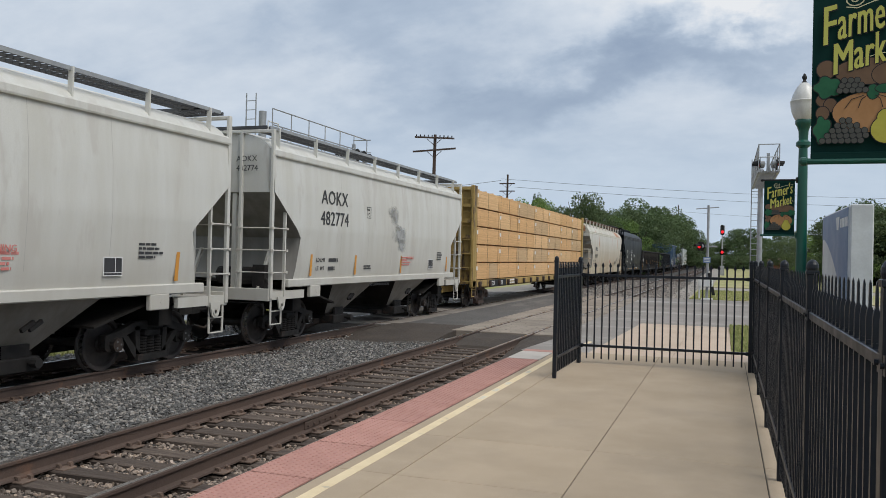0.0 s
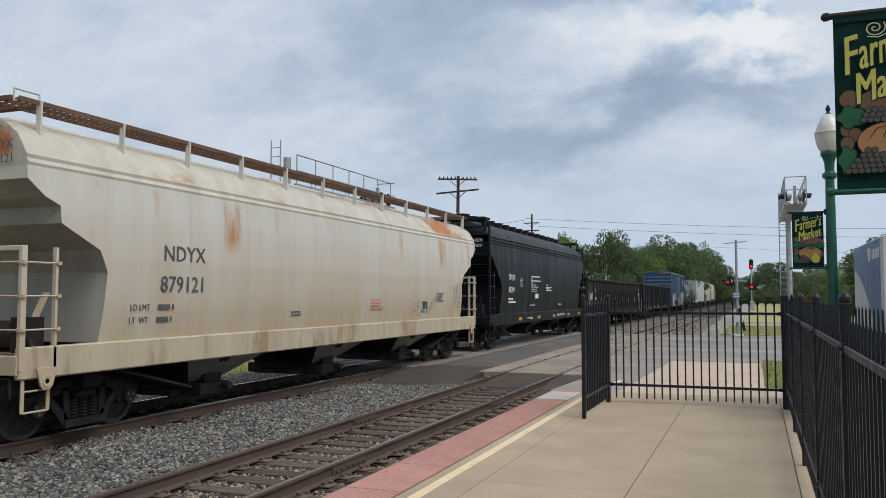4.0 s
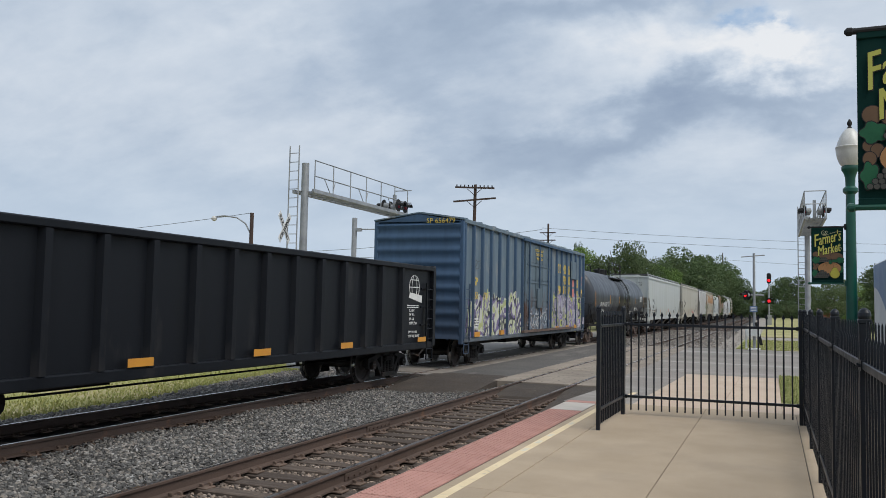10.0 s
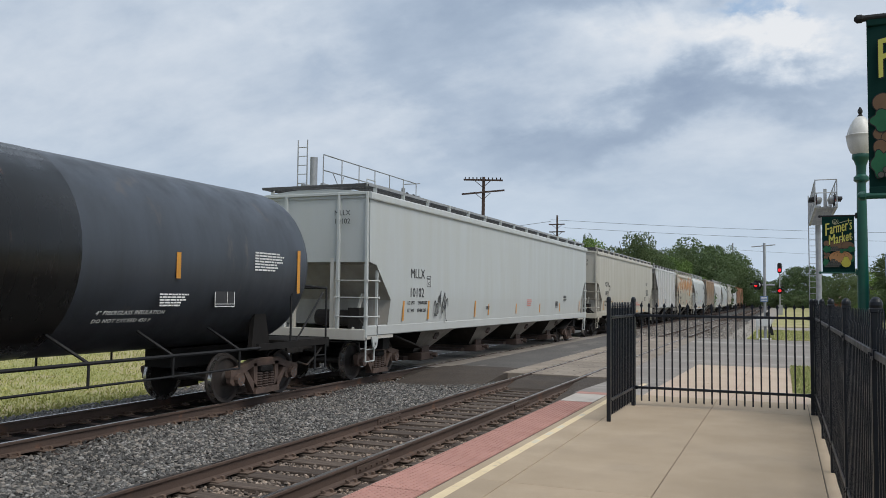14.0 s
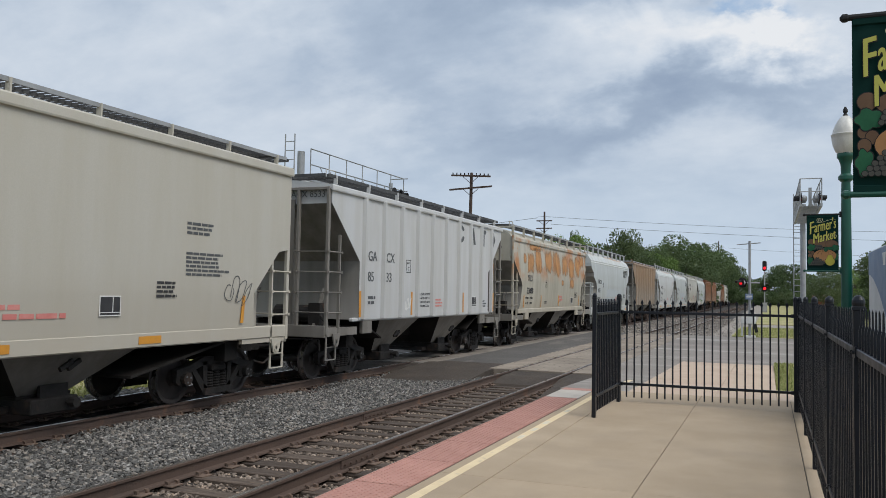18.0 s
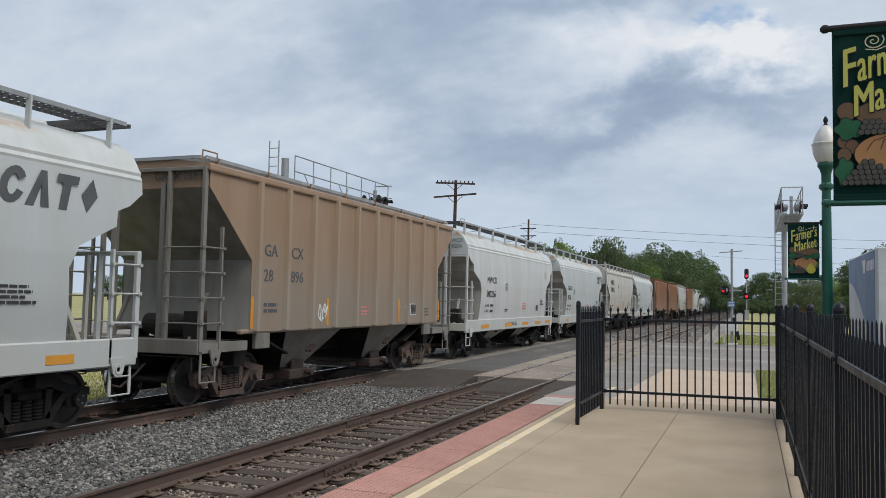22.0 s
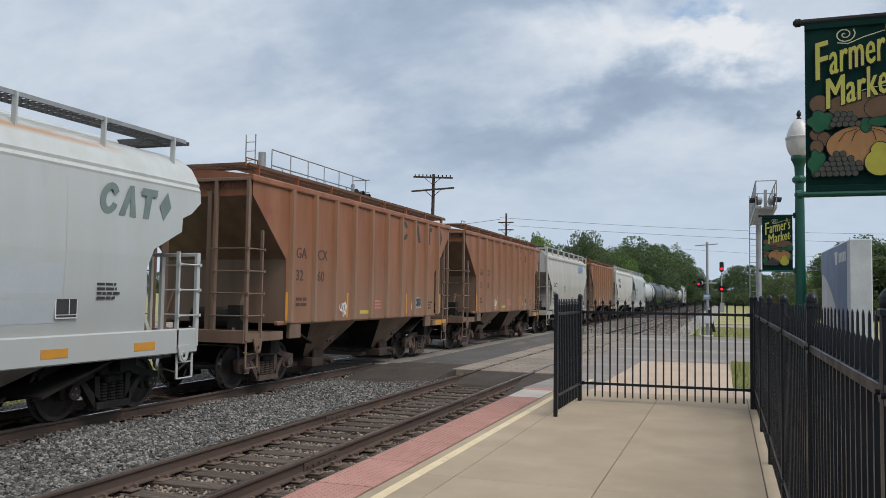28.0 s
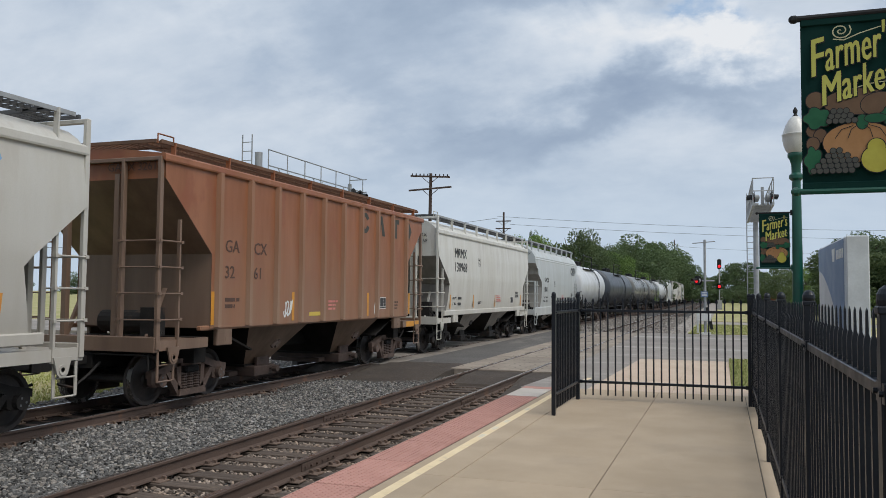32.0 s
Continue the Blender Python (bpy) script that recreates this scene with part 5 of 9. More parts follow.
def boxcar(front, rear, label, paint_m, door_m, end_m):
    L = rear - front
    car = base("boxcar", None, label, "freight car", "cars of the train")
    TRAIN.append((car, (front + rear) / 2))
    for a in (0, 180):
        bm = bmesh.new()
        box(bm, 1.42, 1.50, -L / 2, L / 2, 0.95, 4.66)
        part("side_panel", bm, paint_m, car, at=pose(0, 0, 0, 0, 0, a))
        bm = bmesh.new()
        box(bm, 1.40, 1.60, -L / 2 - 0.02, L / 2 + 0.02, 4.60, 4.74, bevel=0.02)
        part("top_chord", bm, paint_m, car, at=pose(0, 0, 0, 0, 0, a))
        bm = bmesh.new()
        box(bm, 1.40, 1.56, -L / 2, L / 2, 0.84, 0.98, bevel=0.02)
        part("side_sill", bm, paint_m, car, "", at=pose(0, 0, 0, 0, 0, a))
    for a in (0, 180):
        bm = bmesh.new()
        n = 9
        prof = []
        for k in range(n * 8 + 1):
            z = 0.95 + 3.6 * k / (n * 8)
            prof.append((-L / 2 - 0.05 - 0.055 * (0.5 + 0.5 * math.cos(2 * math.pi * k / 8)) ** 1.5, z))
        prism(bm, prof + [(-L / 2 + 0.06, 4.7), (-L / 2 + 0.06, 0.95)], -1.46, 1.46)
        prism(bm, [(-1.5, 4.66), (0, 4.92), (1.5, 4.66)], -L / 2 - 0.08, -L / 2 + 0.05, "y")
        for s in (-1, 1):
            box(bm, s * 1.50 - 0.07, s * 1.50 + 0.07, -L / 2 - 0.08, -L / 2 + 0.06, 0.8, 4.68, bevel=0.02)
        part("end_wall", bm, end_m, car, "corrugated blue steel end", at=pose(0, 0, 0, 0, 0, a), smooth=True)
    bm = bmesh.new()
    prism(bm, [(-1.58, 4.70), (0, 4.93), (1.58, 4.70), (1.58, 4.74), (0, 4.97), (-1.58, 4.74)], -L / 2 - 0.1, L / 2 + 0.1, "y")
    for k in range(13):
        y = -L / 2 + 0.2 + (L - 0.4) * k / 12
        prism(bm, [(-1.58, 4.73), (0, 4.96), (1.58, 4.73), (1.58, 4.77), (0, 5.0), (-1.58, 4.77)], y - 0.04, y + 0.04, "y")
    part("roof", bm, paint_m, car)
    for y in BOX_RIBS:
        bm = bmesh.new()
        prism(bm, [(1.50, -0.075), (1.585, -0.05), (1.585, 0.05), (1.50, 0.075)], 0.98, 4.6, "z")
        part("rib", bm, end_m, car, at=pose(0, y - L / 2, 0))
    # plug door with rods, frame and locks
    bm = bmesh.new()
    box(bm, 1.50, 1.58, 6.85 - L / 2, 10.60 - L / 2, 1.05, 4.52, bevel=0.015)
    door = part("door", bm, door_m, car, "steel-blue ribbed plug door, rusty at the foot")
    for z in (1.6, 2.25, 2.95, 3.65):
        bm = bmesh.new()
        box(bm, 1.58, 1.61, 6.95 - L / 2, 10.5 - L / 2, z, z + 0.07)
        part("door_rib", bm, door_m, door)
    for y in (8.2, 9.2):
        bm = bmesh.new()
        box(bm, 1.58, 1.595, y - L / 2, y + 0.05 - L / 2, 1.1, 4.4)
        part("door_stile", bm, door_m, door)
    for y0_, y1_ in ((6.95, 8.15), (8.3, 9.15), (9.3, 10.5)):
        for z0_, z1_ in ((1.15, 1.55), (1.72, 2.2), (2.37, 2.9), (3.07, 3.6), (3.77, 4.4)):
            bm = bmesh.new()
            box(bm, 1.58, 1.592, y0_ - L / 2, y1_ - L / 2, z0_, z1_, bevel=0.01)
            part("door_panel", bm, door_m, door)
    for y in (7.2, 8.7, 10.1):
        bm = bmesh.new()
        rod(bm, (1.63, y - L / 2, 1.0), (1.63, y - L / 2, 4.6), 0.028, 8)
        for z in (1.3, 2.2, 3.1, 4.0):
            box(bm, 1.58, 1.65, y - 0.06 - L / 2, y + 0.06 - L / 2, z, z + 0.05)
        part("lock_rod", bm, end_m, door)
    bm = bmesh.new()
    box(bm, 1.60, 1.67, 8.35 - L / 2, 9.0 - L / 2, 1.95, 2.75, bevel=0.02)
    part("lock_box", bm, door_m, door)
    for z in (1.0, 4.56):
        bm = bmesh.new()
        box(bm, 1.56, 1.66, 6.4 - L / 2, 14.6 - L / 2, z, z + 0.09)
        part("door_track", bm, end_m if z > 2 else M_TRUCKRUST, car)
    bm = bmesh.new()
    box(bm, -0.3, 0.3, -L / 2 + 0.1, L / 2 - 0.1, 0.6, 0.95)
    box(bm, -0.5, 0.5, -1.0, 0.6, 0.55, 0.9)
    rod(bm, (0.4, -9 + 1, 0.62), (0.4, 7, 0.62), 0.02, 5)
    part("underframe", bm, M_UNDER, car)
    corner_gear(car, L, end_m, 0.9, 2.7, 2.75, 1.57, 0.5, 0.5)
    for q in (-1, 1):
        truck(car, q * (L / 2 - 2.3))
    return car, L


def tank_car(front, rear, paint_m, label, band_m=None, band=(8.9, 13.3), dia=3.14, rusty=False):
    L = rear - front
    car = base("tank_car", None, label, "freight car", "cars of the train")
    TRAIN.append((car, (front + rear) / 2))
    R, zc, e = dia / 2, 1.05 + dia / 2, 0.75

    def shell(bm):
        a = L / 2 - e
        cap = [(0.05, 0.0), (R * 0.4, 0.03), (R * 0.7, 0.10), (R * 0.88, 0.18), (R * 0.955, 0.25), (R * 0.99, 0.35), (R, 0.46)]
        prof = [(r, -a + d) for r, d in cap] + [(r, a - d) for r, d in cap[::-1]]
        lathe(bm, prof, 40, Matrix.Translation((0, 0, zc)) @ Matrix.Rotation(-math.pi / 2, 4, "X"))
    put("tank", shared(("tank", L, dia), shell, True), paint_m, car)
    if band_m:
        bm = bmesh.new()
        lathe(bm, [(R + 0.001, band[0] - L / 2), (R + 0.006, band[0] - L / 2 + 0.01), (R + 0.006, band[1] - L / 2 - 0.01), (R + 0.001, band[1] - L / 2)], 40, Matrix.Translation((0, 0, zc)) @ Matrix.Rotation(-math.pi / 2, 4, "X"))
        part("spill_band", bm, band_m, car, "black product-stained band round the middle", smooth=True)

    def gear(bm):
        box(bm, -0.3, 0.3, -L / 2 + 0.1, -L / 2 + 3.6, 0.7, 1.05)
        box(bm, -1.45, 1.45, -L / 2 + 0.0, -L / 2 + 0.14, 0.95, 1.15)
        box(bm, -1.45, 1.45, -L / 2 + 0.1, -L / 2 + 1.6, 1.10, 1.14)
        for s in (-1, 1):
            prism(bm, [(-L / 2 + 1.9, 1.0), (-L / 2 + 2.5, 1.0), (-L / 2 + 2.4, 1.95), (-L / 2 + 2.15, 1.95)], s * 1.2 - 0.05, s * 1.2 + 0.05)
            box(bm, s * 1.45 - 0.03, s * 1.45 + 0.03, -L / 2 + 0.1, -L / 2 + 2.6, 1.0, 1.12)
    for a in (0, 180):
        put("bolster_cradle", shared(("tank_end", L), gear), M_UNDER, car, at=pose(0, 0, 0, 0, 0, a))

    def rails_(bm):
        for s in (-1, 1):
            pipe(bm, [(s * 1.45, -L / 2 + 0.15, 1.1), (s * 1.45, -L / 2 + 0.15, 2.2), (s * 1.45, -L / 2 + 1.35, 2.25), (s * 1.45, -L / 2 + 1.5, 2.15), (s * 1.45, -L / 2 + 1.5, 1.1)], 0.024)
            pipe(bm, [(s * 1.45, -L / 2 + 0.3, 2.1), (s * 1.45, -L / 2 + 1.3, 1.12)], 0.02)
        pipe(bm, [(-1.45, -L / 2 + 0.15, 2.2), (1.45, -L / 2 + 0.15, 2.2)], 0.024)
    for a in (0, 180):
        put("end_rail", shared(("tank_rail", L), rails_), M_BLACK, car, at=pose(0, 0, 0, 0, 0, a))

    def side_rail(bm):
        pipe(bm, [(1.5, -L / 2 + 2.6, 1.05), (1.5, L / 2 - 2.6, 1.05)], 0.03)
        for k in range(9):
            y = -L / 2 + 3.2 + (L - 6.4) * k / 8
            pipe(bm, [(1.5, y, 1.05), (1.05, y - 0.35, 1.45)], 0.025)
            pipe(bm, [(1.5, y, 1.05), (1.5, y, 0.7)], 0.022)
        pipe(bm, [(1.5, -L / 2 + 3.2, 0.72), (1.5, L / 2 - 3.2, 0.72)], 0.02)
    for a in (0, 180):
        put("side_rail", shared(("tank_side_rail", L), side_rail), M_BLACK, car, at=pose(0, 0, 0, 0, 0, a))
    # dome platform with its hoops and ladder
    yc = 10.2 - L / 2 if band_m else 0
    bm = bmesh.new()
    top = zc + R
    for x in (-1.0, 1.0):
        for q in (-2.0, 2.0):
            pipe(bm, [(x, yc + q, top - 0.4), (x, yc + q, top + 0.62), (x, yc + q * 0.8, top + 0.66), (x, yc + q * 0.4, top + 0.66)], 0.03)
        pipe(bm, [(x, yc - 0.8, top + 0.66), (x, yc + 0.8, top + 0.66)], 0.03)
        pipe(bm, [(x, yc - 2.0, top + 0.3), (x, yc + 2.0, top + 0.3)], 0.022)
        box(bm, x - 0.22, x + 0.22, yc - 2.0, yc + 2.0, top - 0.34, top - 0.3)
    part("safety_rail", bm, M_BLACK, car, "black pipe rails round the loading hatch")
    bm = bmesh.new()
    lathe(bm, [(0.34, top - 0.1), (0.34, top + 0.2), (0.4, top + 0.22), (0.4, top + 0.28), (0.2, top + 0.34)], 16, Matrix.Translation((0, yc, 0)))
    part("hatch", bm, M_BLACK, car)
    for y in (-1.2, 1.1):
        bm = bmesh.new()
        rod(bm, (0.2, yc + y, top - 0.1), (0.2, yc + y, top + 0.32), 0.08, 8)
        part("valve", bm, M_BLACK, car)
    bm = bmesh.new()
    y = yc + 1.5
    arc = [(math.sin(a) * (R + 0.1), zc + math.cos(a) * (R + 0.1)) for a in np.linspace(0.55, 1.75, 10)] + [(1.6, 1.1), (1.6, 0.45)]
    for w in (-0.2, 0.2):
        pipe(bm, [(p[0], y + w, p[1]) for p in arc], 0.02)
    for a, b in zip(arc, arc[1:]):
        for f in (0.0, 0.5):
            rod(bm, (a[0] + (b[0] - a[0]) * f, y - 0.2, a[1] + (b[1] - a[1]) * f), (a[0] + (b[0] - a[0]) * f, y + 0.2, a[1] + (b[1] - a[1]) * f), 0.014, 5)
    part("ladder", bm, M_BLACK, car)
    for s in (-1, 1):
        for q in (-1, 1):
            put("step", shared("step", step), M_BLACK, car, at=pose(s * 1.45, q * (L / 2 - 0.15), 0, 0, 0, 0 if q < 0 else 180))
    for q in (-1, 1):
        put("coupler", shared("coupler", coupler), M_TRUCK, car, at=pose(0, q * (L / 2 - 0.1), 0, 0, 0, 0 if q < 0 else 180))
        truck(car, q * (L / 2 - 1.75), True)
    return car, L, R, zc


def on_tank(car, text, y, z, h, mat, R, zc, L):
    x = math.sqrt(max(R * R - (z + h / 2 - zc) ** 2, 0)) + 0.012
    return put("lettering", words(text, h, 0.002, 1.12, 0.0, h * 0.04), mat, car, at=pose(x, y - L / 2, z, 90 - math.degrees(math.asin((z + h / 2 - zc) / R)), 0, 90))


def lumber_car(front, rear, label):
    L = rear - front
    car = base("lumber_flatcar", None, label, "freight car", "cars of the train")
    TRAIN.append((car, (front + rear) / 2))
    bm = bmesh.new()
    box(bm, -1.45, 1.45, -L / 2 + 0.1, L / 2 - 0.1, 0.98, 1.08)
    box(bm, -0.3, 0.3, -L / 2 + 0.1, L / 2 - 0.1, 0.62, 1.0)
    part("deck", bm, M_CARYELLOW, car)
    for s in (-1, 1):
        bm = bmesh.new()
        box(bm, s * 1.47 - 0.06, s * 1.47 + 0.06, -L / 2 + 0.05, L / 2 - 0.05, 0.84, 1.10, bevel=0.015)
        part("side_sill", bm, M_CARYELLOW, car)
    for q in (-1, 1):
        bm = bmesh.new()
        y = q * (L / 2 - 0.25)
        box(bm, -1.5, 1.5, y - 0.04, y + 0.04, 1.0, 4.65)
        for s in (-1, 1):
            box(bm, s * 1.46 - 0.07, s * 1.46 + 0.07, y - 0.22, y + 0.22, 0.85, 4.72, bevel=0.02)
        for z in (1.5, 2.1, 2.7, 3.3, 3.9, 4.55):
            box(bm, -1.42, 1.42, y - q * -0.04, y + q * 0.2, z, z + 0.12) if q > 0 else box(bm, -1.42, 1.42, y - 0.2, y - 0.03, z, z + 0.12)
        part("bulkhead", bm, M_CARYELLOW, car, "dark yellow riveted end bulkhead")
    bm = bmesh.new()
    box(bm, -0.1, 0.1, -L / 2 + 0.3, L / 2 - 0.3, 1.08, 4.5)
    part("centre_beam", bm, M_CARYELLOW, car)

    def cleat(bm):
        box(bm, 1.50, 1.62, -0.10, 0.10, 0.92, 1.06, bevel=0.015)
        rod(bm, (1.56, -0.06, 0.88), (1.56, 0.1, 0.88), 0.06, 8)
    for k in range(17):
        for a in (0, 180):
            put("winch", shared("winch", cleat), M_RUST, car, at=pose(0, 0, 0, 0, 0, a) @ pose(0, (-L / 2 + 0.9 + k * (L - 1.8) / 16) * (1 if a == 0 else -1), 0))
    r = random.Random(5)
    zrows = [1.14, 1.82, 2.52, 3.22, 3.94, 4.64]
    # each stack of packages keeps one length through its rows, give or take
    cols = [0.42, 3.8, 7.1, 10.55, 13.9, 17.35, 20.9, L - 0.42]
    for c, (ya, yb) in enumerate(zip(cols, cols[1:])):
        for k, (za, zb) in enumerate(zip(zrows, zrows[1:])):
            for s in (-1, 1):
                cut = [ya, yb] if (c * 2 + k) % 5 else [ya, ya + (yb - ya) * 0.62, yb]
                for a, b in zip(cut, cut[1:]):
                    bm = bmesh.new()
                    box(bm, (0.14 if s > 0 else -1.43), (1.43 if s > 0 else -0.14), a - L / 2 + 0.05, b - L / 2 - 0.05, za + 0.004, zb - 0.066)
                    pack = part("lumber_package", bm, r.choice(M_LUMBER), car)
                    bm = bmesh.new()
                    n = 15
                    for j in range(n):
                        z0 = za + (zb - za - 0.06) * j / n
                        d = r.uniform(-0.007, 0.006)
                        box(bm, (0.12 if s > 0 else -1.46 - d), (1.46 + d if s > 0 else -0.12), a - L / 2 + 0.012 + r.uniform(0, 0.02), b - L / 2 - 0.012 - r.uniform(0, 0.02), z0 + 0.001, z0 + (zb - za - 0.06) / n - 0.0015)
                    tagged(part("board", bm, r.choice(M_LUMBER), pack, "sawn board ends and edges in courses"), kind="stuff")
                    if s > 0 and b - a > 1.6 and (c + 3 * k) % 4 != 1:
                        swatch(car, a + 0.10 + 0.08 * r.random(), zb - 0.33, 0.23, 0.15, M_WHITE, 1.478, L, 0, "tag", "small white paper tag")
        for q in (0.09, 0.52):
            y = ya + (yb - ya) * q - L / 2
            put("strap", shared("strap", lambda b: box(b, 1.472, 1.476, -0.005, 0.005, 1.08, 4.60)), M_STRAP, car, at=pose(0, y, 0))
    for k in range(5):
        bm = bmesh.new()
        for c, (ya, yb) in enumerate(zip(cols, cols[1:])):
            for q in (0.2, 0.5, 0.8):
                y = ya + (yb - ya) * q - L / 2
                box(bm, -1.4, 1.4, y - 0.04, y + 0.04, zrows[k + 1] - 0.06, zrows[k + 1] - 0.002)
        part("dunnage", bm, M_LUMBER[1], car)
    corner_gear(car, L, M_CARYELLOW, 0.95, 2.4, 4.4, 1.5, 0.45, 0.42)
    for q in (-1, 1):
        truck(car, q * (L / 2 - 2.6), True)
    return car, L


# ---- paints of the train ----
P_WHITE = paint("hopper_white", (0.60, 0.595, 0.56), grime=0.88, c3=(0.50, 0.48, 0.44), c3at=0.56, low=((0.45, 0.425, 0.375), 1.2, 2.6))
P_PALEROOF = paint("roof_pale_rust_stained", (0.55, 0.575, 0.575), grime=0.86, c3=(0.43, 0.28, 0.18), c3at=0.57, c3scale=0.9, c3stretch=(2.2, 0.35, 2.2), c3soft=0.1, band=(4.2, 4.28, 9, 10))
P_CLEAN = paint("hopper_clean_pale", (0.475, 0.505, 0.508), grime=0.97, c3=(0.45, 0.47, 0.465), c3at=0.6, low=((0.45, 0.46, 0.445), 1.2, 2.2))
P_CREAM = paint("hopper_cream", (0.48, 0.462, 0.41), grime=0.93, c3=(0.445, 0.42, 0.36), c3at=0.58, low=((0.44, 0.40, 0.33), 1.2, 2.4))
P_PALE = paint("hopper_pale_blue_grey", (0.475, 0.505, 0.515), grime=0.93, c3=(0.425, 0.445, 0.445), c3at=0.58, low=((0.43, 0.435, 0.415), 1.2, 2.6))
P_GREY = paint("hopper_light_grey", (0.54, 0.55, 0.56), grime=0.9)
P_WARM = paint("hopper_warm_white", (0.50, 0.487, 0.452), grime=0.9, c3=(0.43, 0.405, 0.365), c3at=0.57, low=((0.40, 0.365, 0.315), 1.2, 2.8))
P_NDYX = paint("hopper_weathered_cream", (0.60, 0.58, 0.53), grime=0.9, c3=(0.42, 0.19, 0.07), c3at=0.59, c3scale=1.0, c3stretch=(1.0, 1.2, 0.25), c3soft=0.12, band=(2.75, 3.1, 3.7, 3.82), low=((0.455, 0.325, 0.185), 1.3, 3.5))
P_NDYXROOF = paint("roof_rust_cream", (0.58, 0.55, 0.47), c3=(0.42, 0.16, 0.05), c3at=0.52, c3scale=0.8, c3stretch=(1.5, 0.5, 1), c3soft=0.08, band=(3.9, 4.0, 9, 10))
P_NDYXS = paint("sill_weathered_cream", (0.55, 0.47, 0.345), c3=(0.33, 0.24, 0.15), c3at=0.54, c3scale=1.5)
P_RUSTY = paint("hopper_rust_blistered", (0.455, 0.432, 0.365), c3=(0.40, 0.175, 0.06), c3at=0.475, c3scale=1.05, c3stretch=(1, 0.85, 0.75), c3soft=0.12, band=(2.5, 3.05, 4.2, 4.3), low=((0.40, 0.355, 0.285), 1.2, 2.2))
P_TAN = paint("hopper_faded_tan", (0.31, 0.205, 0.132), grime=0.86, low=((0.235, 0.205, 0.17), 1.9, 3.5))
P_TANRIB = paint("rib_faded_tan", (0.36, 0.26, 0.18), grime=0.85, low=((0.29, 0.255, 0.215), 1.9, 3.5))
P_BROWN = paint("hopper_rust_brown", (0.305, 0.118, 0.055), grime=0.72, c3=(0.235, 0.08, 0.038), c3at=0.53, c3scale=1.2, c3stretch=(1, 1, 0.6), low=((0.265, 0.16, 0.105), 1.3, 3.7))
P_BROWNRIB = paint("rib_rust_brown", (0.31, 0.155, 0.088), grime=0.8, low=((0.29, 0.195, 0.135), 1.4, 3.6))
P_BROWNEND = paint("hopper_dirty_end_brown", (0.22, 0.145, 0.105), grime=0.7)
P_BAY = paint("hopper_grimy_bay", (0.30, 0.275, 0.245), grime=0.62)
P_BROWNBAY = paint("hopper_brown_bay", (0.225, 0.15, 0.105), grime=0.6)
# greyer than the body: shade of the downward slope is in the colour
P_SLOPELIGHT = paint("hopper_half_shade_slope", (0.38, 0.365, 0.335), grime=0.75)
# near black in place of the shade under the hoppers
P_UNDERSHADE = paint("hopper_under_shade", (0.024, 0.021, 0.019), grime=0.6, rough=0.8, spec=0.2)
# deeper painted shade for slope sheets, paler towards the foot
P_SLOPEMID = paint("hopper_shade_slope", (0.255, 0.243, 0.225), grime=0.62, low=((0.36, 0.345, 0.32), 1.3, 2.2))
P_DIRTYGREY = paint("hopper_dirty_end_grey", (0.23, 0.215, 0.195), grime=0.65)
P_BLACKCAR = paint("car_black", (0.0055, 0.0066, 0.0092), rough=0.45, grime=1.6, spec=0.2, c3=(0.02, 0.02, 0.022), c3at=0.63, c3scale=1.1)
P_GON = paint("gondola_black", (0.0175, 0.0172, 0.0176), rough=0.7, grime=0.8, c3=(0.040, 0.035, 0.031), c3at=0.54, spec=0.2)
# the low tone makes the tank darker towards its bottom
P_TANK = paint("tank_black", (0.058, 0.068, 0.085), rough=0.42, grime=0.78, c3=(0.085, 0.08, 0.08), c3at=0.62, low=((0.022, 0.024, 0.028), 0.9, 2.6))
P_SPILL = paint("tank_spill_black", (0.0075, 0.0075, 0.0075), rough=0.3, grime=1.2, c3=(0.06, 0.035, 0.025), c3at=0.66, c3scale=3)
P_BLUE = paint("boxcar_blue", (0.125, 0.178, 0.228), rough=0.6, grime=0.82, c3=(0.20, 0.222, 0.235), c3at=0.56, low=((0.085, 0.085, 0.09), 0.8, 1.8))
P_BLUEEND = paint("boxcar_end_blue", (0.052, 0.105, 0.19), rough=0.6, grime=0.7, low=((0.03, 0.045, 0.075), 0.9, 3.4))
P_BLUEDOOR = paint("boxcar_door_blue", (0.118, 0.168, 0.212), rough=0.65, grime=0.74, c3=(0.095, 0.045, 0.03), c3at=0.48, c3scale=1.6, band=(0.9, 1.0, 2.0, 2.9), low=((0.08, 0.076, 0.076), 0.9, 2.4))
M_CARYELLOW = paint("flatcar_dark_yellow", (0.42, 0.29, 0.095), rough=0.65, grime=0.7, c3=(0.09, 0.06, 0.04), c3at=0.55)
M_LUMBER = [surf("lumber_" + n, c, tuple(v * 0.86 for v in c), 2.5, (0.3, 0.5, 9), 0.8, bump=0.25, fine=70, pieces=0.12, islands=0.30, c3=tuple(v * 0.38 for v in c), c3at=0.665, c3scale=8, c3soft=0.04, c3stretch=(1, 0.7, 1.4))
            for n, c in (("pale", (0.83, 0.54, 0.275)), ("honey", (0.77, 0.47, 0.22)), ("grey", (0.64, 0.44, 0.245)))]

M_STRAP = surf("weathered_green_strap", (0.10, 0.13, 0.06), (0.06, 0.06, 0.045), 4, rough=0.6, bump=0)


def stripes(car, L, ys, z, x, h=0.45, w=0.09, lean=0.05):
    for y in ys:
        swatch(car, y, z, w, h, M_ORANGE, x, L, lean)


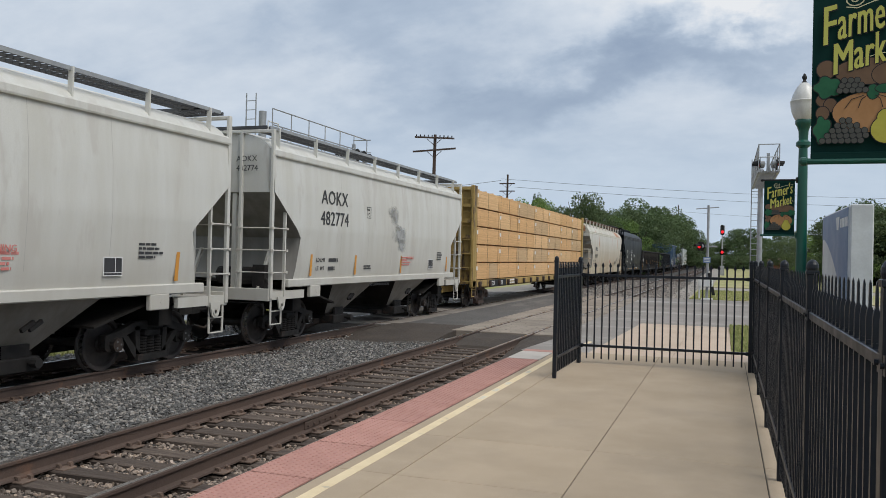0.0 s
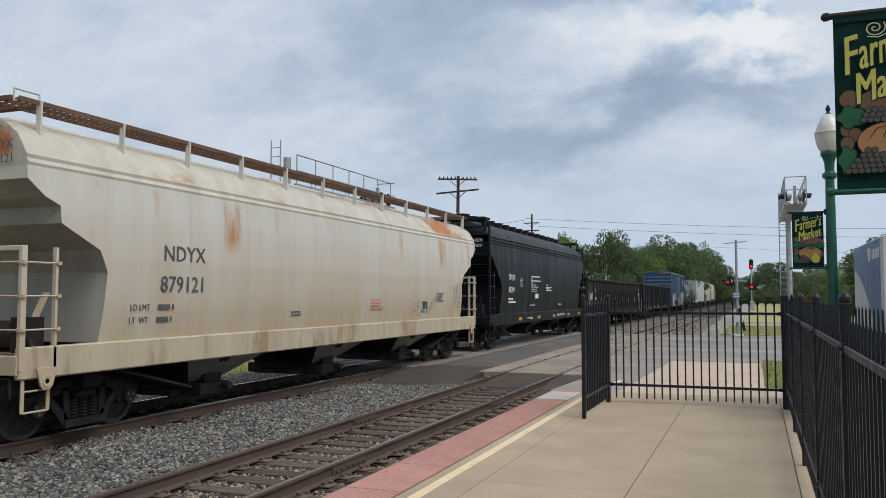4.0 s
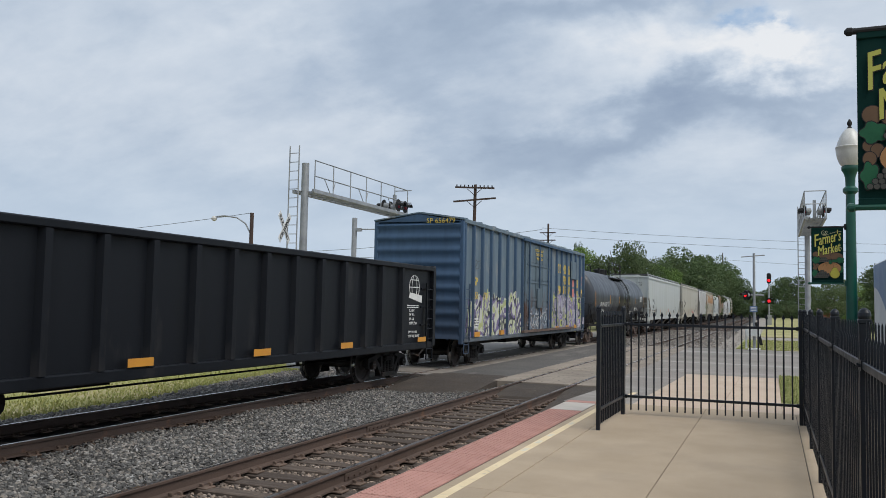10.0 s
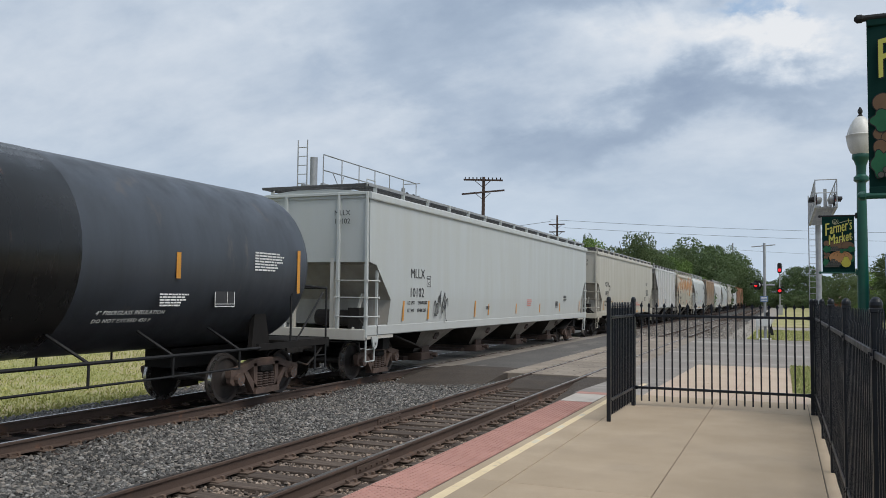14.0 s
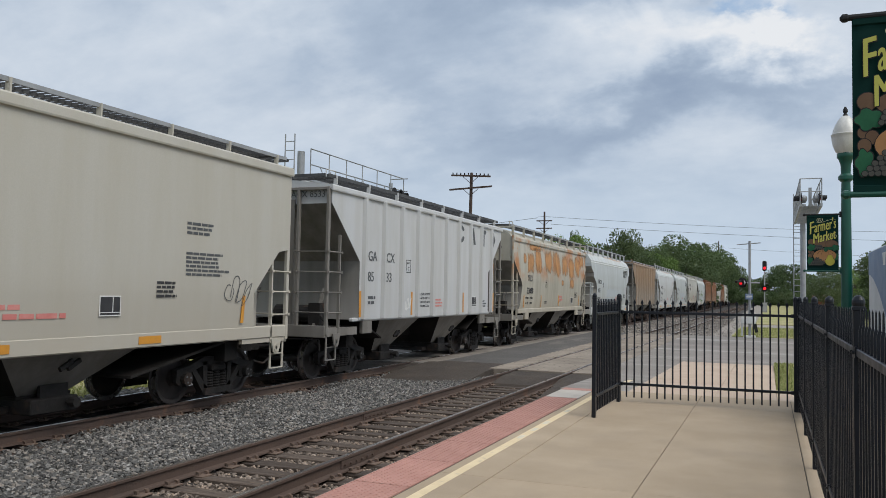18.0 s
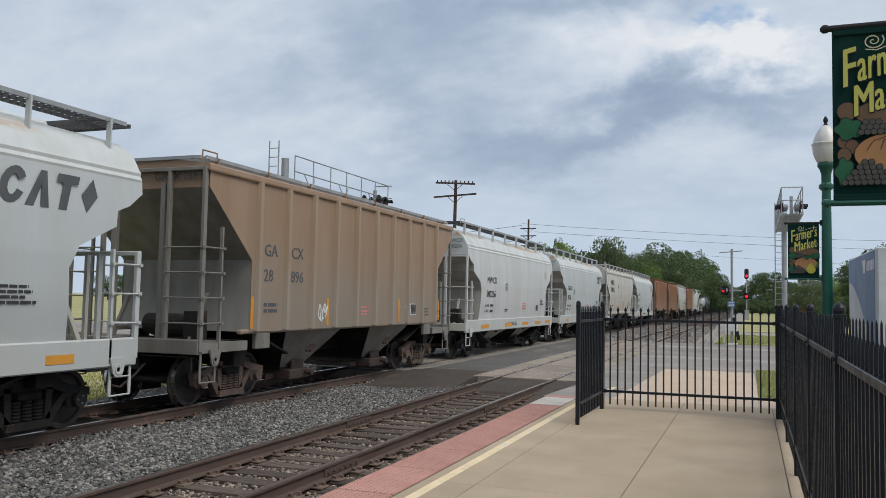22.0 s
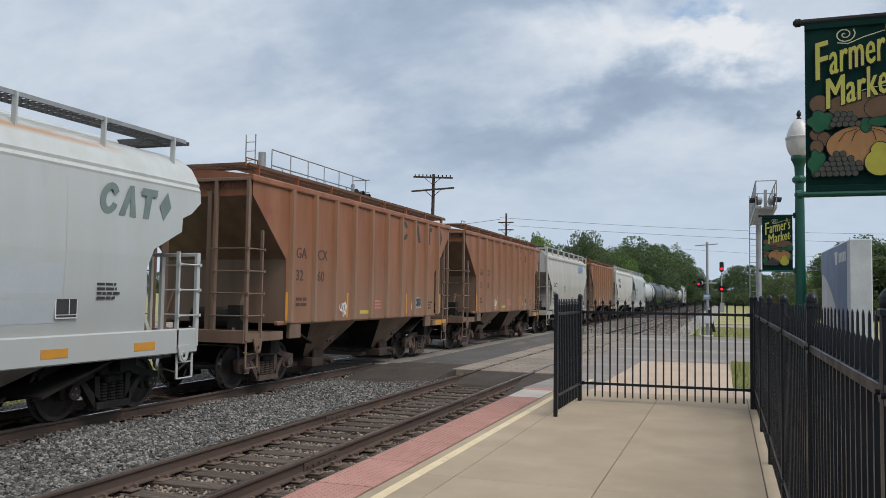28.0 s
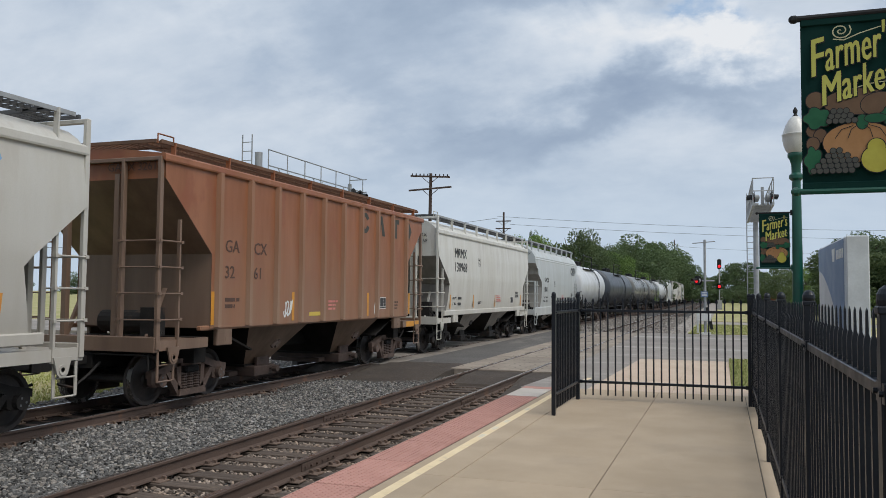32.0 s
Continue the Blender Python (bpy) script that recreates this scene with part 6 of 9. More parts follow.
def small_print(car, L, style, ink, z=1.9, seed=0, limits=("", ""), ty=2.0):
    """The usual fine print, data panel and load limits of a hopper, at the depth of its curved side."""
    at_z = lambda q: interp(STYLES[style]["side"], q) + 0.007
    x = at_z(z - 0.1)
    for j, (head, fig) in enumerate((("LD LMT", limits[0]), ("LT  WT", limits[1]))):
        mark(car, head, ty, z - 0.12 - 0.20 * j, 0.095, ink, at_z(z - 0.07 - 0.2 * j), L)
        if fig:
            mark(car, fig, ty + 0.62, z - 0.12 - 0.20 * j, 0.095, ink, at_z(z - 0.07 - 0.2 * j), L)
        else:
            bars(car, 1, ty + 0.62, z - 0.12 - 0.20 * j, 0.5, 0.085, ink, at_z(z - 0.07 - 0.2 * j), L, seed + j, "load limit figures too small to read")
    bars(car, 4, L * 0.56, z - 0.02, 0.75, 0.04, M_REDMARK, at_z(z - 0.1), L, seed + 1, "faded red warning print")
    bars(car, 4, L * 0.80, z + 0.15, 0.6, 0.04, ink, at_z(z + 0.1), L, seed + 2)
    bars(car, 2, L * 0.36, z - 0.25, 0.5, 0.035, ink, at_z(z - 0.25), L, seed + 3)
    stencil_panel(car, L * 0.74, z - 0.34, 0.42, 0.30, at_z(z - 0.15), L)


def soft_stain(name, c1, c2, stretch=(1, 1, 1), cut=0.5):
    """A stain that thins out unevenly towards the edges of its patch."""
    m = bpy.data.materials.new(name)
    m.use_nodes = True
    nt = m.node_tree
    p = nt.nodes["Principled BSDF"]
    p.inputs["Roughness"].default_value = 0.75
    co = nt.nodes.new("ShaderNodeTexCoord")
    sep = nt.nodes.new("ShaderNodeSeparateXYZ")
    nt.links.new(co.outputs["Generated"], sep.inputs[0])

    def sums(op, a, b):
        n = nt.nodes.new("ShaderNodeMath")
        n.operation = op
        for i, v in enumerate((a, b)):
            if isinstance(v, float):
                n.inputs[i].default_value = v
            else:
                nt.links.new(v, n.inputs[i])
        return n.outputs[0]
    y, z = sep.outputs["Y"], sep.outputs["Z"]
    hump = sums("MULTIPLY", sums("MULTIPLY", y, sums("SUBTRACT", 1.0, y)), sums("MULTIPLY", z, sums("SUBTRACT", 1.0, z)))
    hump = sums("POWER", sums("MULTIPLY", hump, 16.0), 0.45)
    mp = nt.nodes.new("ShaderNodeMapping")
    mp.inputs["Scale"].default_value = stretch
    nt.links.new(co.outputs["Object"], mp.inputs[0])
    noises = []
    for scale, detail in ((2.3, 6.0), (9.0, 4.0)):
        n = nt.nodes.new("ShaderNodeTexNoise")
        n.inputs["Scale"].default_value, n.inputs["Detail"].default_value, n.inputs["Roughness"].default_value = scale, detail, 0.62
        nt.links.new(mp.outputs[0], n.inputs[0])
        noises.append(n.outputs[0])
    mask = sums("ADD", hump, sums("MULTIPLY", sums("SUBTRACT", noises[0], 0.5), 1.5))
    rng = nt.nodes.new("ShaderNodeMapRange")
    rng.interpolation_type = "SMOOTHSTEP"
    rng.inputs[1].default_value, rng.inputs[2].default_value = cut, cut + 0.75
    nt.links.new(mask, rng.inputs[0])
    mix = nt.nodes.new("ShaderNodeMix")
    mix.data_type = "RGBA"
    mix.inputs[6].default_value, mix.inputs[7].default_value = (*c1, 1), (*c2, 1)
    nt.links.new(noises[1], mix.inputs[0])
    nt.links.new(mix.outputs[2], p.inputs["Base Color"])
    clear = nt.nodes.new("ShaderNodeBsdfTransparent")
    both = nt.nodes.new("ShaderNodeMixShader")
    nt.links.new(rng.outputs[0], both.inputs[0])
    nt.links.new(clear.outputs[0], both.inputs[1])
    nt.links.new(p.outputs[0], both.inputs[2])
    nt.links.new(both.outputs[0], nt.nodes["Material Output"].inputs[0])
    return m


def side_patch(car, style, y, z, w, h, mat, L, label, lift=0.003):
    """A repainted patch that lies on the curved side."""
    bm = bmesh.new()
    prev = None
    for k in range(5):
        zz = z + h * k / 4
        x = interp(STYLES[style]["side"], zz) + lift
        cur = [bm.verts.new((x, y - L / 2, zz)), bm.verts.new((x, y + w - L / 2, zz))]
        if prev:
            bm.faces.new((prev[0], prev[1], cur[1], cur[0]))
        prev = cur
    return part("paint_patch", bm, mat, car, label)


def reporting(car, L, a, b, y, z, h, ink, style="flow", ends=True, ze=3.85, gap=0.5, spacing=1.05):
    at_z = lambda q: max(interp(STYLES[style]["side"], q), interp(STYLES[style]["side"], q + h)) + 0.004
    mark(car, a, y, z + gap, h, ink, at_z(z + gap), L, spacing, name="reporting_mark")
    mark(car, b, y - 0.05, z, h, ink, at_z(z), L, spacing, name="reporting_mark")
    if ends:
        for k, t in enumerate((a, b)):
            put("reporting_mark", words(t, 0.13, 0.002), ink, car, at=pose(0.62 if ze > 3.9 else 0.78, -L / 2 + 0.028, (ze if ze > 3.9 else 4.04) - 0.20 * k, 90, 0, 0))


def maker_blocks(car, L, y, z, h, mat, x, n=4, w=0.42, gap=0.06, slant=0.08, first=0):
    """A painted badge given as plain shapes: a ring, a wedge, a bar under a cap, a lozenge."""
    for k in range(n):
        bm = bmesh.new()
        yy = y + k * (w + gap) - L / 2
        kind = (k + first) % 4
        at_ = lambda u, v: (yy + u * w + v * slant, z + v * h)
        t = 0.36
        if kind == 0:
            out = [(0.5 + 0.5 * math.cos(a), 0.5 + 0.5 * math.sin(a)) for a in np.linspace(0.5, 5.9, 15)]
            inn = [(0.5 + 0.20 * math.cos(a), 0.5 + 0.28 * math.sin(a)) for a in np.linspace(0.5, 5.9, 15)]
            for i in range(14):
                prism(bm, [at_(*out[i]), at_(*out[i + 1]), at_(*inn[i + 1]), at_(*inn[i])], x, x + 0.003)
        elif kind == 1:
            prism(bm, [at_(0.0, 0.0), at_(t, 0.0), at_(0.62, 1.0), at_(0.38, 1.0)], x, x + 0.003)
            prism(bm, [at_(1 - t, 0.0), at_(1.0, 0.0), at_(0.62, 1.0), at_(0.42, 1.0)], x + 0.003, x + 0.005)
        elif kind == 2:
            prism(bm, [at_(0.32, 0.0), at_(0.68, 0.0), at_(0.68, 0.76), at_(0.32, 0.76)], x, x + 0.003)
            prism(bm, [at_(0.02, 0.76), at_(0.98, 0.76), at_(0.98, 1.0), at_(0.02, 1.0)], x, x + 0.003)
        else:
            prism(bm, [at_(0.12, 0.5), at_(0.5, 0.0), at_(0.88, 0.5), at_(0.5, 1.0)], x, x + 0.003)
        part("badge", bm, mat, car, "plain shape of a painted badge")


def plain_white(k, f, r, paint_m, label, a="", b="", style="smooth", ink=M_BLACKMARK, z=2.72, ty=2.15, limits=("", ""), h=0.26, plate_y=None, **kw):
    car, L = hopper(f, r, style, paint_m, label, **kw)
    x = interp(STYLES[style]["side"], z + 0.5) + 0.006
    if a:
        reporting(car, L, a, b, ty, z, h, ink, style, ze=3.95 if style != "flow" else 3.62)
    plate_mark(car, plate_y or (4.7 if style != "long" else ty + 1.05), z + 0.28, 0.26, x, L, ink)
    small_print(car, L, style, ink, 1.95, k, limits, ty - 0.15)
    if style != "flow":
        stripes(car, L, (ty - 0.42, 4.1 if k != 10 else 3.55, 7.2, L - 1.6), 1.50 if style != "long" else 1.42, interp(STYLES[style]["side"], 1.85) + 0.006, 0.5)
    return car, L


# cars in the order in which they pass; places along the track at the clip's start
c, L = plain_white(1, 0.5, 13.4, P_WHITE, "light grey covered hopper car with smooth curved sides", bays=2)
mark(c, "WARNING", 7.25, 1.97, 0.10, M_REDMARK, 1.56, L)
c, L = plain_white(2, 14.9, 27.8, P_WHITE, "light grey covered hopper car with smooth sides and a sooty patch", "AOKX", "482774", z=2.70, h=0.35)
mark(c, "WARNING", 7.6, 1.9, 0.09, M_REDMARK, 1.565, L)
M_SMUT = soft_stain("soot_smear", (0.34, 0.345, 0.34), (0.40, 0.405, 0.40), (1, 1, 0.7), 0.55)
for py, pz, pw, ph in ((6.05, 2.75, 0.95, 0.75), (6.2, 2.3, 1.3, 0.65), (6.1, 3.0, 0.6, 0.45), (6.75, 2.05, 0.9, 0.9)):
    side_patch(c, "smooth", py, pz, pw, ph, M_SMUT, L, "sooty smear on the side", 0.009)
mark(c, "VENT CAR WHEN UNLOADING", 5.0, 1.18, 0.07, M_BLACKMARK, 1.533, L)

c, L = lumber_car(29.3, 54.3, "yellow bulkhead flatcar stacked with strapped packages of sawn lumber")
bm = bmesh.new()
box(bm, 1.532, 1.536, 2.35 - L / 2, 5.0 - L / 2, 0.80, 1.10)
part("number_board", bm, M_BLACK, c, "black number board on the sill")
mark(c, "TTZX", 2.5, 0.86, 0.19, M_WHITE, 1.538, L, name="reporting_mark")
mark(c, "34803", 3.75, 0.86, 0.19, M_WHITE, 1.538, L, name="reporting_mark")
bars(c, 2, 5.6, 0.99, 1.0, 0.07, M_WHITE, 1.533, L, 33)

c, L = hopper(56.8, 75.4, "flow", P_NDYX, "long cream covered hopper car streaked with rust and grime", bays=3, sill_m=P_NDYXS, walk_m=M_GRATERUST, roof_m=P_NDYXROOF)
reporting(c, L, "NDYX", "879121", 2.7, 2.12, 0.27, M_GREYMARK)
small_print(c, L, "flow", M_GREYMARK, 1.95, 44)
scrawl(c, 13.0, 1.55, 1.9, 0.45, M_GREYMARK, 1.58, L, 3, 7, 0.005, "thin pencilled scrawl")
scrawl(c, 16.2, 1.6, 0.75, 0.9, M_GREYMARK, 1.58, L, 9, 5, 0.006, "thin dark scrawl")

c, L = hopper(77.0, 94.2, "tall", P_BLACKCAR, "black covered hopper car with a row of round roof hatches", bays=3, hatch=True)
reporting(c, L, "SHQX", "42509", 2.35, 2.19, 0.23, M_WHITE)
plate_mark(c, 4.0, 2.42, 0.30, 1.578, L, M_WHITE)
bars(c, 1, 5.7, 2.86, 2.3, 0.05, M_WHITE, 1.58, L, 55)
for k, t in enumerate(("03-2020", "", "03-2020", "CAUTION: DO NOT USE", "BOILING WATER OR SHARP OBJECTS", "TO CLEAN. ENTER CAR WITH", "CLEAN SOFT SOLED SHOES.")):
    if t:
        mark(c, t, 5.7, 2.77 - 0.09 * k, 0.052, M_WHITE, 1.58, L)
bars(c, 1, 5.7, 2.68, 2.2, 0.05, M_WHITE, 1.58, L, 59)
mark(c, "WARNING", 8.35, 2.52, 0.05, M_WHITE, 1.58, L)
bars(c, 3, 8.3, 2.43, 1.1, 0.04, M_WHITE, 1.58, L, 56)
bars(c, 2, 2.3, 1.9, 1.0, 0.07, M_WHITE, 1.56, L, 57)
swatch(c, 6.4, 1.95, 0.55, 0.2, M_WHITE, 1.56, L, 0, "card", "small white placard")
mark(c, "DO NOT HAMMER", 5.6, 1.62, 0.07, M_WHITE, 1.545, L)
stripes(c, L, (3.85, 6.9, 9.8, 13.0, 15.6), 1.06, 1.532, 0.12, 0.5, 0)
bars(c, 1, 10.75, 1.10, 0.45, 0.10, M_WHITE, 1.532, L, 58)
mark(c, "CENTER FLOW", 11.2, 1.09, 0.12, M_WHITE, 1.532, L)
mark(c, "CAUTION:", 5.15, 1.10, 0.075, M_WHITE, 1.532, L)
bars(c, 2, 5.65, 1.13, 0.55, 0.028, M_WHITE, 1.532, L, 60)
mark(c, "DO NOT HAMMER", 10.8, 1.62, 0.06, M_WHITE, 1.545, L)


def round_hatch(bm):
    lathe(bm, [(0.27, -0.06), (0.27, 0.19), (0.31, 0.20), (0.315, 0.27), (0.28, 0.285), (0.05, 0.30)], 20)


for k in range(15):
    put("roof_hatch", shared("roof_hatch", round_hatch, True), P_BLACKCAR, c, at=pose(0, -L / 2 + 1.28 + k * 1.09, 4.92))
for q in (-1, 1):
    bm = bmesh.new()
    y = q * (L / 2 - 0.5)
    for xx in np.linspace(-1.25, 1.25, 22):
        box(bm, xx - 0.025, xx + 0.025, y - 0.33, y + 0.33, 4.93, 4.96)
    for yy in (y - 0.33, y + 0.33):
        box(bm, -1.28, 1.28, yy - 0.02, yy + 0.02, 4.88, 4.97)
    for s in (-1, 1):
        box(bm, s * 1.26 - 0.02, s * 1.26 + 0.02, y - 0.33, y + 0.33, 4.88, 4.97)
        bar(bm, (s * 1.22, q * (L / 2 - 0.24), 4.90), (s * 1.28, q * (L / 2 - 0.30), 4.46), 0.09, 0.03)
        bar(bm, (s * 1.0, y - q * 0.3, 4.90), (s * 1.0, y - q * 0.3, 4.70), 0.09, 0.03)
        pipe(bm, [(s * 1.25, q * (L / 2 - 0.25), 4.72), (s * 1.36, q * (L / 2 - 0.16), 4.62), (s * 1.48, q * (L / 2 - 0.08), 4.60)], 0.014, 6)
    part("cross_walk", bm, M_UNDER, c)

M_SPRAY = surf("white_spray", (0.62, 0.61, 0.57), (0.42, 0.41, 0.38), 9, bump=0)
for f, r, num, seed in ((95.3, 118.65, "660358", 6), (119.95, 142.8, "660854", 7)):
    c, L = gondola(f, r, P_GON if seed == 6 else P_BLACKCAR, "long black ribbed gondola car with graffiti tags" if seed == 6 else "long glossy black ribbed gondola car")
    mark(c, "SMIX", 2.36 if seed == 6 else 2.4, 2.27, 0.22, M_WHITE, 1.461, L, name="reporting_mark")
    mark(c, num, 2.33 if seed == 6 else 2.35, 1.79, 0.22, M_WHITE, 1.461, L, name="reporting_mark")
    for k, t in enumerate(("LD LMT  208600", "LT  WT   77400")):
        mark(c, t, 2.36 if seed == 6 else 2.4, 1.44 - 0.16 * k, 0.09, M_WHITE, 1.461, L)
    put("reporting_mark", words("SMIX", 0.11, 0.002), M_WHITE, c, at=pose(1.0, -L / 2 - 0.042, 2.985, 90, 0, 0))
    bm = bmesh.new()
    box(bm, 0.9, 1.43, -L / 2 - 0.075, -L / 2 - 0.06, 2.42, 2.64)
    plate = part("number_plate", bm, M_BLACK, c)
    put("reporting_mark", words(num, 0.115, 0.002), M_WHITE, plate, at=pose(0.93, -L / 2 - 0.078, 2.47, 90, 0, 0))
    if seed == 6:
        stripes(c, L, [2.17 + k * (L - 4.34) / 18 - 0.05 for k in (2, 4, 7, 10, 13, 16)], 1.55, 1.573, 0.42, 0.10, 0)
        stripes(c, L, (0.0, L - 0.12), 0.9, 1.572, 0.9, 0.10, 0)
        for ty_, tz_, tw_, th_, sd_, n_, r_ in ((0.84, 1.93, 0.65, 0.34, 61, 6, 0.016), (1.0, 1.66, 0.95, 0.42, 66, 8, 0.02), (1.25, 1.76, 0.75, 0.46, 68, 6, 0.016), (0.95, 1.36, 0.95, 0.26, 69, 8, 0.017), (1.15, 1.24, 0.5, 0.16, 70, 5, 0.014)):
            scrawl(c, ty_, tz_, tw_, th_, M_SPRAY, 1.463, L, sd_, n_, r_, "bold white spray-paint tag")
        for y_, z_, w_, h_ in ((0.28, 1.02, 0.045, 0.30), (0.40, 1.04, 0.045, 0.30), (0.24, 1.14, 0.26, 0.045)):
            swatch(c, y_, z_, w_, h_, M_SPRAY, 1.463, L, 0, "graffiti", "white painted strokes")
        bars(c, 1, 0.75, 1.0, 1.1, 0.05, M_SPRAY, 1.463, L, 71)
        scrawl(c, 2.2, 0.98, 1.0, 0.5, M_WHITE, 1.463, L, 62, 6, 0.011)
        scrawl(c, 3.5, 1.0, 0.9, 0.55, M_WHITE, 1.464, L, 63, 5, 0.011)
        throw_up(c, L - 2.0, 1.05, 1.75, 0.66, surf("thin_white_spray", (0.42, 0.42, 0.41), (0.22, 0.22, 0.22), 7, bump=0), 1.463, L)
        scrawl(c, L - 3.2, 1.15, 0.6, 0.5, surf("cyan_spray", (0.08, 0.35, 0.42), bump=0), 1.463, L, 65, 3, 0.02)
    else:
        for q in (0, 180):
            put("ladder", shared(("ladder", 0.95, 2.62, 0.42), lambda b: ladder(b, 0.95, 2.62, 0.42, 6)), P_BLACKCAR, c, at=pose(0, 0, 0, 0, 0, q) @ pose(1.53, -L / 2 + 0.12, 0))
            put("ladder", shared(("ladder", 0.95, 2.62, 0.42), lambda b: ladder(b, 0.95, 2.62, 0.42, 6)), P_BLACKCAR, c, at=pose(0, 0, 0, 0, 0, q) @ pose(1.53, L / 2 - 0.54, 0))
        stripes(c, L, (4.45, 7.65, 10.9, 14.1, 17.4, L - 1.2), 1.0, 1.573, 0.13, 0.55, 0)
        swatch(c, 0.75, 1.0, 1.1, 0.13, M_ORANGE, 1.573, L, 0)
        plate_mark(c, 5.9, 2.16, 0.28, 1.462, L, M_WHITE)
    # round globe badge given as plain rings and a ribbon
    bm = bmesh.new()
    yc, zc_, R0 = L - (1.48 if seed == 6 else 1.25), 2.48, 0.33
    for i in range(24):
        a, b = i * math.pi / 12, (i + 1) * math.pi / 12
        for ry in (R0, R0 * 0.5):
            bar(bm, (1.463, yc + ry * math.cos(a) - L / 2, zc_ + R0 * math.sin(a)), (1.463, yc + ry * math.cos(b) - L / 2, zc_ + R0 * math.sin(b)), 0.004, 0.022)
    for dz in (-0.2, 0.0, 0.2):
        ww = math.sqrt(R0 * R0 - dz * dz)
        box(bm, 1.461, 1.465, yc - ww - L / 2, yc + ww - L / 2, zc_ + dz - 0.011, zc_ + dz + 0.011)
    prism(bm, [(yc - 0.36 - L / 2, 2.2), (yc + 0.5 - L / 2, 2.06), (yc + 0.52 - L / 2, 2.26), (yc - 0.3 - L / 2, 2.34)], 1.4655, 1.468)
    part("badge", bm, M_WHITE, c, "white globe badge with a ribbon")
    bars(c, 2, L - 1.7, 1.97, 1.0, 0.028, M_WHITE, 1.462, L, seed + 9)
    if seed == 6:
        bars(c, 4, L - 1.4, 1.7, 0.5, 0.06, M_WHITE, 1.462, L, seed + 19)
    else:
        for k, t in enumerate(("IL  66-0", "IW  9-0", "IH  6-0", "CUFT 3564")):
            mark(c, t, L - 1.55, 1.82 - 0.115 * k, 0.075, M_WHITE, 1.462, L)
        for k, t in enumerate(("EMPTY/LOAD", "7/16\" ADJ. BLOCK")):
            mark(c, t, L - 1.6, 1.24 - 0.11 * k, 0.07, M_WHITE, 1.462, L)

c, L = boxcar(145.1, 162.6, "weathered blue boxcar with a plug door and graffiti along its foot", P_BLUE, P_BLUEDOOR, P_BLUEEND)
mark(c, "SP", 1.10, 2.67, 0.28, M_YMARK, 1.506, L, name="reporting_mark")
mark(c, "656", 1.04, 2.22, 0.25, M_YMARK, 1.506, L, name="reporting_mark", spacing=0.95)
mark(c, "479", 1.96, 2.22, 0.25, M_YMARK, 1.506, L, name="reporting_mark", spacing=0.95)
put("reporting_mark", words("SP 656479", 0.17, 0.002), M_YMARK, c, at=pose(0.30, -L / 2 - 0.125, 4.60, 90, 0, 0))
for k, t in enumerate(("CLOSE AND LOCK", "DOORS BEFORE", "MOVING CAR")):
    mark(c, t, 8.05 + 0.12 * k, 4.25 - 0.17 * k, 0.11, M_YMARK, 1.604, L)
# the owner's name as rows of plain blocks, and its red and yellow squares
r8 = random.Random(8)
for y0, y1, z0, z1, n in ((12.1, 14.6, 3.55, 3.95, 6), (13.0, 14.6, 3.06, 3.46, 4), (12.1, 14.6, 2.62, 2.98, 7)):
    w = (y1 - y0) / n
    for k in range(n):
        bm = bmesh.new()
        y = y0 + k * w - L / 2
        ya_, yb_ = y + 0.06, y + w - 0.08
        for c0, c1, d0, d1 in ((ya_, ya_ + 0.085, z0, z1), (yb_ - 0.085, yb_, z0 + (0.0 if k % 2 else 0.12), z1 - 0.05 * (k % 3)), (ya_ + 0.085, yb_ - 0.085, z1 - 0.08, z1), (ya_ + 0.085, yb_ - 0.085, z0, z0 + 0.08)):
            box(bm, 1.506, 1.509, c0, c1, d0, d1)
        b = part("badge", bm, M_YMARK, c, "plain yellow block of painted lettering")
for y, z, m in ((14.95, 3.55, M_REDMARK), (14.95, 3.0, M_REDMARK), (14.95, 2.5, M_REDMARK), (15.75, 2.95, M_YMARK), (15.75, 2.42, M_YMARK), (16.75, 2.5, M_YMARK)):
    swatch(c, y, z, 0.5, 0.40, m, 1.503, L, 0, "badge", "faded painted square")
bm = bmesh.new()
box(bm, 1.55, 1.585, 14.55 - L / 2, 15.65 - L / 2, 3.35, 4.2, bevel=0.01)
part("door_stop_panel", bm, P_BLUE, c)


def graffiti_mat(name, cols, scale, stretch=(1, 1, 1)):
    m = bpy.data.materials.new(name)
    m.use_nodes = True
    nt = m.node_tree
    p = nt.nodes["Principled BSDF"]
    co = nt.nodes.new("ShaderNodeTexCoord")
    n1 = nt.nodes.new("ShaderNodeTexNoise")
    n1.inputs["Scale"].default_value, n1.inputs["Detail"].default_value, n1.inputs["Distortion"].default_value = scale, 2.0, 1.6
    mp = nt.nodes.new("ShaderNodeMapping")
    mp.inputs["Scale"].default_value, mp.inputs["Rotation"].default_value = stretch, (0.35, 0, 0)
    nt.links.new(co.outputs["Object"], mp.inputs[0])
    nt.links.new(mp.outputs[0], n1.inputs[0])
    rp = nt.nodes.new("ShaderNodeValToRGB")
    rp.color_ramp.interpolation = "CONSTANT"
    e = rp.color_ramp.elements
    e[0].color = (*cols[0], 1)
    e[1].position, e[1].color = 0.97, (*cols[-1], 1)
    for i, q in enumerate(cols[1:]):
        k = e.new(0.30 + 0.42 * i / (len(cols) - 1))
        k.color = (*q, 1)
    nt.links.new(n1.outputs[0], rp.inputs[0])
    nt.links.new(rp.outputs[0], p.inputs["Base Color"])
    p.inputs["Roughness"].default_value = 0.55
    return m


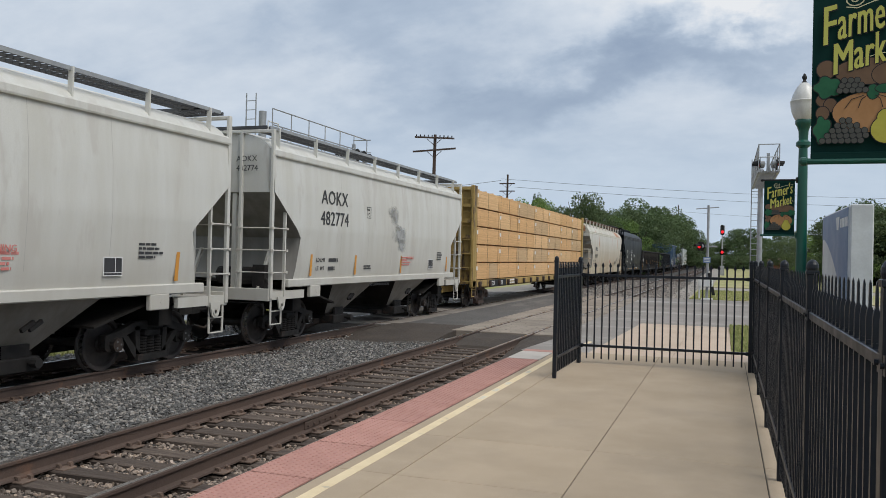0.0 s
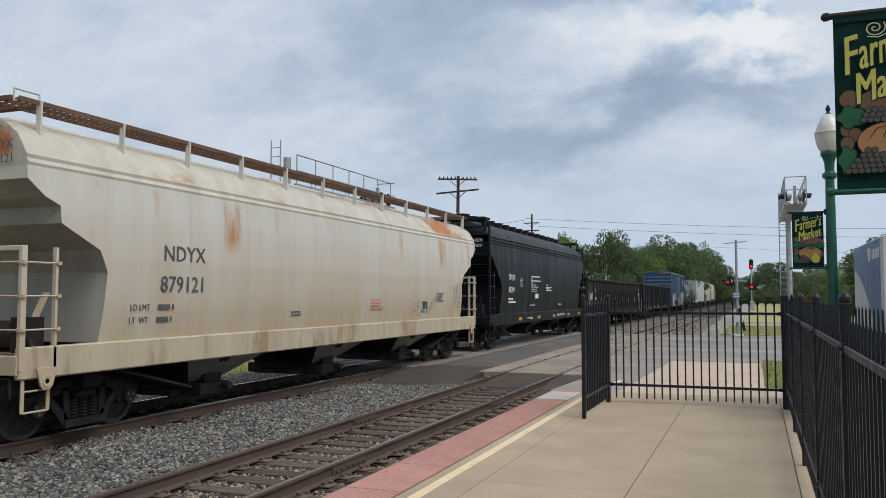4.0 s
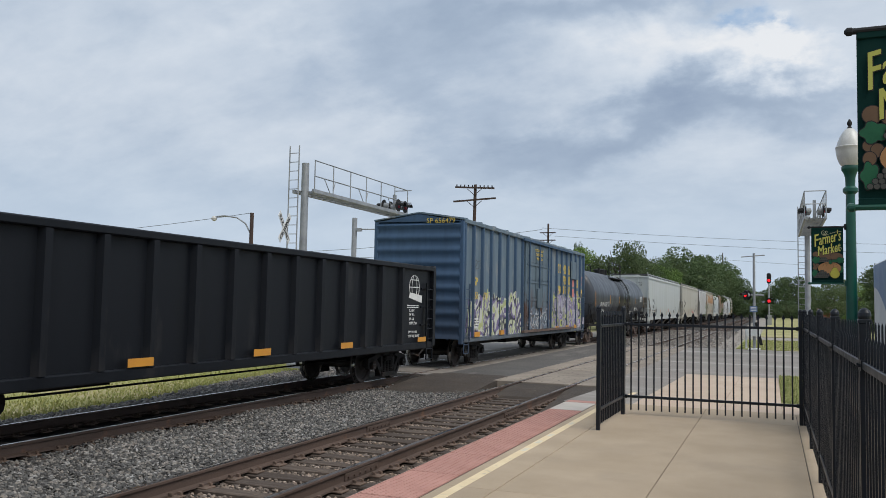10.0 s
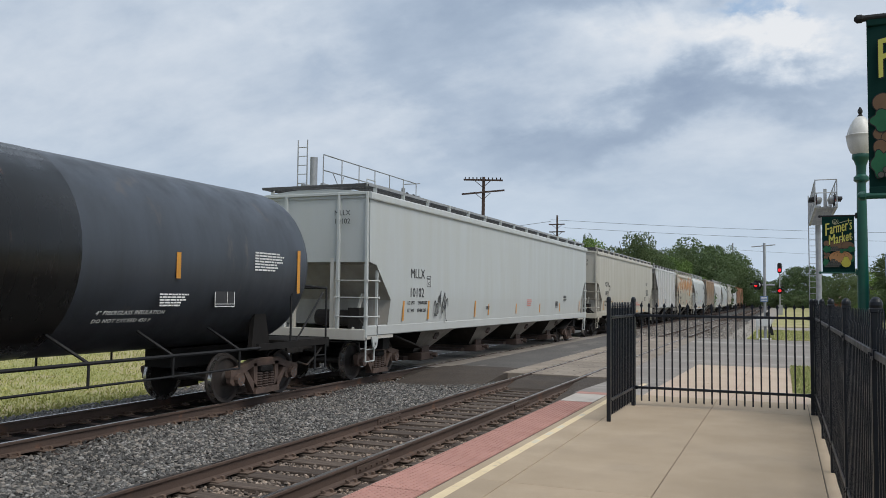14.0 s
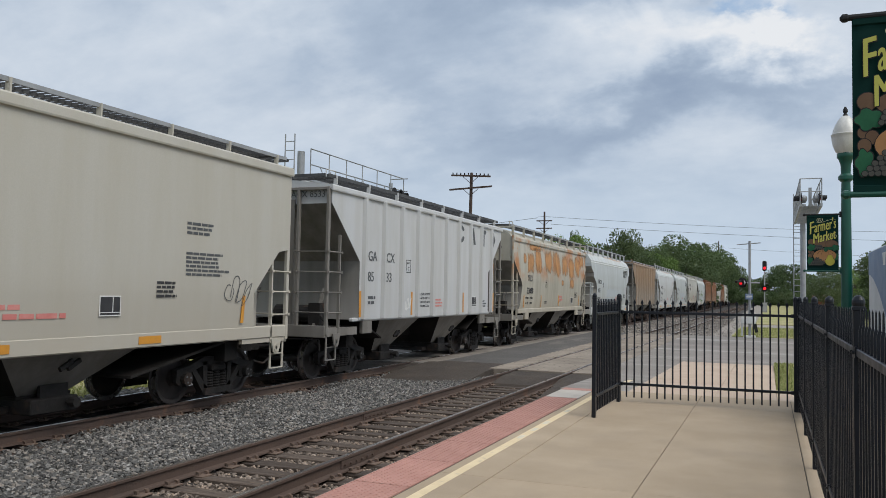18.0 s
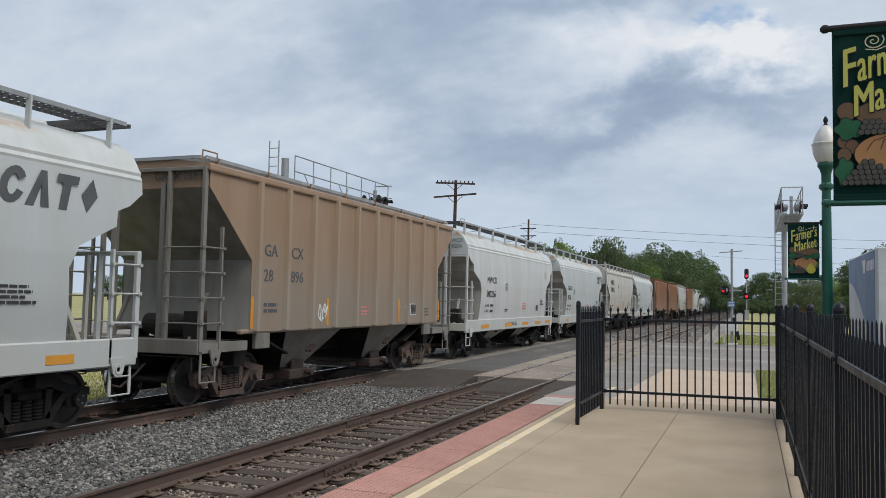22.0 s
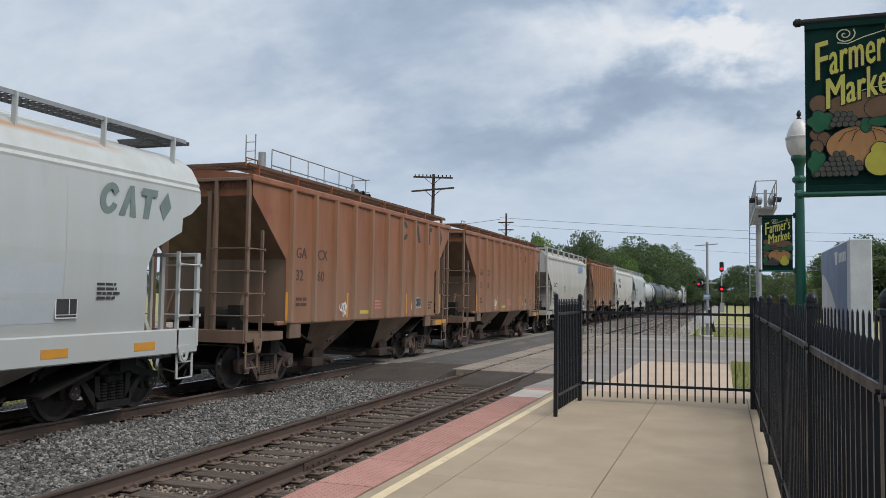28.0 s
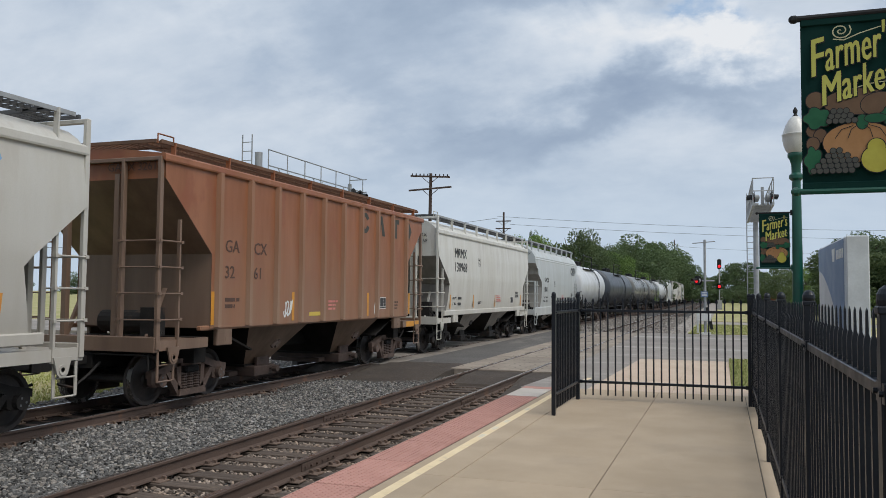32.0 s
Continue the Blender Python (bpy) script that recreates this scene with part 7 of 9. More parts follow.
G1 = graffiti_mat("graffiti_violet", [(0.03, 0.03, 0.04), (0.40, 0.43, 0.20), (0.50, 0.51, 0.44), (0.16, 0.13, 0.25), (0.03, 0.03, 0.045), (0.50, 0.53, 0.36), (0.24, 0.21, 0.33), (0.44, 0.48, 0.22)], 1.05, (1, 1.3, 0.75))
G2 = graffiti_mat("graffiti_silver", [(0.05, 0.05, 0.06), (0.30, 0.27, 0.36), (0.06, 0.07, 0.08), (0.42, 0.46, 0.15), (0.20, 0.16, 0.29), (0.40, 0.38, 0.44), (0.12, 0.11, 0.14), (0.36, 0.35, 0.41)], 1.5, (1, 1.5, 0.5))
G3 = graffiti_mat("graffiti_dim", [(0.10, 0.13, 0.17), (0.09, 0.05, 0.04), (0.30, 0.31, 0.33), (0.10, 0.14, 0.19), (0.05, 0.05, 0.06), (0.10, 0.13, 0.17)], 1.9)


def spray(y0, y1, zlo, ztop, rough_top, mat, seed, x=1.5035, spiky=0.35):
    """Spray paint between the ribs, with a ragged upper edge."""
    r = random.Random(seed)
    bm = bmesh.new()
    y = y0
    prev = None
    while y <= y1:
        on = min(abs(y - q) for q in BOX_RIBS) < 0.08
        top = ztop + rough_top * math.sin(y * 2.3 + seed) * 0.6 + r.uniform(-spiky, spiky) * 0.5
        end = min((y - y0) / 0.5, (y1 - y) / 0.5, 1.0)
        top = zlo + (top - zlo) * max(0.35, end)
        xx = x + (0.0855 if on else (0.10 if 6.85 < y < 10.6 else 0.0))
        cur = [bm.verts.new((xx, y - L / 2, zlo + (0.15 if end < 0.6 else 0.0))), bm.verts.new((xx, y - L / 2, top))]
        if prev:
            bm.faces.new((prev[0], cur[0], cur[1], prev[1]))
        prev = cur
        y += 0.09
    part("graffiti", bm, mat, c, "spray-painted lettering in violet, yellow and silver")


spray(0.2, 6.75, 0.99, 2.32, 0.25, G1, 2)
spray(6.9, 10.55, 1.1, 1.9, 0.2, G3, 3)
spray(10.95, 17.4, 1.0, 2.6, 0.12, G2, 4, spiky=0.5)
stripes(c, L, (1.0, 3.6, 7.9, 11.6, 13.5, 15.2), 1.0, 1.585, 0.16, 0.55, 0)
bars(c, 4, 1.2, 1.55, 0.5, 0.05, M_WHITE, 1.508, L, 88)
scrawl(c, 7.3, 1.25, 2.6, 0.5, M_WHITE, 1.606, L, 83, 8, 0.014)
scrawl(c, 1.1, 3.2, 0.7, 0.4, M_GREYMARK, 1.503, L, 81, 3, 0.01)
scrawl(c, 16.6, 3.0, 0.6, 0.9, M_REDMARK, 1.503, L, 82, 3, 0.012)

c, L, R, zc = tank_car(164.2, 184.4, P_TANK, "grimy black tank car with an oil-stained middle", P_SPILL)
on_tank(c, "CRGX 16132", 2.66, 2.09, 0.25, M_WHITE, R, zc, L)
bars(c, 2, 2.46, 1.86, 2.3, 0.045, M_WHITE, R - 0.055, L, 91)
plate_mark(c, 5.05, 2.1, 0.26, R + 0.005, L, M_WHITE)
for y, h in ((1.3, 0.85), (5.6, 0.5), (8.75, 0.45), (11.9, 0.4), (15.2, 0.42), (18.7, 0.85)):
    swatch(c, y, 2.5 - h / 2, 0.10, h, M_ORANGE, R + 0.004, L, 0.0)
bars(c, 7, 17.3, 2.80, 1.0, 0.03, M_WHITE, R + 0.002, L, 92)
stencil_panel(c, 16.3, 1.82, 0.55, 0.30, R - 0.10, L)
bars(c, 5, 14.9, 2.02, 0.7, 0.025, M_WHITE, R - 0.05, L, 93)
on_tank(c, "4\" FIBERGLASS INSULATION", 13.8, 1.72, 0.075, M_WHITE, R, zc, L)
on_tank(c, "DO NOT EXCEED 450 F", 13.8, 1.60, 0.075, M_WHITE, R, zc, L)

c, L = plain_white(10, 185.9, 208.8, P_CLEAN, "long clean pale covered hopper car with four bays", "MLLX", "10102", "long", bays=4, z=2.02, ty=2.38, limits=("220600 LBS", "65400 LBS"), rusty=True, end_m=P_WHITE)
scrawl(c, 3.95, 1.45, 0.95, 0.65, M_BLACKMARK, 1.566, L, 107, 8, 0.018, "bold black spray-paint tag")
stripes(c, L, (8.5, 11.5, 14.6, 17.7), 1.46, 1.545, 0.42)
c, L = plain_white(11, 211.2, 230.6, P_CREAM, "long cream covered hopper car with a clean smooth side", "EQUX", "10838", "long", bays=3, z=2.2, end_m=P_CREAM)
bars(c, 3, 16.2, 3.1, 0.75, 0.045, M_GREYMARK, 1.564, L, 111)
bars(c, 6, 16.2, 2.6, 1.2, 0.04, M_GREYMARK, 1.564, L, 112)
mark(c, "LINED CAR", 10.6, 1.62, 0.10, M_REDMARK, 1.545, L)
bars(c, 2, 11.5, 1.72, 2.4, 0.07, M_REDMARK, 1.545, L, 113)
scrawl(c, 17.3, 1.75, 0.7, 0.55, M_GREYMARK, 1.565, L, 114, 4, 0.008, "thin pencilled scrawl")
stripes(c, L, (9.0, 12.4, 15.2), 1.16, 1.535, 0.12, 0.5, 0)


def ribbed(k, f, r, paint_m, end_m, label, num, ink, big_ink, nz=2.3, rusty=True, walk_m=M_GRATERUST, rib_m=None, gz=4.62):
    car, L = hopper(f, r, "rib", paint_m, label, bays=2, end_m=end_m, rusty=rusty, walk_m=walk_m, gz=gz)
    side_ribs(car, L, rib_m or paint_m, 10, 1.68, 1.06, 1.38, 4.28, 1.55, 0.085, 0.085)
    for j, (a, b) in enumerate((("GA", "CX"), num)):
        mark(car, a, 1.92, nz + 0.5 - 0.5 * j, 0.25, ink, 1.554, L, name="reporting_mark")
        mark(car, b, 2.93, nz + 0.5 - 0.5 * j, 0.25, ink, 1.554, L, name="reporting_mark")
    put("reporting_mark", words("GACX " + num[0] + num[1], 0.15, 0.002), ink, car, at=pose(0.35, -L / 2 + 0.09, 4.12, 90, 0, 0))
    if big_ink:
        for j in range(4):
            maker_blocks(car, L, 8.05 + j * 1.06, 3.62, 0.55, big_ink, 1.553, 1, 0.55, 0, 0.0, j)
    bars(car, 2, 1.95, 1.85, 0.5, 0.07, ink, 1.553, L, k)
    bars(car, 3, 6.25, 1.8, 0.55, 0.05, M_REDMARK, 1.553, L, k + 1)
    bars(car, 3, 10.3, 1.75, 0.5, 0.05, ink, 1.553, L, k + 2)
    stencil_panel(car, 9.35, 1.6, 0.42, 0.32, 1.553, L)
    stripes(car, L, (1.5, 4.5, 8.5, 11.5), 1.42, 1.553, 0.62, 0.10, 0)
    for j, y in enumerate((4.15, 9.0)):
        scrawl(car, y, 1.5, 0.35, 0.35, M_WHITE, 1.554, L, k * 7 + j, 4, 0.02, "scuffed white sticker")
    return car, L


c, L = ribbed(12, 232.1, 244.6, P_GREY, P_DIRTYGREY, "light grey ribbed covered hopper car", ("85", "33"), M_GREYMARK, M_GREYMARK, 2.28, False, M_GRATE)
plate_mark(c, 4.15, 2.55, 0.3, 1.553, L, M_GREYMARK)
for k, t in enumerate(("CLOSE HOPPER", "GATES & ROOF", "HATCHES BEFORE", "MOVING CAR")):
    mark(c, t, 5.15, 1.95 - 0.11 * k, 0.07, M_GREYMARK, 1.553, L)
c, L = plain_white(13, 246.1, 259.2, P_RUSTY, "cream covered hopper car blistered with orange rust", "TILX", "33080", "smooth", z=2.05, ty=1.9, limits=("233500", "52500"), end_m=P_DIRTYGREY)
M_BLOOM = soft_stain("orange_rust_bloom", (0.50, 0.265, 0.105), (0.40, 0.185, 0.068), (1, 1.5, 0.6), 0.34)
for ya, yb, za, zb in ((1.3, 1.8, 3.2, 3.7), (1.85, 3.0, 2.85, 3.75), (2.95, 4.25, 2.85, 4.05), (4.55, 6.05, 2.9, 4.05), (6.0, 7.6, 2.8, 4.08), (7.6, 9.1, 2.85, 3.95), (9.05, 10.5, 2.75, 3.9), (9.25, 10.3, 2.25, 2.85), (10.45, 11.6, 2.85, 4.0), (11.5, 12.75, 3.35, 4.08), (2.0, 4.6, 3.8, 4.09), (7.6, 8.05, 2.42, 2.72)):
    side_patch(c, "smooth", ya, za, yb - ya, zb - za, M_BLOOM, L, "streaky orange rust bloom", 0.009)
for k, (f, r, a, b, extra) in {14: (260.7, 273.8, "GACX", "9175", M_GREYMARK), 16: (289.6, 302.3, "MWCX", "300256", None), 17: (304.0, 316.6, "GACX", "9138", M_GREYMARK), 19: (332.7, 345.7, "GACX", "9337", surf("worn_green_badge", (0.19, 0.25, 0.24), bump=0))}.items():
    c, L = plain_white(k, f, r, P_PALE if k != 16 else P_GREY, "pale grey rounded covered hopper car with a white sill", a, b, "flow", z=2.18, ty=2.15 if k == 16 else 1.8, limits=("232400", "53600") if k == 17 else ("", ""), plate_y=4.5 if k == 16 else 3.25, sill_m=P_PALE, end_m=P_WHITE, roof_m=P_PALEROOF,
                       cage=(2.72, 3.6, (1.6, 2.05, 2.5)) if k == 16 else None)
    if extra:
        maker_blocks(c, L, 10.35, 3.2, 0.5, extra, 1.565, 4, 0.40, 0.04, 0.1)
    if k != 16:
        side_patch(c, "flow", 4.5, 1.55, 5.2, 0.85, surf("repaint_patch", (0.47, 0.505, 0.53), (0.44, 0.475, 0.50), 1.5, bump=0, rough=0.5), L, "slightly bluer repainted patch")
    else:
        bm = bmesh.new()
        lathe(bm, [(0.24, 0), (0.24, 0.003)], 24, Matrix.Translation((1.562, 11.2 - L / 2, 3.25)) @ Matrix.Rotation(math.pi / 2, 4, "Y"))
        part("badge", bm, P_CREAM, c, "round cream badge")
        mark(c, "THROUGH SILL", 5.0, 1.08, 0.15, M_GREYMARK, 1.533, L)
    stripes(c, L, (1.6, 4.7, 7.2, 9.4, 11.3), 1.05, 1.532, 0.13, 0.5 if k != 16 else 0.95, 0)
    if k != 16:
        bars(c, 1, 5.35, 1.09, 0.3, 0.12, M_GREYMARK, 1.533, L, k + 50, "maker's badge as plain bars")
        mark(c, "CENTER FLOW", 5.75, 1.09, 0.13, M_GREYMARK, 1.533, L, shear=0.25)
c, L = ribbed(15, 275.3, 288.0, P_TAN, P_DIRTYGREY, "faded tan ribbed covered hopper car, grey with grime below", ("28", "896"), M_GREYMARK, None, 2.35, walk_m=M_GALV, rib_m=P_TANRIB, gz=4.52)
c, L = plain_white(18, 318.3, 331.1, P_WARM, "warm white covered hopper car with smooth curved sides", "MRMX", "130935", "smooth", z=2.80, h=0.35, ty=1.62, limits=("232700", "53300"), end_m=P_WARM)
mark(c, "WARNING", 7.0, 2.05, 0.09, M_REDMARK, 1.57, L)
for k, (f, r, num) in {20: (347.2, 359.7, ("32", "60")), 21: (361.4, 374.2, ("32", "48")), 23: (390.6, 403.3, ("32", "61"))}.items():
    c, L = ribbed(k, f, r, P_BROWN, P_BROWNEND, "rust-brown ribbed covered hopper car with worn white stickers", num, surf("worn_brown_ink", (0.10, 0.055, 0.04), bump=0), surf("worn_green_ink", (0.028, 0.04, 0.036), (0.06, 0.055, 0.045), 9, bump=0), rib_m=P_BROWNRIB)
    swatch(c, L - 1.25, 1.03, 1.05, 0.16, M_ORANGE, 1.512, L, 0, "sill_stripe", "worn yellow sill stripe")
    swatch(c, 5.3, 1.5, 0.55, 0.09, M_YMARK, 1.553, L, 0, "paint_patch", "worn yellow paint dab")
c, L = plain_white(22, 376.1, 389.0, P_WARM, "off-white covered hopper car with a faded blue badge", "GACX", "53775", "smooth", z=2.03, ty=1.54, limits=("232700", "53300"), end_m=P_WARM)
maker_blocks(c, L, 9.5, 3.52, 0.5, M_BLUEMARK, 1.566, 4, 0.42, 0.03, 0.1)
c, L = plain_white(24, 404.8, 418.1, P_WHITE, "light grey covered hopper car with smooth curved sides", "MRMX", "130968", "smooth", z=2.82, h=0.35, ty=1.75, end_m=P_WHITE)
c, L = plain_white(25, 419.7, 432.2, P_PALE, "pale grey rounded covered hopper car with a white sill", "GACX", "9268", "flow", z=2.18, sill_m=P_PALE)
maker_blocks(c, L, 9.9, 3.2, 0.5, M_GREYMARK, 1.565, 4, 0.40, 0.04, 0.1)
P_TANKW = paint("tank_white", (0.60, 0.62, 0.64), rough=0.35)
P_TANKG = paint("tank_sooty_grey", (0.19, 0.195, 0.195), rough=0.3, grime=0.55, c3=(0.06, 0.06, 0.06), c3at=0.6)
for f, r, m, lab in ((433.4, 446.3, P_TANKW, "pale glossy tank car far back"), (447.5, 466.6, P_TANK, "glossy black tank car far back"), (467.9, 485.6, P_TANKG, "sooty grey tank car far back"), (486.8, 504.5, P_TANKG, "sooty grey tank car far back"), (505.8, 520.0, P_TANKW, "pale glossy tank car far back")):
    tank_car(f, r, m, lab, rusty=True)
u = 521.4
for k, (m, st) in enumerate(((P_PALE, "flow"), (P_WHITE, "long"), (P_CREAM, "smooth"), (P_GREY, "rib"), (P_BROWN, "rib"), (P_WHITE, "smooth"), (P_PALE, "flow"), (P_BROWN, "rib"), (P_WARM, "smooth"), (P_GREY, "flow"))):
    n = 19.4 if st == "long" else 12.9
    plain_white(200 + k, u, u + n, m, "distant covered hopper car near the tail of the train", style=st, z=2.3, bays=3 if st == "long" else 2)
    u += n + 1.5


# ---- iron fence ----
def picket(bm):
    box(bm, -0.0125, 0.0125, -0.0125, 0.0125, 0.08, 1.70)
    prism(bm, [(-0.012, 1.70), (0.012, 1.70), (0.026, 1.725), (0.018, 1.745), (0.0, 1.79), (-0.018, 1.745), (-0.026, 1.725)], -0.008, 0.008)


def bent_picket(bm):
    """A picket whose head leans out over the rail."""
    box(bm, -0.0125, 0.0125, -0.0125, 0.0125, 0.08, 1.60)
    prism(bm, [(-0.0125, 1.60), (0.0125, 1.60), (0.0125, 1.675), (0.010, 1.70), (0.0045, 1.715), (0.0035, 1.79), (0.0, 1.805), (-0.0035, 1.79), (-0.0045, 1.715), (-0.010, 1.70), (-0.0125, 1.675)], -0.009, 0.009, "y")


def fence_post(bm):
    box(bm, -0.029, 0.029, -0.029, 0.029, 0.0, 1.80, bevel=0.005)
    box(bm, -0.035, 0.035, -0.035, 0.035, 1.79, 1.815, bevel=0.004)
    lathe(bm, [(0.032, 1.815), (0.035, 1.832), (0.033, 1.85), (0.025, 1.866), (0.013, 1.876), (0.003, 1.879)], 20)


def fence_run(points, label, bent):
    """Posts at the points, two rails and pickets between them."""
    f = base("iron_fence", pose(*points[0], 0), label, "fence", "platform fences")
    o = Vector((*points[0], 0))
    for p in points:
        put("post", shared("fence_post", fence_post), M_FENCE, f, at=Matrix.Translation(Vector((*p, 0)) - o))
    for a, b in zip(points, points[1:]):
        a3, b3 = Vector((*a, 0)) - o, Vector((*b, 0)) - o
        d = b3 - a3
        ang = math.degrees(math.atan2(d.y, d.x)) - 90
        for z in (0.31, 1.56):
            bm = bmesh.new()
            box(bm, -0.02, 0.02, 0.04, d.length - 0.04, z - 0.022, z + 0.022, bevel=0.004)
            for e in (0.05, d.length - 0.05):
                box(bm, -0.028, 0.028, e - 0.02, e + 0.02, z - 0.03, z + 0.03)
                rod(bm, (-0.04, e, z), (0.04, e, z), 0.01, 6)
            part("rail", bm, M_FENCE, f, at=Matrix.Translation(a3) @ pose(0, 0, 0, 0, 0, ang))
        n = max(2, round(d.length / 0.132))
        for k in range(1, n):
            put("picket", shared("bent_picket" if bent else "picket", bent_picket if bent else picket), M_FENCE, f, at=Matrix.Translation(a3 + d * (k / n)) @ pose(0, 0, 0, 0, 0, ang))
    return f


FX = 0.47
fence_run([(FX, y) for y in (14.60, 12.22, 9.86, 7.50, 5.12, 2.72, 0.32, -2.08)], "black iron picket fence along the platform's back edge", True)
fence_run([(-2.44, 14.52), (FX - 0.06, 14.60)], "black iron picket fence across the platform's end", False)
fence_run([(-2.46, 12.40), (-2.44, 14.44)], "short black iron picket fence wing at the platform's end", False)


# ---- lamp posts with banners ----
def post_shaft(bm):
    lathe(bm, [(0.24, -0.1), (0.24, 0.12), (0.20, 0.2), (0.17, 0.6), (0.18, 0.66), (0.12, 0.74), (0.088, 0.95), (0.085, 1.5), (0.072, 3.4), (0.066, 3.75), (0.11, 3.79), (0.11, 3.84), (0.07, 3.88), (0.075, 4.02), (0.10, 4.10), (0.128, 4.14), (0.128, 4.19), (0.11, 4.22)], 20)


def globe(bm):
    lathe(bm, [(0.115, 4.20), (0.15, 4.24), (0.185, 4.33), (0.203, 4.43), (0.205, 4.48), (0.212, 4.49), (0.212, 4.505), (0.196, 4.515), (0.18, 4.58), (0.15, 4.66), (0.105, 4.74), (0.065, 4.79), (0.045, 4.80)], 24)


def finial(bm):
    lathe(bm, [(0.05, 4.79), (0.035, 4.82), (0.02, 4.84), (0.036, 4.87), (0.036, 4.90), (0.012, 4.95)], 12)


def lamp_post(x, y):
    p = base("lamp_post", pose(x, y, -0.05), "green fluted lamp post with a frosted acorn globe", "street lamp", "platform lamp posts")
    put("shaft", shared("shaft", post_shaft, True), M_GREEN, p)
    put("globe", shared("globe", globe, True), M_GLOBE, p, "frosted white acorn globe")
    put("finial", shared("finial", finial, True), M_BLACK, p)
    return p


M_FM = surf("banner_yellow", (0.47, 0.46, 0.10), (0.42, 0.41, 0.085), 6, rough=0.7, bump=0)
M_CREAM = surf("banner_cream", (0.58, 0.56, 0.36), rough=0.7, bump=0)
M_PUMP = surf("banner_pumpkin", (0.36, 0.185, 0.075), (0.31, 0.155, 0.06), 8, rough=0.7, bump=0)
M_PEAR = surf("banner_pear", (0.42, 0.38, 0.055), (0.37, 0.33, 0.045), 8, rough=0.7, bump=0)
M_GRAPE = surf("banner_grape", (0.052, 0.052, 0.046), (0.07, 0.07, 0.06), 12, rough=0.7, bump=0)
M_LEAF = surf("banner_leaf", (0.008, 0.11, 0.045), (0.006, 0.08, 0.035), 8, rough=0.7, bump=0)
M_BREAD = surf("banner_loaf", (0.14, 0.08, 0.042), (0.11, 0.062, 0.035), 8, rough=0.7, bump=0)


def disc(bm, x, z, rx, rz, y, n=22, lobes=0.0):
    c = bm.verts.new((x, y, z))
    ring = []
    for i in range(n):
        a = 2 * math.pi * i / n
        k = 1 + lobes * abs(math.sin(2.5 * a))
        ring.append(bm.verts.new((x + rx * k * math.cos(a), y, z + rz * k * math.sin(a))))
    for i in range(n):
        bm.faces.new((c, ring[i], ring[(i + 1) % n]))


def line(bm, pts, w, y):
    for (xa, za), (xb, zb) in zip(pts, pts[1:]):
        d = Vector((xb - xa, zb - za))
        e = Vector((-d.y, d.x)).normalized() * w / 2
        bm.faces.new([bm.verts.new((px, y, pz)) for px, pz in ((xa + e.x, za + e.y), (xa - e.x, za - e.y), (xb - e.x, zb - e.y), (xb + e.x, zb + e.y))])


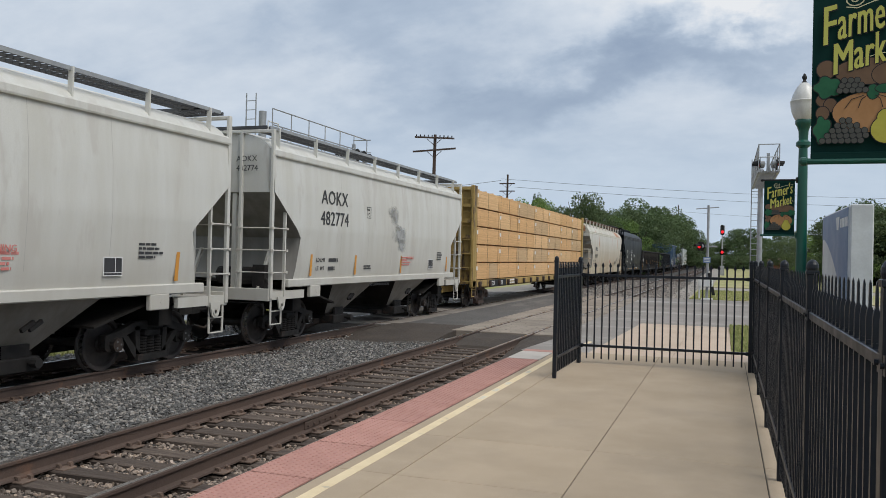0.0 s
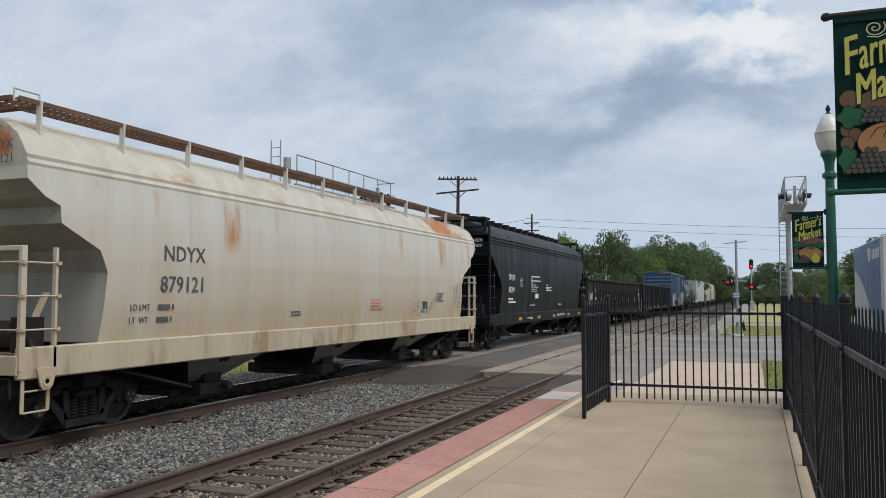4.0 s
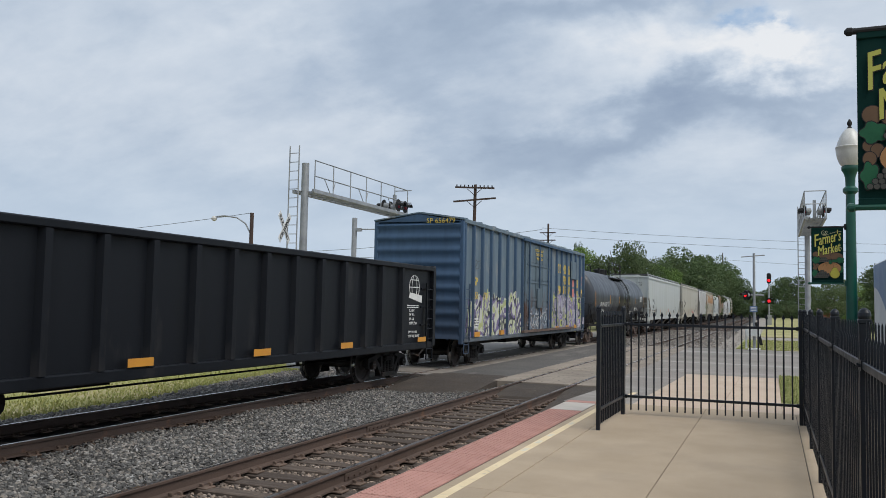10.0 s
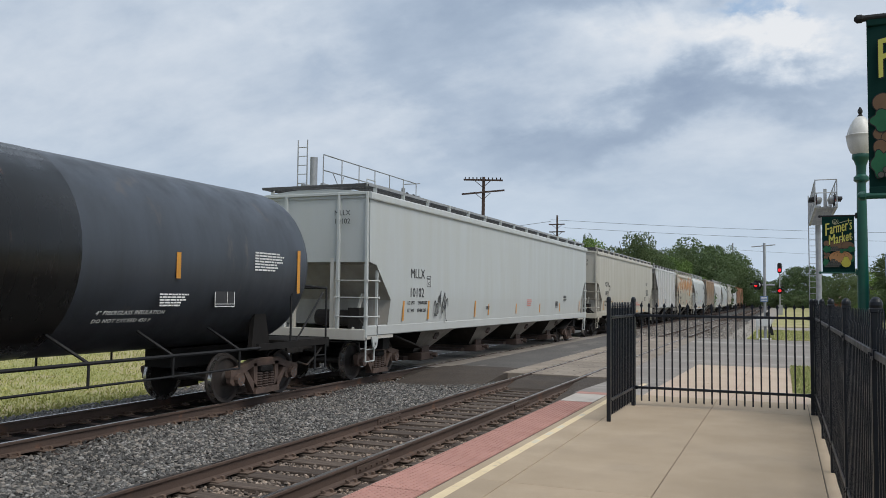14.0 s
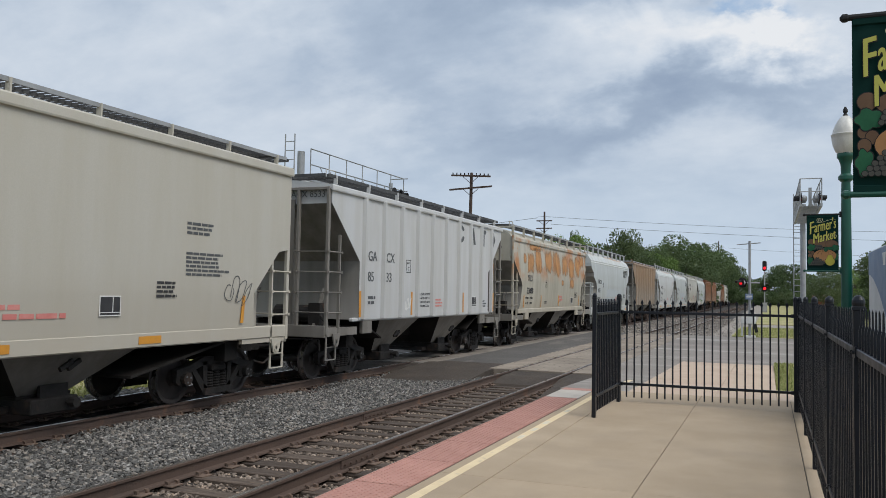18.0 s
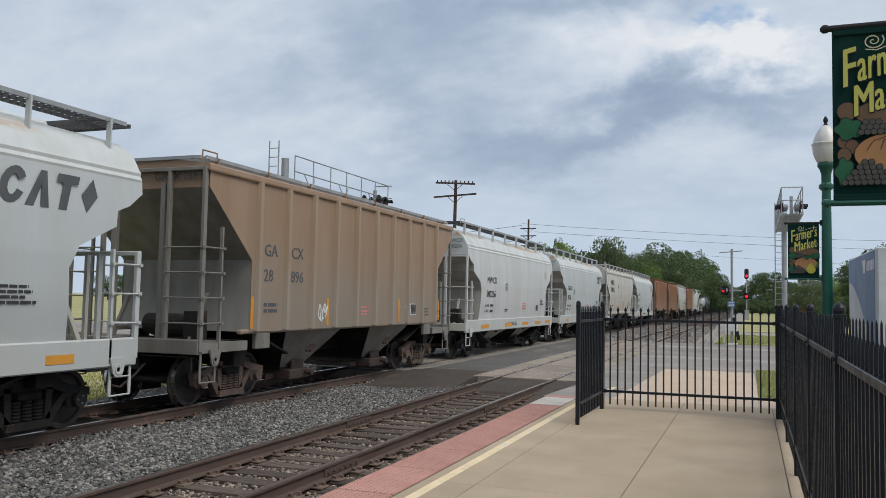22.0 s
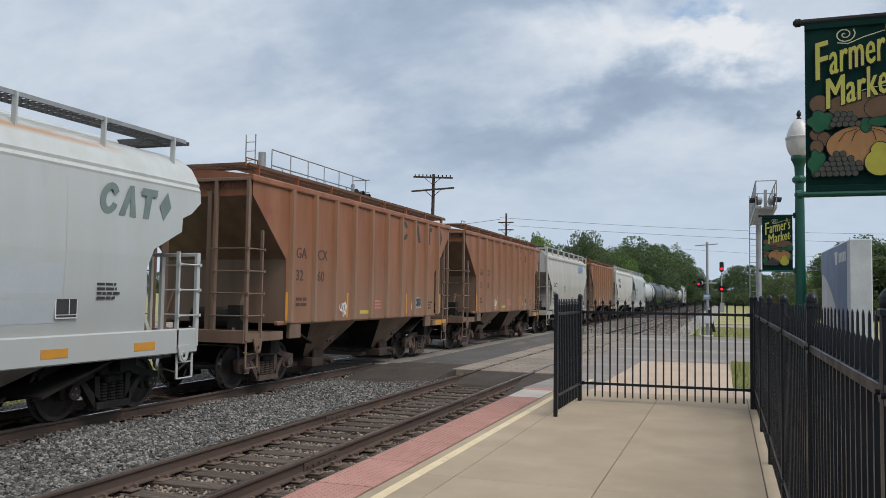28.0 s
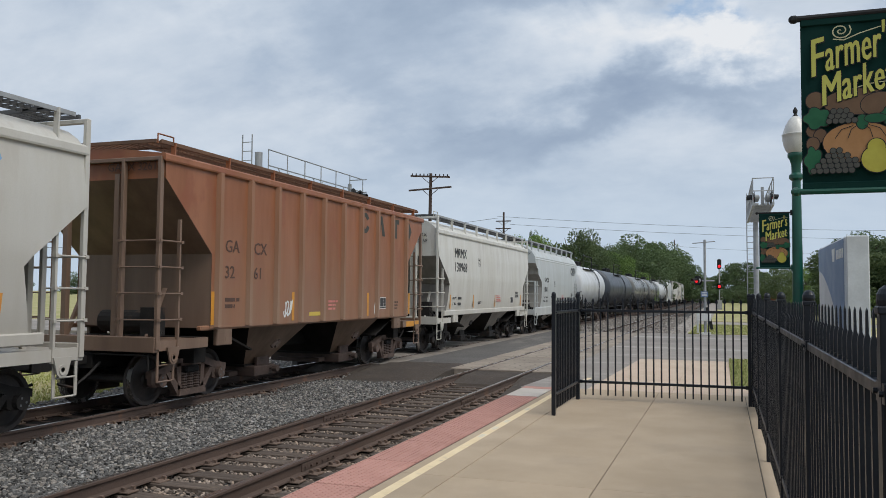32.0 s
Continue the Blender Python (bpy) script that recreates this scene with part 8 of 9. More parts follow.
def banner(x_post, y, z_top):
    """A market banner on two arms; it hangs on the track side of its post and faces along the platform."""
    W, H = 0.46, 0.885
    b = base("street_banner", pose(x_post - 0.57, y, z_top - H), "dark green market banner with fruit and yellow lettering", "banner", "market banners")
    bm = bmesh.new()
    n = 14
    rows = []
    for j in range(n + 1):
        z = H * j / n
        rows.append([bm.verts.new((W * i / 6, 0.004 * math.sin(3.1 * i + 2.0 * j / n), z)) for i in range(7)])
    for a, q in zip(rows, rows[1:]):
        for i in range(6):
            bm.faces.new((a[i], a[i + 1], q[i + 1], q[i]))
    cloth = part("cloth", bm, M_BANNER, b, smooth=True)
    for z in (0.02, H - 0.02):
        bm = bmesh.new()
        box(bm, 0, W, -0.011, 0.011, z - 0.02, z + 0.02, bevel=0.004)
        part("hem", bm, M_BANNER, b)
    for z in (-0.004, H + 0.004):
        bm = bmesh.new()
        rod(bm, (-0.02, 0, z), (0.52, 0, z), 0.016, 10)
        lathe(bm, [(0.008, -0.025), (0.022, -0.012), (0.022, 0.008), (0.01, 0.022)], 10, Matrix.Translation((-0.03, 0, z)) @ Matrix.Rotation(math.pi / 2, 4, "Y"))
        box(bm, 0.47, 0.60, -0.03, 0.03, z - 0.045, z + 0.045, bevel=0.01)
        part("arm", bm, M_GREEN if z < 0 else M_BLACK, b, "green arm with a ball end")
    Y = -0.014

    def shape(name, mat, fn, lift=0.0, label=""):
        bm = bmesh.new()
        fn(bm, Y - lift)
        ob = part(name, bm, mat, cloth, label)

    # loaves, leaves and grapes behind, pumpkin and pear in front, each outlined patch a hair above the last
    lift = 0.0
    for name, mat, patches in (("loaf", M_BREAD, ((0.065, 0.455, 0.045, 0.045, 0), (0.25, 0.44, 0.15, 0.065, 0), (0.36, 0.42, 0.09, 0.06, 0))),
                               ("nut", M_BREAD, ((0.05, 0.30, 0.03, 0.03, 0), (0.085, 0.275, 0.03, 0.034, 0), (0.05, 0.235, 0.03, 0.034, 0))),
                               ("leaf", M_LEAF, ((0.07, 0.365, 0.045, 0.04, 0.45), (0.05, 0.15, 0.03, 0.05, 0.45), (0.41, 0.36, 0.045, 0.035, 0.4), (0.42, 0.22, 0.03, 0.05, 0.2))),
                               ("pumpkin", M_PUMP, ((0.26, 0.235, 0.165, 0.10, 0),)),
                               ("stalk", M_LEAF, ((0.275, 0.335, 0.026, 0.036, 0), (0.335, 0.35, 0.05, 0.022, 0)))):
        for x, z, rx, rz, lobes in patches:
            lift += 0.0006
            shape("outline", M_BLACK, lambda q, y: disc(q, x, z, rx + 0.004, rz + 0.004, y, 26, lobes), lift - 0.0003)
            shape(name, mat, lambda q, y: disc(q, x, z, rx, rz, y, 26, lobes), lift)
    for k in (-0.12, -0.06, 0.05, 0.11):
        shape("pumpkin_rib", M_BLACK, lambda q, y: line(q, [(0.27 + 0.3 * k, 0.318), (0.27 + 0.75 * k, 0.30), (0.27 + k, 0.255)], 0.0035, y), 0.0105)
    for x0, z0, rows in ((0.05, 0.095, (7, 7, 6, 4, 2)), (0.125, 0.345, (5, 4, 3))):
        for i, row in enumerate(rows):
            for k in range(row):
                gx, gz = x0 + k * 0.029 + (0.030 if len(rows) > 3 else 0.014) * i * 0.75, z0 + i * 0.025
                shape("outline", M_BLACK, lambda q, y: disc(q, gx, gz, 0.0165, 0.0165, y, 10), 0.0108 + 0.0004 * i)
                shape("grape", M_GRAPE, lambda q, y: disc(q, gx, gz, 0.0135, 0.0135, y, 10), 0.0110 + 0.0004 * i)
    for gx, gz, ra, rb in ((0.335, 0.205, 0.040, 0.042), (0.335, 0.145, 0.068, 0.066)):
        shape("outline", M_BLACK, lambda q, y: disc(q, gx, gz, ra + 0.004, rb + 0.004, y), 0.0132)
    for gx, gz, ra, rb in ((0.335, 0.205, 0.040, 0.042), (0.335, 0.145, 0.068, 0.066)):
        shape("pear", M_PEAR, lambda q, y: disc(q, gx, gz, ra, rb, y), 0.0134 + ra * 0.004, "yellow printed pear")
    spiral = [(0.185 + 0.0021 * k * math.cos(k * 0.55), 0.805 + 0.0018 * k * math.sin(k * 0.55)) for k in range(1, 25)]
    shape("scroll", M_CREAM, lambda q, y: line(q, spiral, 0.006, y), 0.001, "cream printed scroll")
    shape("scroll", M_CREAM, lambda q, y: line(q, [(0.15, 0.765), (0.20, 0.757), (0.27, 0.785), (0.36, 0.81), (0.43, 0.815)], 0.005, y), 0.001, "cream printed scroll")
    shape("scroll", M_CREAM, lambda q, y: line(q, [(0.20, 0.493), (0.30, 0.525), (0.40, 0.535)], 0.004, y), 0.001, "cream printed scroll")
    shape("scroll", M_CREAM, lambda q, y: line(q, [(0.40 + 0.003 * k * math.cos(k * 0.6), 0.545 - 0.0028 * k * math.sin(k * 0.6)) for k in range(1, 12)], 0.005, y), 0.001, "cream printed scroll")
    # tall letters upright on a rising line
    for text, x, z, s, wide in (("F", 0.04, 0.575, 0.205, 0.52), ("armer's", 0.112, 0.602, 0.18, 0.40), ("M", 0.09, 0.425, 0.165, 0.56), ("arket", 0.188, 0.452, 0.165, 0.46)):
        for mat_, dx, dz, up_ in ((M_BLACK, 0.005, -0.005, 0.0), (M_BLACK, -0.003, 0.003, 0.0003), (M_FM, 0.0, 0.0, 0.0022)):
            me = words(text, s, 0.0002, 1.05, 0.0, 0.006).copy()
            me.transform(Matrix(((wide, 0, 0, 0), (wide * 0.24, 1, 0, 0), (0, 0, 1, 0), (0, 0, 0, 1))))
            put("lettering", me, mat_, cloth, "yellow printed lettering" if mat_ is M_FM else "", at=pose(x + dx, Y - 0.002 - up_, z + dz, 90, 0, 0))
    return b


lamp_post(0.963, 4.49)
lamp_post(1.135, 14.2)
banner(0.963, 4.49, 3.262)
banner(1.135, 14.2, 3.186)

# ---- station sign behind the fence ----
sign = base("station_sign", pose(1.66, 13.0, -0.15), "grey slab station sign with a blue wave and a white badge", "sign")
M_SIGN = surf("sign_silver_grey", (0.56, 0.585, 0.61), (0.51, 0.535, 0.56), 2, rough=0.45, bump=0)
M_SIGNL = surf("sign_pale_edge", (0.58, 0.60, 0.61), rough=0.45, bump=0)
M_SIGNB = surf("sign_blue", (0.13, 0.20, 0.34), (0.15, 0.225, 0.36), 2, rough=0.45, bump=0)
bm = bmesh.new()
box(bm, 0.0, 0.30, 0.0, 3.3, 0.0, 2.86, bevel=0.02)
part("body", bm, M_SIGN, sign)
bm = bmesh.new()
box(bm, 0.02, 0.32, -0.06, 0.0, 0.0, 2.87, bevel=0.015)
part("end_panel", bm, M_SIGNL, sign, "pale grey end panel")
bm = bmesh.new()
prism(bm, [(0.02, 2.83), (3.28, 2.83), (3.28, 2.45)] + [(3.28 - 3.26 * k / 12, 2.45 - 1.35 * (k / 12) ** 1.7) for k in range(1, 13)], -0.006, -0.002)
part("wave", bm, M_SIGNB, sign, "blue wave field")
bm = bmesh.new()
prism(bm, [(1.05, 2.54), (1.25, 2.54), (1.35, 2.74), (0.95, 2.74)], -0.010, -0.006)
for k in range(5):
    box(bm, -0.010, -0.006, 0.05 + k * 0.165, 0.17 + k * 0.165, 2.56, 2.70)
part("badge", bm, M_WHITE, sign, "white badge of plain blocks")


# ---- crossing signals ----
def flasher(parent, m, lit=False):
    bm = bmesh.new()
    lathe(bm, [(0.26, 0.0), (0.26, 0.012), (0.25, 0.02)], 24, Matrix.Rotation(math.pi / 2, 4, "X"))
    b = part("flasher_disc", bm, M_BLACK, parent, "round black signal backing", at=m)
    bm = bmesh.new()
    lathe(bm, [(0.11, 0.02), (0.10, 0.05), (0.05, 0.07)], 16, Matrix.Rotation(math.pi / 2, 4, "X"))
    part("lens", bm, M_REDGLOW if lit else M_REDLENS, b, "lit red lens" if lit else "dark red lens")
    bm = bmesh.new()
    for k in range(9):
        a = math.pi * k / 8
        c, d = math.pi * k / 8, math.pi * (k + 1) / 8
        if k < 8:
            vs = [(0.13 * math.cos(c), -0.02, 0.13 * math.sin(c)), (0.13 * math.cos(d), -0.02, 0.13 * math.sin(d)), (0.13 * math.cos(d), -0.30, 0.13 * math.sin(d) - 0.02), (0.13 * math.cos(c), -0.30, 0.13 * math.sin(c) - 0.02)]
            bm.faces.new([bm.verts.new(v) for v in vs])
    part("hood", bm, M_BLACK, b)
    bm = bmesh.new()
    lathe(bm, [(0.13, -0.02), (0.12, -0.16), (0.04, -0.2)], 14, Matrix.Rotation(math.pi / 2, 4, "X"))
    part("housing", bm, M_GALV, b)


def cantilever(name_label, m, arm, z_arm, side=1, rails=(-0.40, 0.40)):
    """A crossing signal bridge: mast at the origin, arm along +y."""
    c = base("cantilever_signal", m, name_label, "crossing signal", "cantilever signals")
    bm = bmesh.new()
    rod(bm, (0, 0, -0.1), (0, 0, z_arm + 0.95), 0.135, 16, 0.125)
    box(bm, -0.3, 0.3, -0.3, 0.3, -0.1, 0.05)
    part("mast", bm, M_GALV, c, smooth=True)
    bm = bmesh.new()
    for x in (-0.42 * side, -0.06 * side):
        rod(bm, (x, -0.32, 0.3), (x, -0.32, z_arm + 1.5), 0.024, 6)
    for k in range(int((z_arm + 1.2) / 0.3)):
        rod(bm, (-0.42 * side, -0.32, 0.4 + 0.3 * k), (-0.06 * side, -0.32, 0.4 + 0.3 * k), 0.014, 5)
    for z in (1.5, 3.5, z_arm):
        rod(bm, (0.0, 0, z), (-0.2 * side, -0.32, z), 0.02, 5)
    part("ladder", bm, M_GALV, c)
    bm = bmesh.new()
    for x in (-0.38, 0.38):
        box(bm, x - 0.045, x + 0.045, -0.1, arm, z_arm - 0.06, z_arm + 0.06)
    for k in range(int(arm / 0.42)):
        box(bm, -0.35, 0.35, 0.1 + k * 0.42, 0.16 + k * 0.42, z_arm - 0.04, z_arm + 0.01)
    for x in (-0.2, -0.07, 0.07, 0.2):
        box(bm, x - 0.02, x + 0.02, 0.1, arm - 0.1, z_arm, z_arm + 0.03)
    part("walkway", bm, M_GALV, c)
    for x in rails:
        bm = bmesh.new()
        top = z_arm + 1.08
        n = 6
        for k in range(n + 1):
            y = 0.25 + (arm - 0.3) * k / n
            rod(bm, (x, y, z_arm), (x, y, top), 0.022, 6)
        for z in (top, z_arm + 0.55):
            rod(bm, (x, 0.25, z), (x, arm - 0.05, z), 0.022, 6)
        for k in range(n):
            if k % 2 == 0 and k < 5:
                y = 0.25 + (arm - 0.3) * k / n
                w = (arm - 0.3) / n
                rod(bm, (x, y + w * 0.5, z_arm + 0.55), (x, y + w * 0.9, z_arm), 0.016, 5)
                rod(bm, (x, y + w * 1.1, z_arm + 0.5), (x, y + w * 0.95, z_arm), 0.016, 5)
        part("railing", bm, M_GALV, c)
    bm = bmesh.new()
    rod(bm, (-0.4, arm - 0.05, z_arm + 1.08), (0.4, arm - 0.05, z_arm + 1.08), 0.022, 6)
    rod(bm, (-0.4, arm - 0.05, z_arm + 0.55), (0.4, arm - 0.05, z_arm + 0.55), 0.022, 6)
    box(bm, -0.06, 0.06, arm - 0.9, arm - 0.78, z_arm, z_arm + 0.8)
    part("end_rail", bm, M_GALV, c)
    for y in (arm - 1.15, arm - 0.5):
        for a in (90, -90):
            flasher(c, pose(0.32 if a > 0 else -0.32, y, z_arm + 0.32, 0, 0, a))
    return c


c1 = cantilever("galvanised cantilever crossing signal beyond the train", pose(-14.5, 23.3, -0.25), 7.8, 5.75, 1, (0.22,))
bm = bmesh.new()
for s in (-1, 1):
    box(bm, -0.62, 0.62, 0.0, 0.01, -0.115, 0.115, pose(0, 0.012 * s, 0, 0, 45 * s, 0))
xb = part("crossbuck", bm, M_WHITE, c1, "white crossbuck board", at=pose(-0.12, -0.95, 4.45, 0, 0, 101))
for s, t in ((1, "RAILROAD"), (-1, "CROSSING")):
    put("lettering", words(t, 0.155, 0.001, 1.0, 0.0, 0.008), M_BLACK, xb, at=pose(0, 0.012 * s, 0, 0, 45 * s, 0) @ pose(-0.53, -0.004, -0.075, 90, 0, 0))
cantilever("galvanised cantilever crossing signal past the road", pose(1.6, 44.6, -0.3, 0, 0, 180), 8.6, 5.95, -1)

gs = base("crossing_gate", pose(-0.95, 46.8, -0.3), "crossing gate mast with red flashers and a blue notice", "crossing signal")
bm = bmesh.new()
rod(bm, (0, 0, 0), (0, 0, 5.2), 0.075, 12, 0.065)
part("mast", bm, M_GALV, gs, smooth=True)
bm = bmesh.new()
rod(bm, (-0.65, 0, 5.0), (0.55, 0, 5.1), 0.03, 6)
part("top_arm", bm, M_GALV, gs)
bm = bmesh.new()
rod(bm, (-0.55, 0, 2.95), (0.5, 0, 2.95), 0.045, 8)
part("crossarm", bm, M_GALV, gs)
for x in (-0.42, -0.30):
    flasher(gs, pose(x, -0.12 if x < -0.35 else 0.12, 2.95, 0, 0, -55 if x < -0.35 else 125), x < -0.35)
bm = bmesh.new()
box(bm, -0.22, 0.16, -0.10, -0.085, 2.05, 2.36)
part("notice", bm, M_SIGNB, gs, "blue notice plate")
bm = bmesh.new()
for k in range(3):
    box(bm, -0.17, 0.11, -0.104, -0.1, 2.12 + k * 0.075, 2.155 + k * 0.075)
part("fine_print", bm, M_WHITE, gs)
bm = bmesh.new()
box(bm, -0.45, 0.3, -0.25, 0.25, 0.75, 1.25, bevel=0.03)
box(bm, -0.3, 0.3, -0.3, 0.3, 0.0, 0.12)
rod(bm, (-0.4, 0, 0.1), (-0.4, 0, 0.8), 0.05, 8)
part("gate_mechanism", bm, M_WHITE, gs)
bm = bmesh.new()
bar(bm, (0.35, -0.1, 0.3), (0.1, -0.1, 1.5), 0.08, 0.16)
part("counterweight", bm, M_BLACK, gs)

# block signals along the line
M_SIGPOST = surf("signal_mast_silver", (0.45, 0.45, 0.45), rough=0.5, metal=0.3, bump=0)


def block_signal(x, y, top, heads, label):
    s = base("block_signal", pose(x, y, -0.35), label, "railway signal", "block signals")
    bm = bmesh.new()
    rod(bm, (0, 0, 0), (0, 0, top), 0.09, 10)
    box(bm, -0.35, 0.35, -0.3, 0.3, 0.0, 1.5)
    for k in range(int(top / 0.4)):
        rod(bm, (0.15, 0.1, 0.3 + 0.4 * k), (0.45, 0.1, 0.3 + 0.4 * k), 0.02, 5)
    part("mast", bm, M_SIGPOST, s)
    for z in heads:
        bm = bmesh.new()
        w, h = 0.30, (1.5 if z == heads[0] and len(heads) > 1 else 0.9)
        box(bm, -w, w, -0.30, -0.12, z - 0.45, z - 0.45 + h, bevel=0.14)
        hd = part("signal_head", bm, M_BLACK, s)
        bm = bmesh.new()
        lathe(bm, [(0.20, 0.31), (0.17, 0.33)], 16, Matrix.Translation((0, 0, z)) @ Matrix.Rotation(math.pi / 2, 4, "X"))
        part("lens", bm, M_REDGLOW, hd, "lit red lens")
    return s


block_signal(-0.57, 128, 7.3, (6.55, 3.55), "two-head block signal showing red")
block_signal(-15.6, 128, 6.2, (5.9,), "single-head block signal showing red beyond the train")


# ---- poles and wires ----
def utility_pole(x, y, top, arms, label, lean=0.0, insul=True):
    p = base("utility_pole", pose(x, y, -0.6, 0, lean, 0), label, "utility pole", "utility poles")
    bm = bmesh.new()
    rod(bm, (0, 0, 0), (0, 0, top), 0.17, 12, 0.11)
    part("pole", bm, M_WOODPOLE, p, smooth=True)
    for z, w, tilt in arms:
        bm = bmesh.new()
        bar(bm, (-w / 2, -0.14, z - tilt), (w / 2, -0.14, z + tilt), 0.1, 0.12)
        for s in (-1, 1):
            bar(bm, (0, -0.14, z - 0.55), (s * 0.6, -0.14, z - 0.06), 0.03, 0.04)
        a = part("crossarm", bm, M_WOODPOLE, p)
        if insul and z == arms[0][0]:
            for k in range(10):
                f = -0.46 + 0.1 * k
                if abs(f) < 0.06:
                    continue
                bm = bmesh.new()
                rod(bm, (f * w, -0.14, z + 0.05 + tilt * 2 * f), (f * w, -0.14, z + 0.2 + tilt * 2 * f), 0.045, 6)
                part("insulator", bm, M_BLACK, a)
    return p


utility_pole(-20.4, 56, 11.25, ((11.0, 3.05, -0.08), (10.1, 3.3, 0.1)), "brown wooden pole with two crossarms and insulators", 0.6)
utility_pole(-25.0, 95, 12.3, ((11.2, 1.9, 0.0), (10.3, 1.9, 0)), "slim wooden pole with short crossarms", 0, False)
utility_pole(-11.4, 210, 16.2, (), "plain wooden pole by the trees", 0, False)
sl = base("street_light", pose(-32.0, 45, -0.6), "brown pole with a cobra-head street light", "street lamp")
bm = bmesh.new()
rod(bm, (0, 0, 0), (0, 0, 8.2), 0.16, 10, 0.12)
part("pole", bm, M_WOODPOLE, sl, smooth=True)
bm = bmesh.new()
pipe(bm, [(0, 0, 6.7), (-0.5, 0, 7.5), (-1.2, 0, 7.9), (-2.2, 0, 8.05), (-2.9, 0, 8.0)], 0.05, 8)
part("arm", bm, M_GALV, sl)
bm = bmesh.new()
lathe(bm, [(0.08, -0.28), (0.17, -0.22), (0.2, -0.1), (0.14, 0.0), (0.1, 0.04)], 14, Matrix.Translation((-3.05, 0, 8.0)))
part("lamp_head", bm, M_GLOBE, sl)
lp = base("light_pole", pose(-24.3, 45, -0.6), "grey steel pole with one thin arm", "pole")
bm = bmesh.new()
rod(bm, (0, 0, 0), (0, 0, 7.7), 0.16, 12)
rod(bm, (0, 0, 7.0), (1.9, 0, 6.95), 0.04, 6)
part("pole", bm, M_GALV, lp, smooth=True)
bm = bmesh.new()
box(bm, 0.1, 0.5, -0.1, 0.1, 6.85, 7.05)
part("bracket", bm, M_GALV, lp)


def wire(a, b, sag, r=0.02):
    bm = bmesh.new()
    n = 14
    pts = []
    for k in range(n + 1):
        f = k / n
        p = Vector(a).lerp(Vector(b), f)
        p.z -= sag * 4 * f * (1 - f)
        pts.append(p)
    rings = [[bm.verts.new(p + Vector((0, r * math.cos(w), r * math.sin(w)))) for w in (0.5, 2.6, 4.7)] for p in pts]
    for u0, u1 in zip(rings, rings[1:]):
        for i in range(3):
            bm.faces.new((u0[i], u0[(i + 1) % 3], u1[(i + 1) % 3], u1[i]))
    tagged(part("overhead_wire", bm, M_WIRE), "thin grey overhead wire between poles", "cable", "overhead wires")


wire((-25.8, 95, 11.2), (60, 150, 12.9), 1.2, 0.024)
wire((-24.2, 95, 10.2), (60, 150, 11.1), 1.0, 0.024)
wire((-25.8, 95, 11.0), (-70, 70, 6.5), 1.0, 0.03)
wire((-25.8, 95, 9.2), (-90, 100, 9.0), 1.4, 0.03)
wire((-11.4, 210, 14.0), (90, 240, 12.3), 1.2, 0.03)
wire((-32, 45, 7.6), (-75, 52, 6.6), 0.5, 0.02)
wire((-20.4, 56, 5.5), (-25.0, 95, 9.6), 1.0, 0.02)


# ---- trees ----
def leaf_material(name, c1, c2):
    m = bpy.data.materials.new(name)
    m.use_nodes = True
    nt = m.node_tree
    p = nt.nodes["Principled BSDF"]
    g = nt.nodes.new("ShaderNodeNewGeometry")
    rp = nt.nodes.new("ShaderNodeValToRGB")
    rp.color_ramp.elements[0].color, rp.color_ramp.elements[1].color = (*c1, 1), (*c2, 1)
    nt.links.new(g.outputs["Random Per Island"], rp.inputs[0])
    oi = nt.nodes.new("ShaderNodeObjectInfo")
    mx = nt.nodes.new("ShaderNodeMix")
    mx.data_type = "RGBA"
    mx.inputs[7].default_value = (c1[0] * 0.7, c1[1] * 0.75, c1[2] * 0.7, 1)
    sc = nt.nodes.new("ShaderNodeMath")
    sc.operation = "MULTIPLY"
    sc.inputs[1].default_value = 0.5
    nt.links.new(oi.outputs["Random"], sc.inputs[0])
    nt.links.new(sc.outputs[0], mx.inputs[0])
    nt.links.new(rp.outputs[0], mx.inputs[6])
    nt.links.new(mx.outputs[2], p.inputs["Base Color"])
    p.inputs["Roughness"].default_value = 0.75
    tr = nt.nodes.new("ShaderNodeBsdfTranslucent")
    nt.links.new(mx.outputs[2], tr.inputs[0])
    ms = nt.nodes.new("ShaderNodeMixShader")
    ms.inputs[0].default_value = 0.38
    nt.links.new(p.outputs[0], ms.inputs[1])
    nt.links.new(tr.outputs[0], ms.inputs[2])
    nt.links.new(ms.outputs[0], nt.nodes["Material Output"].inputs[0])
    return m


M_LEAFD = leaf_material("leaves_dark", (0.062, 0.10, 0.04), (0.155, 0.215, 0.088))
M_LEAFL = leaf_material("leaves_light", (0.10, 0.175, 0.042), (0.26, 0.36, 0.105))
M_LEAFO = leaf_material("leaves_olive", (0.068, 0.105, 0.042), (0.175, 0.22, 0.095))
M_BARK = surf("bark", (0.09, 0.07, 0.055), (0.06, 0.048, 0.04), 3, (4, 4, 0.6), 0.95, bump=0.5)


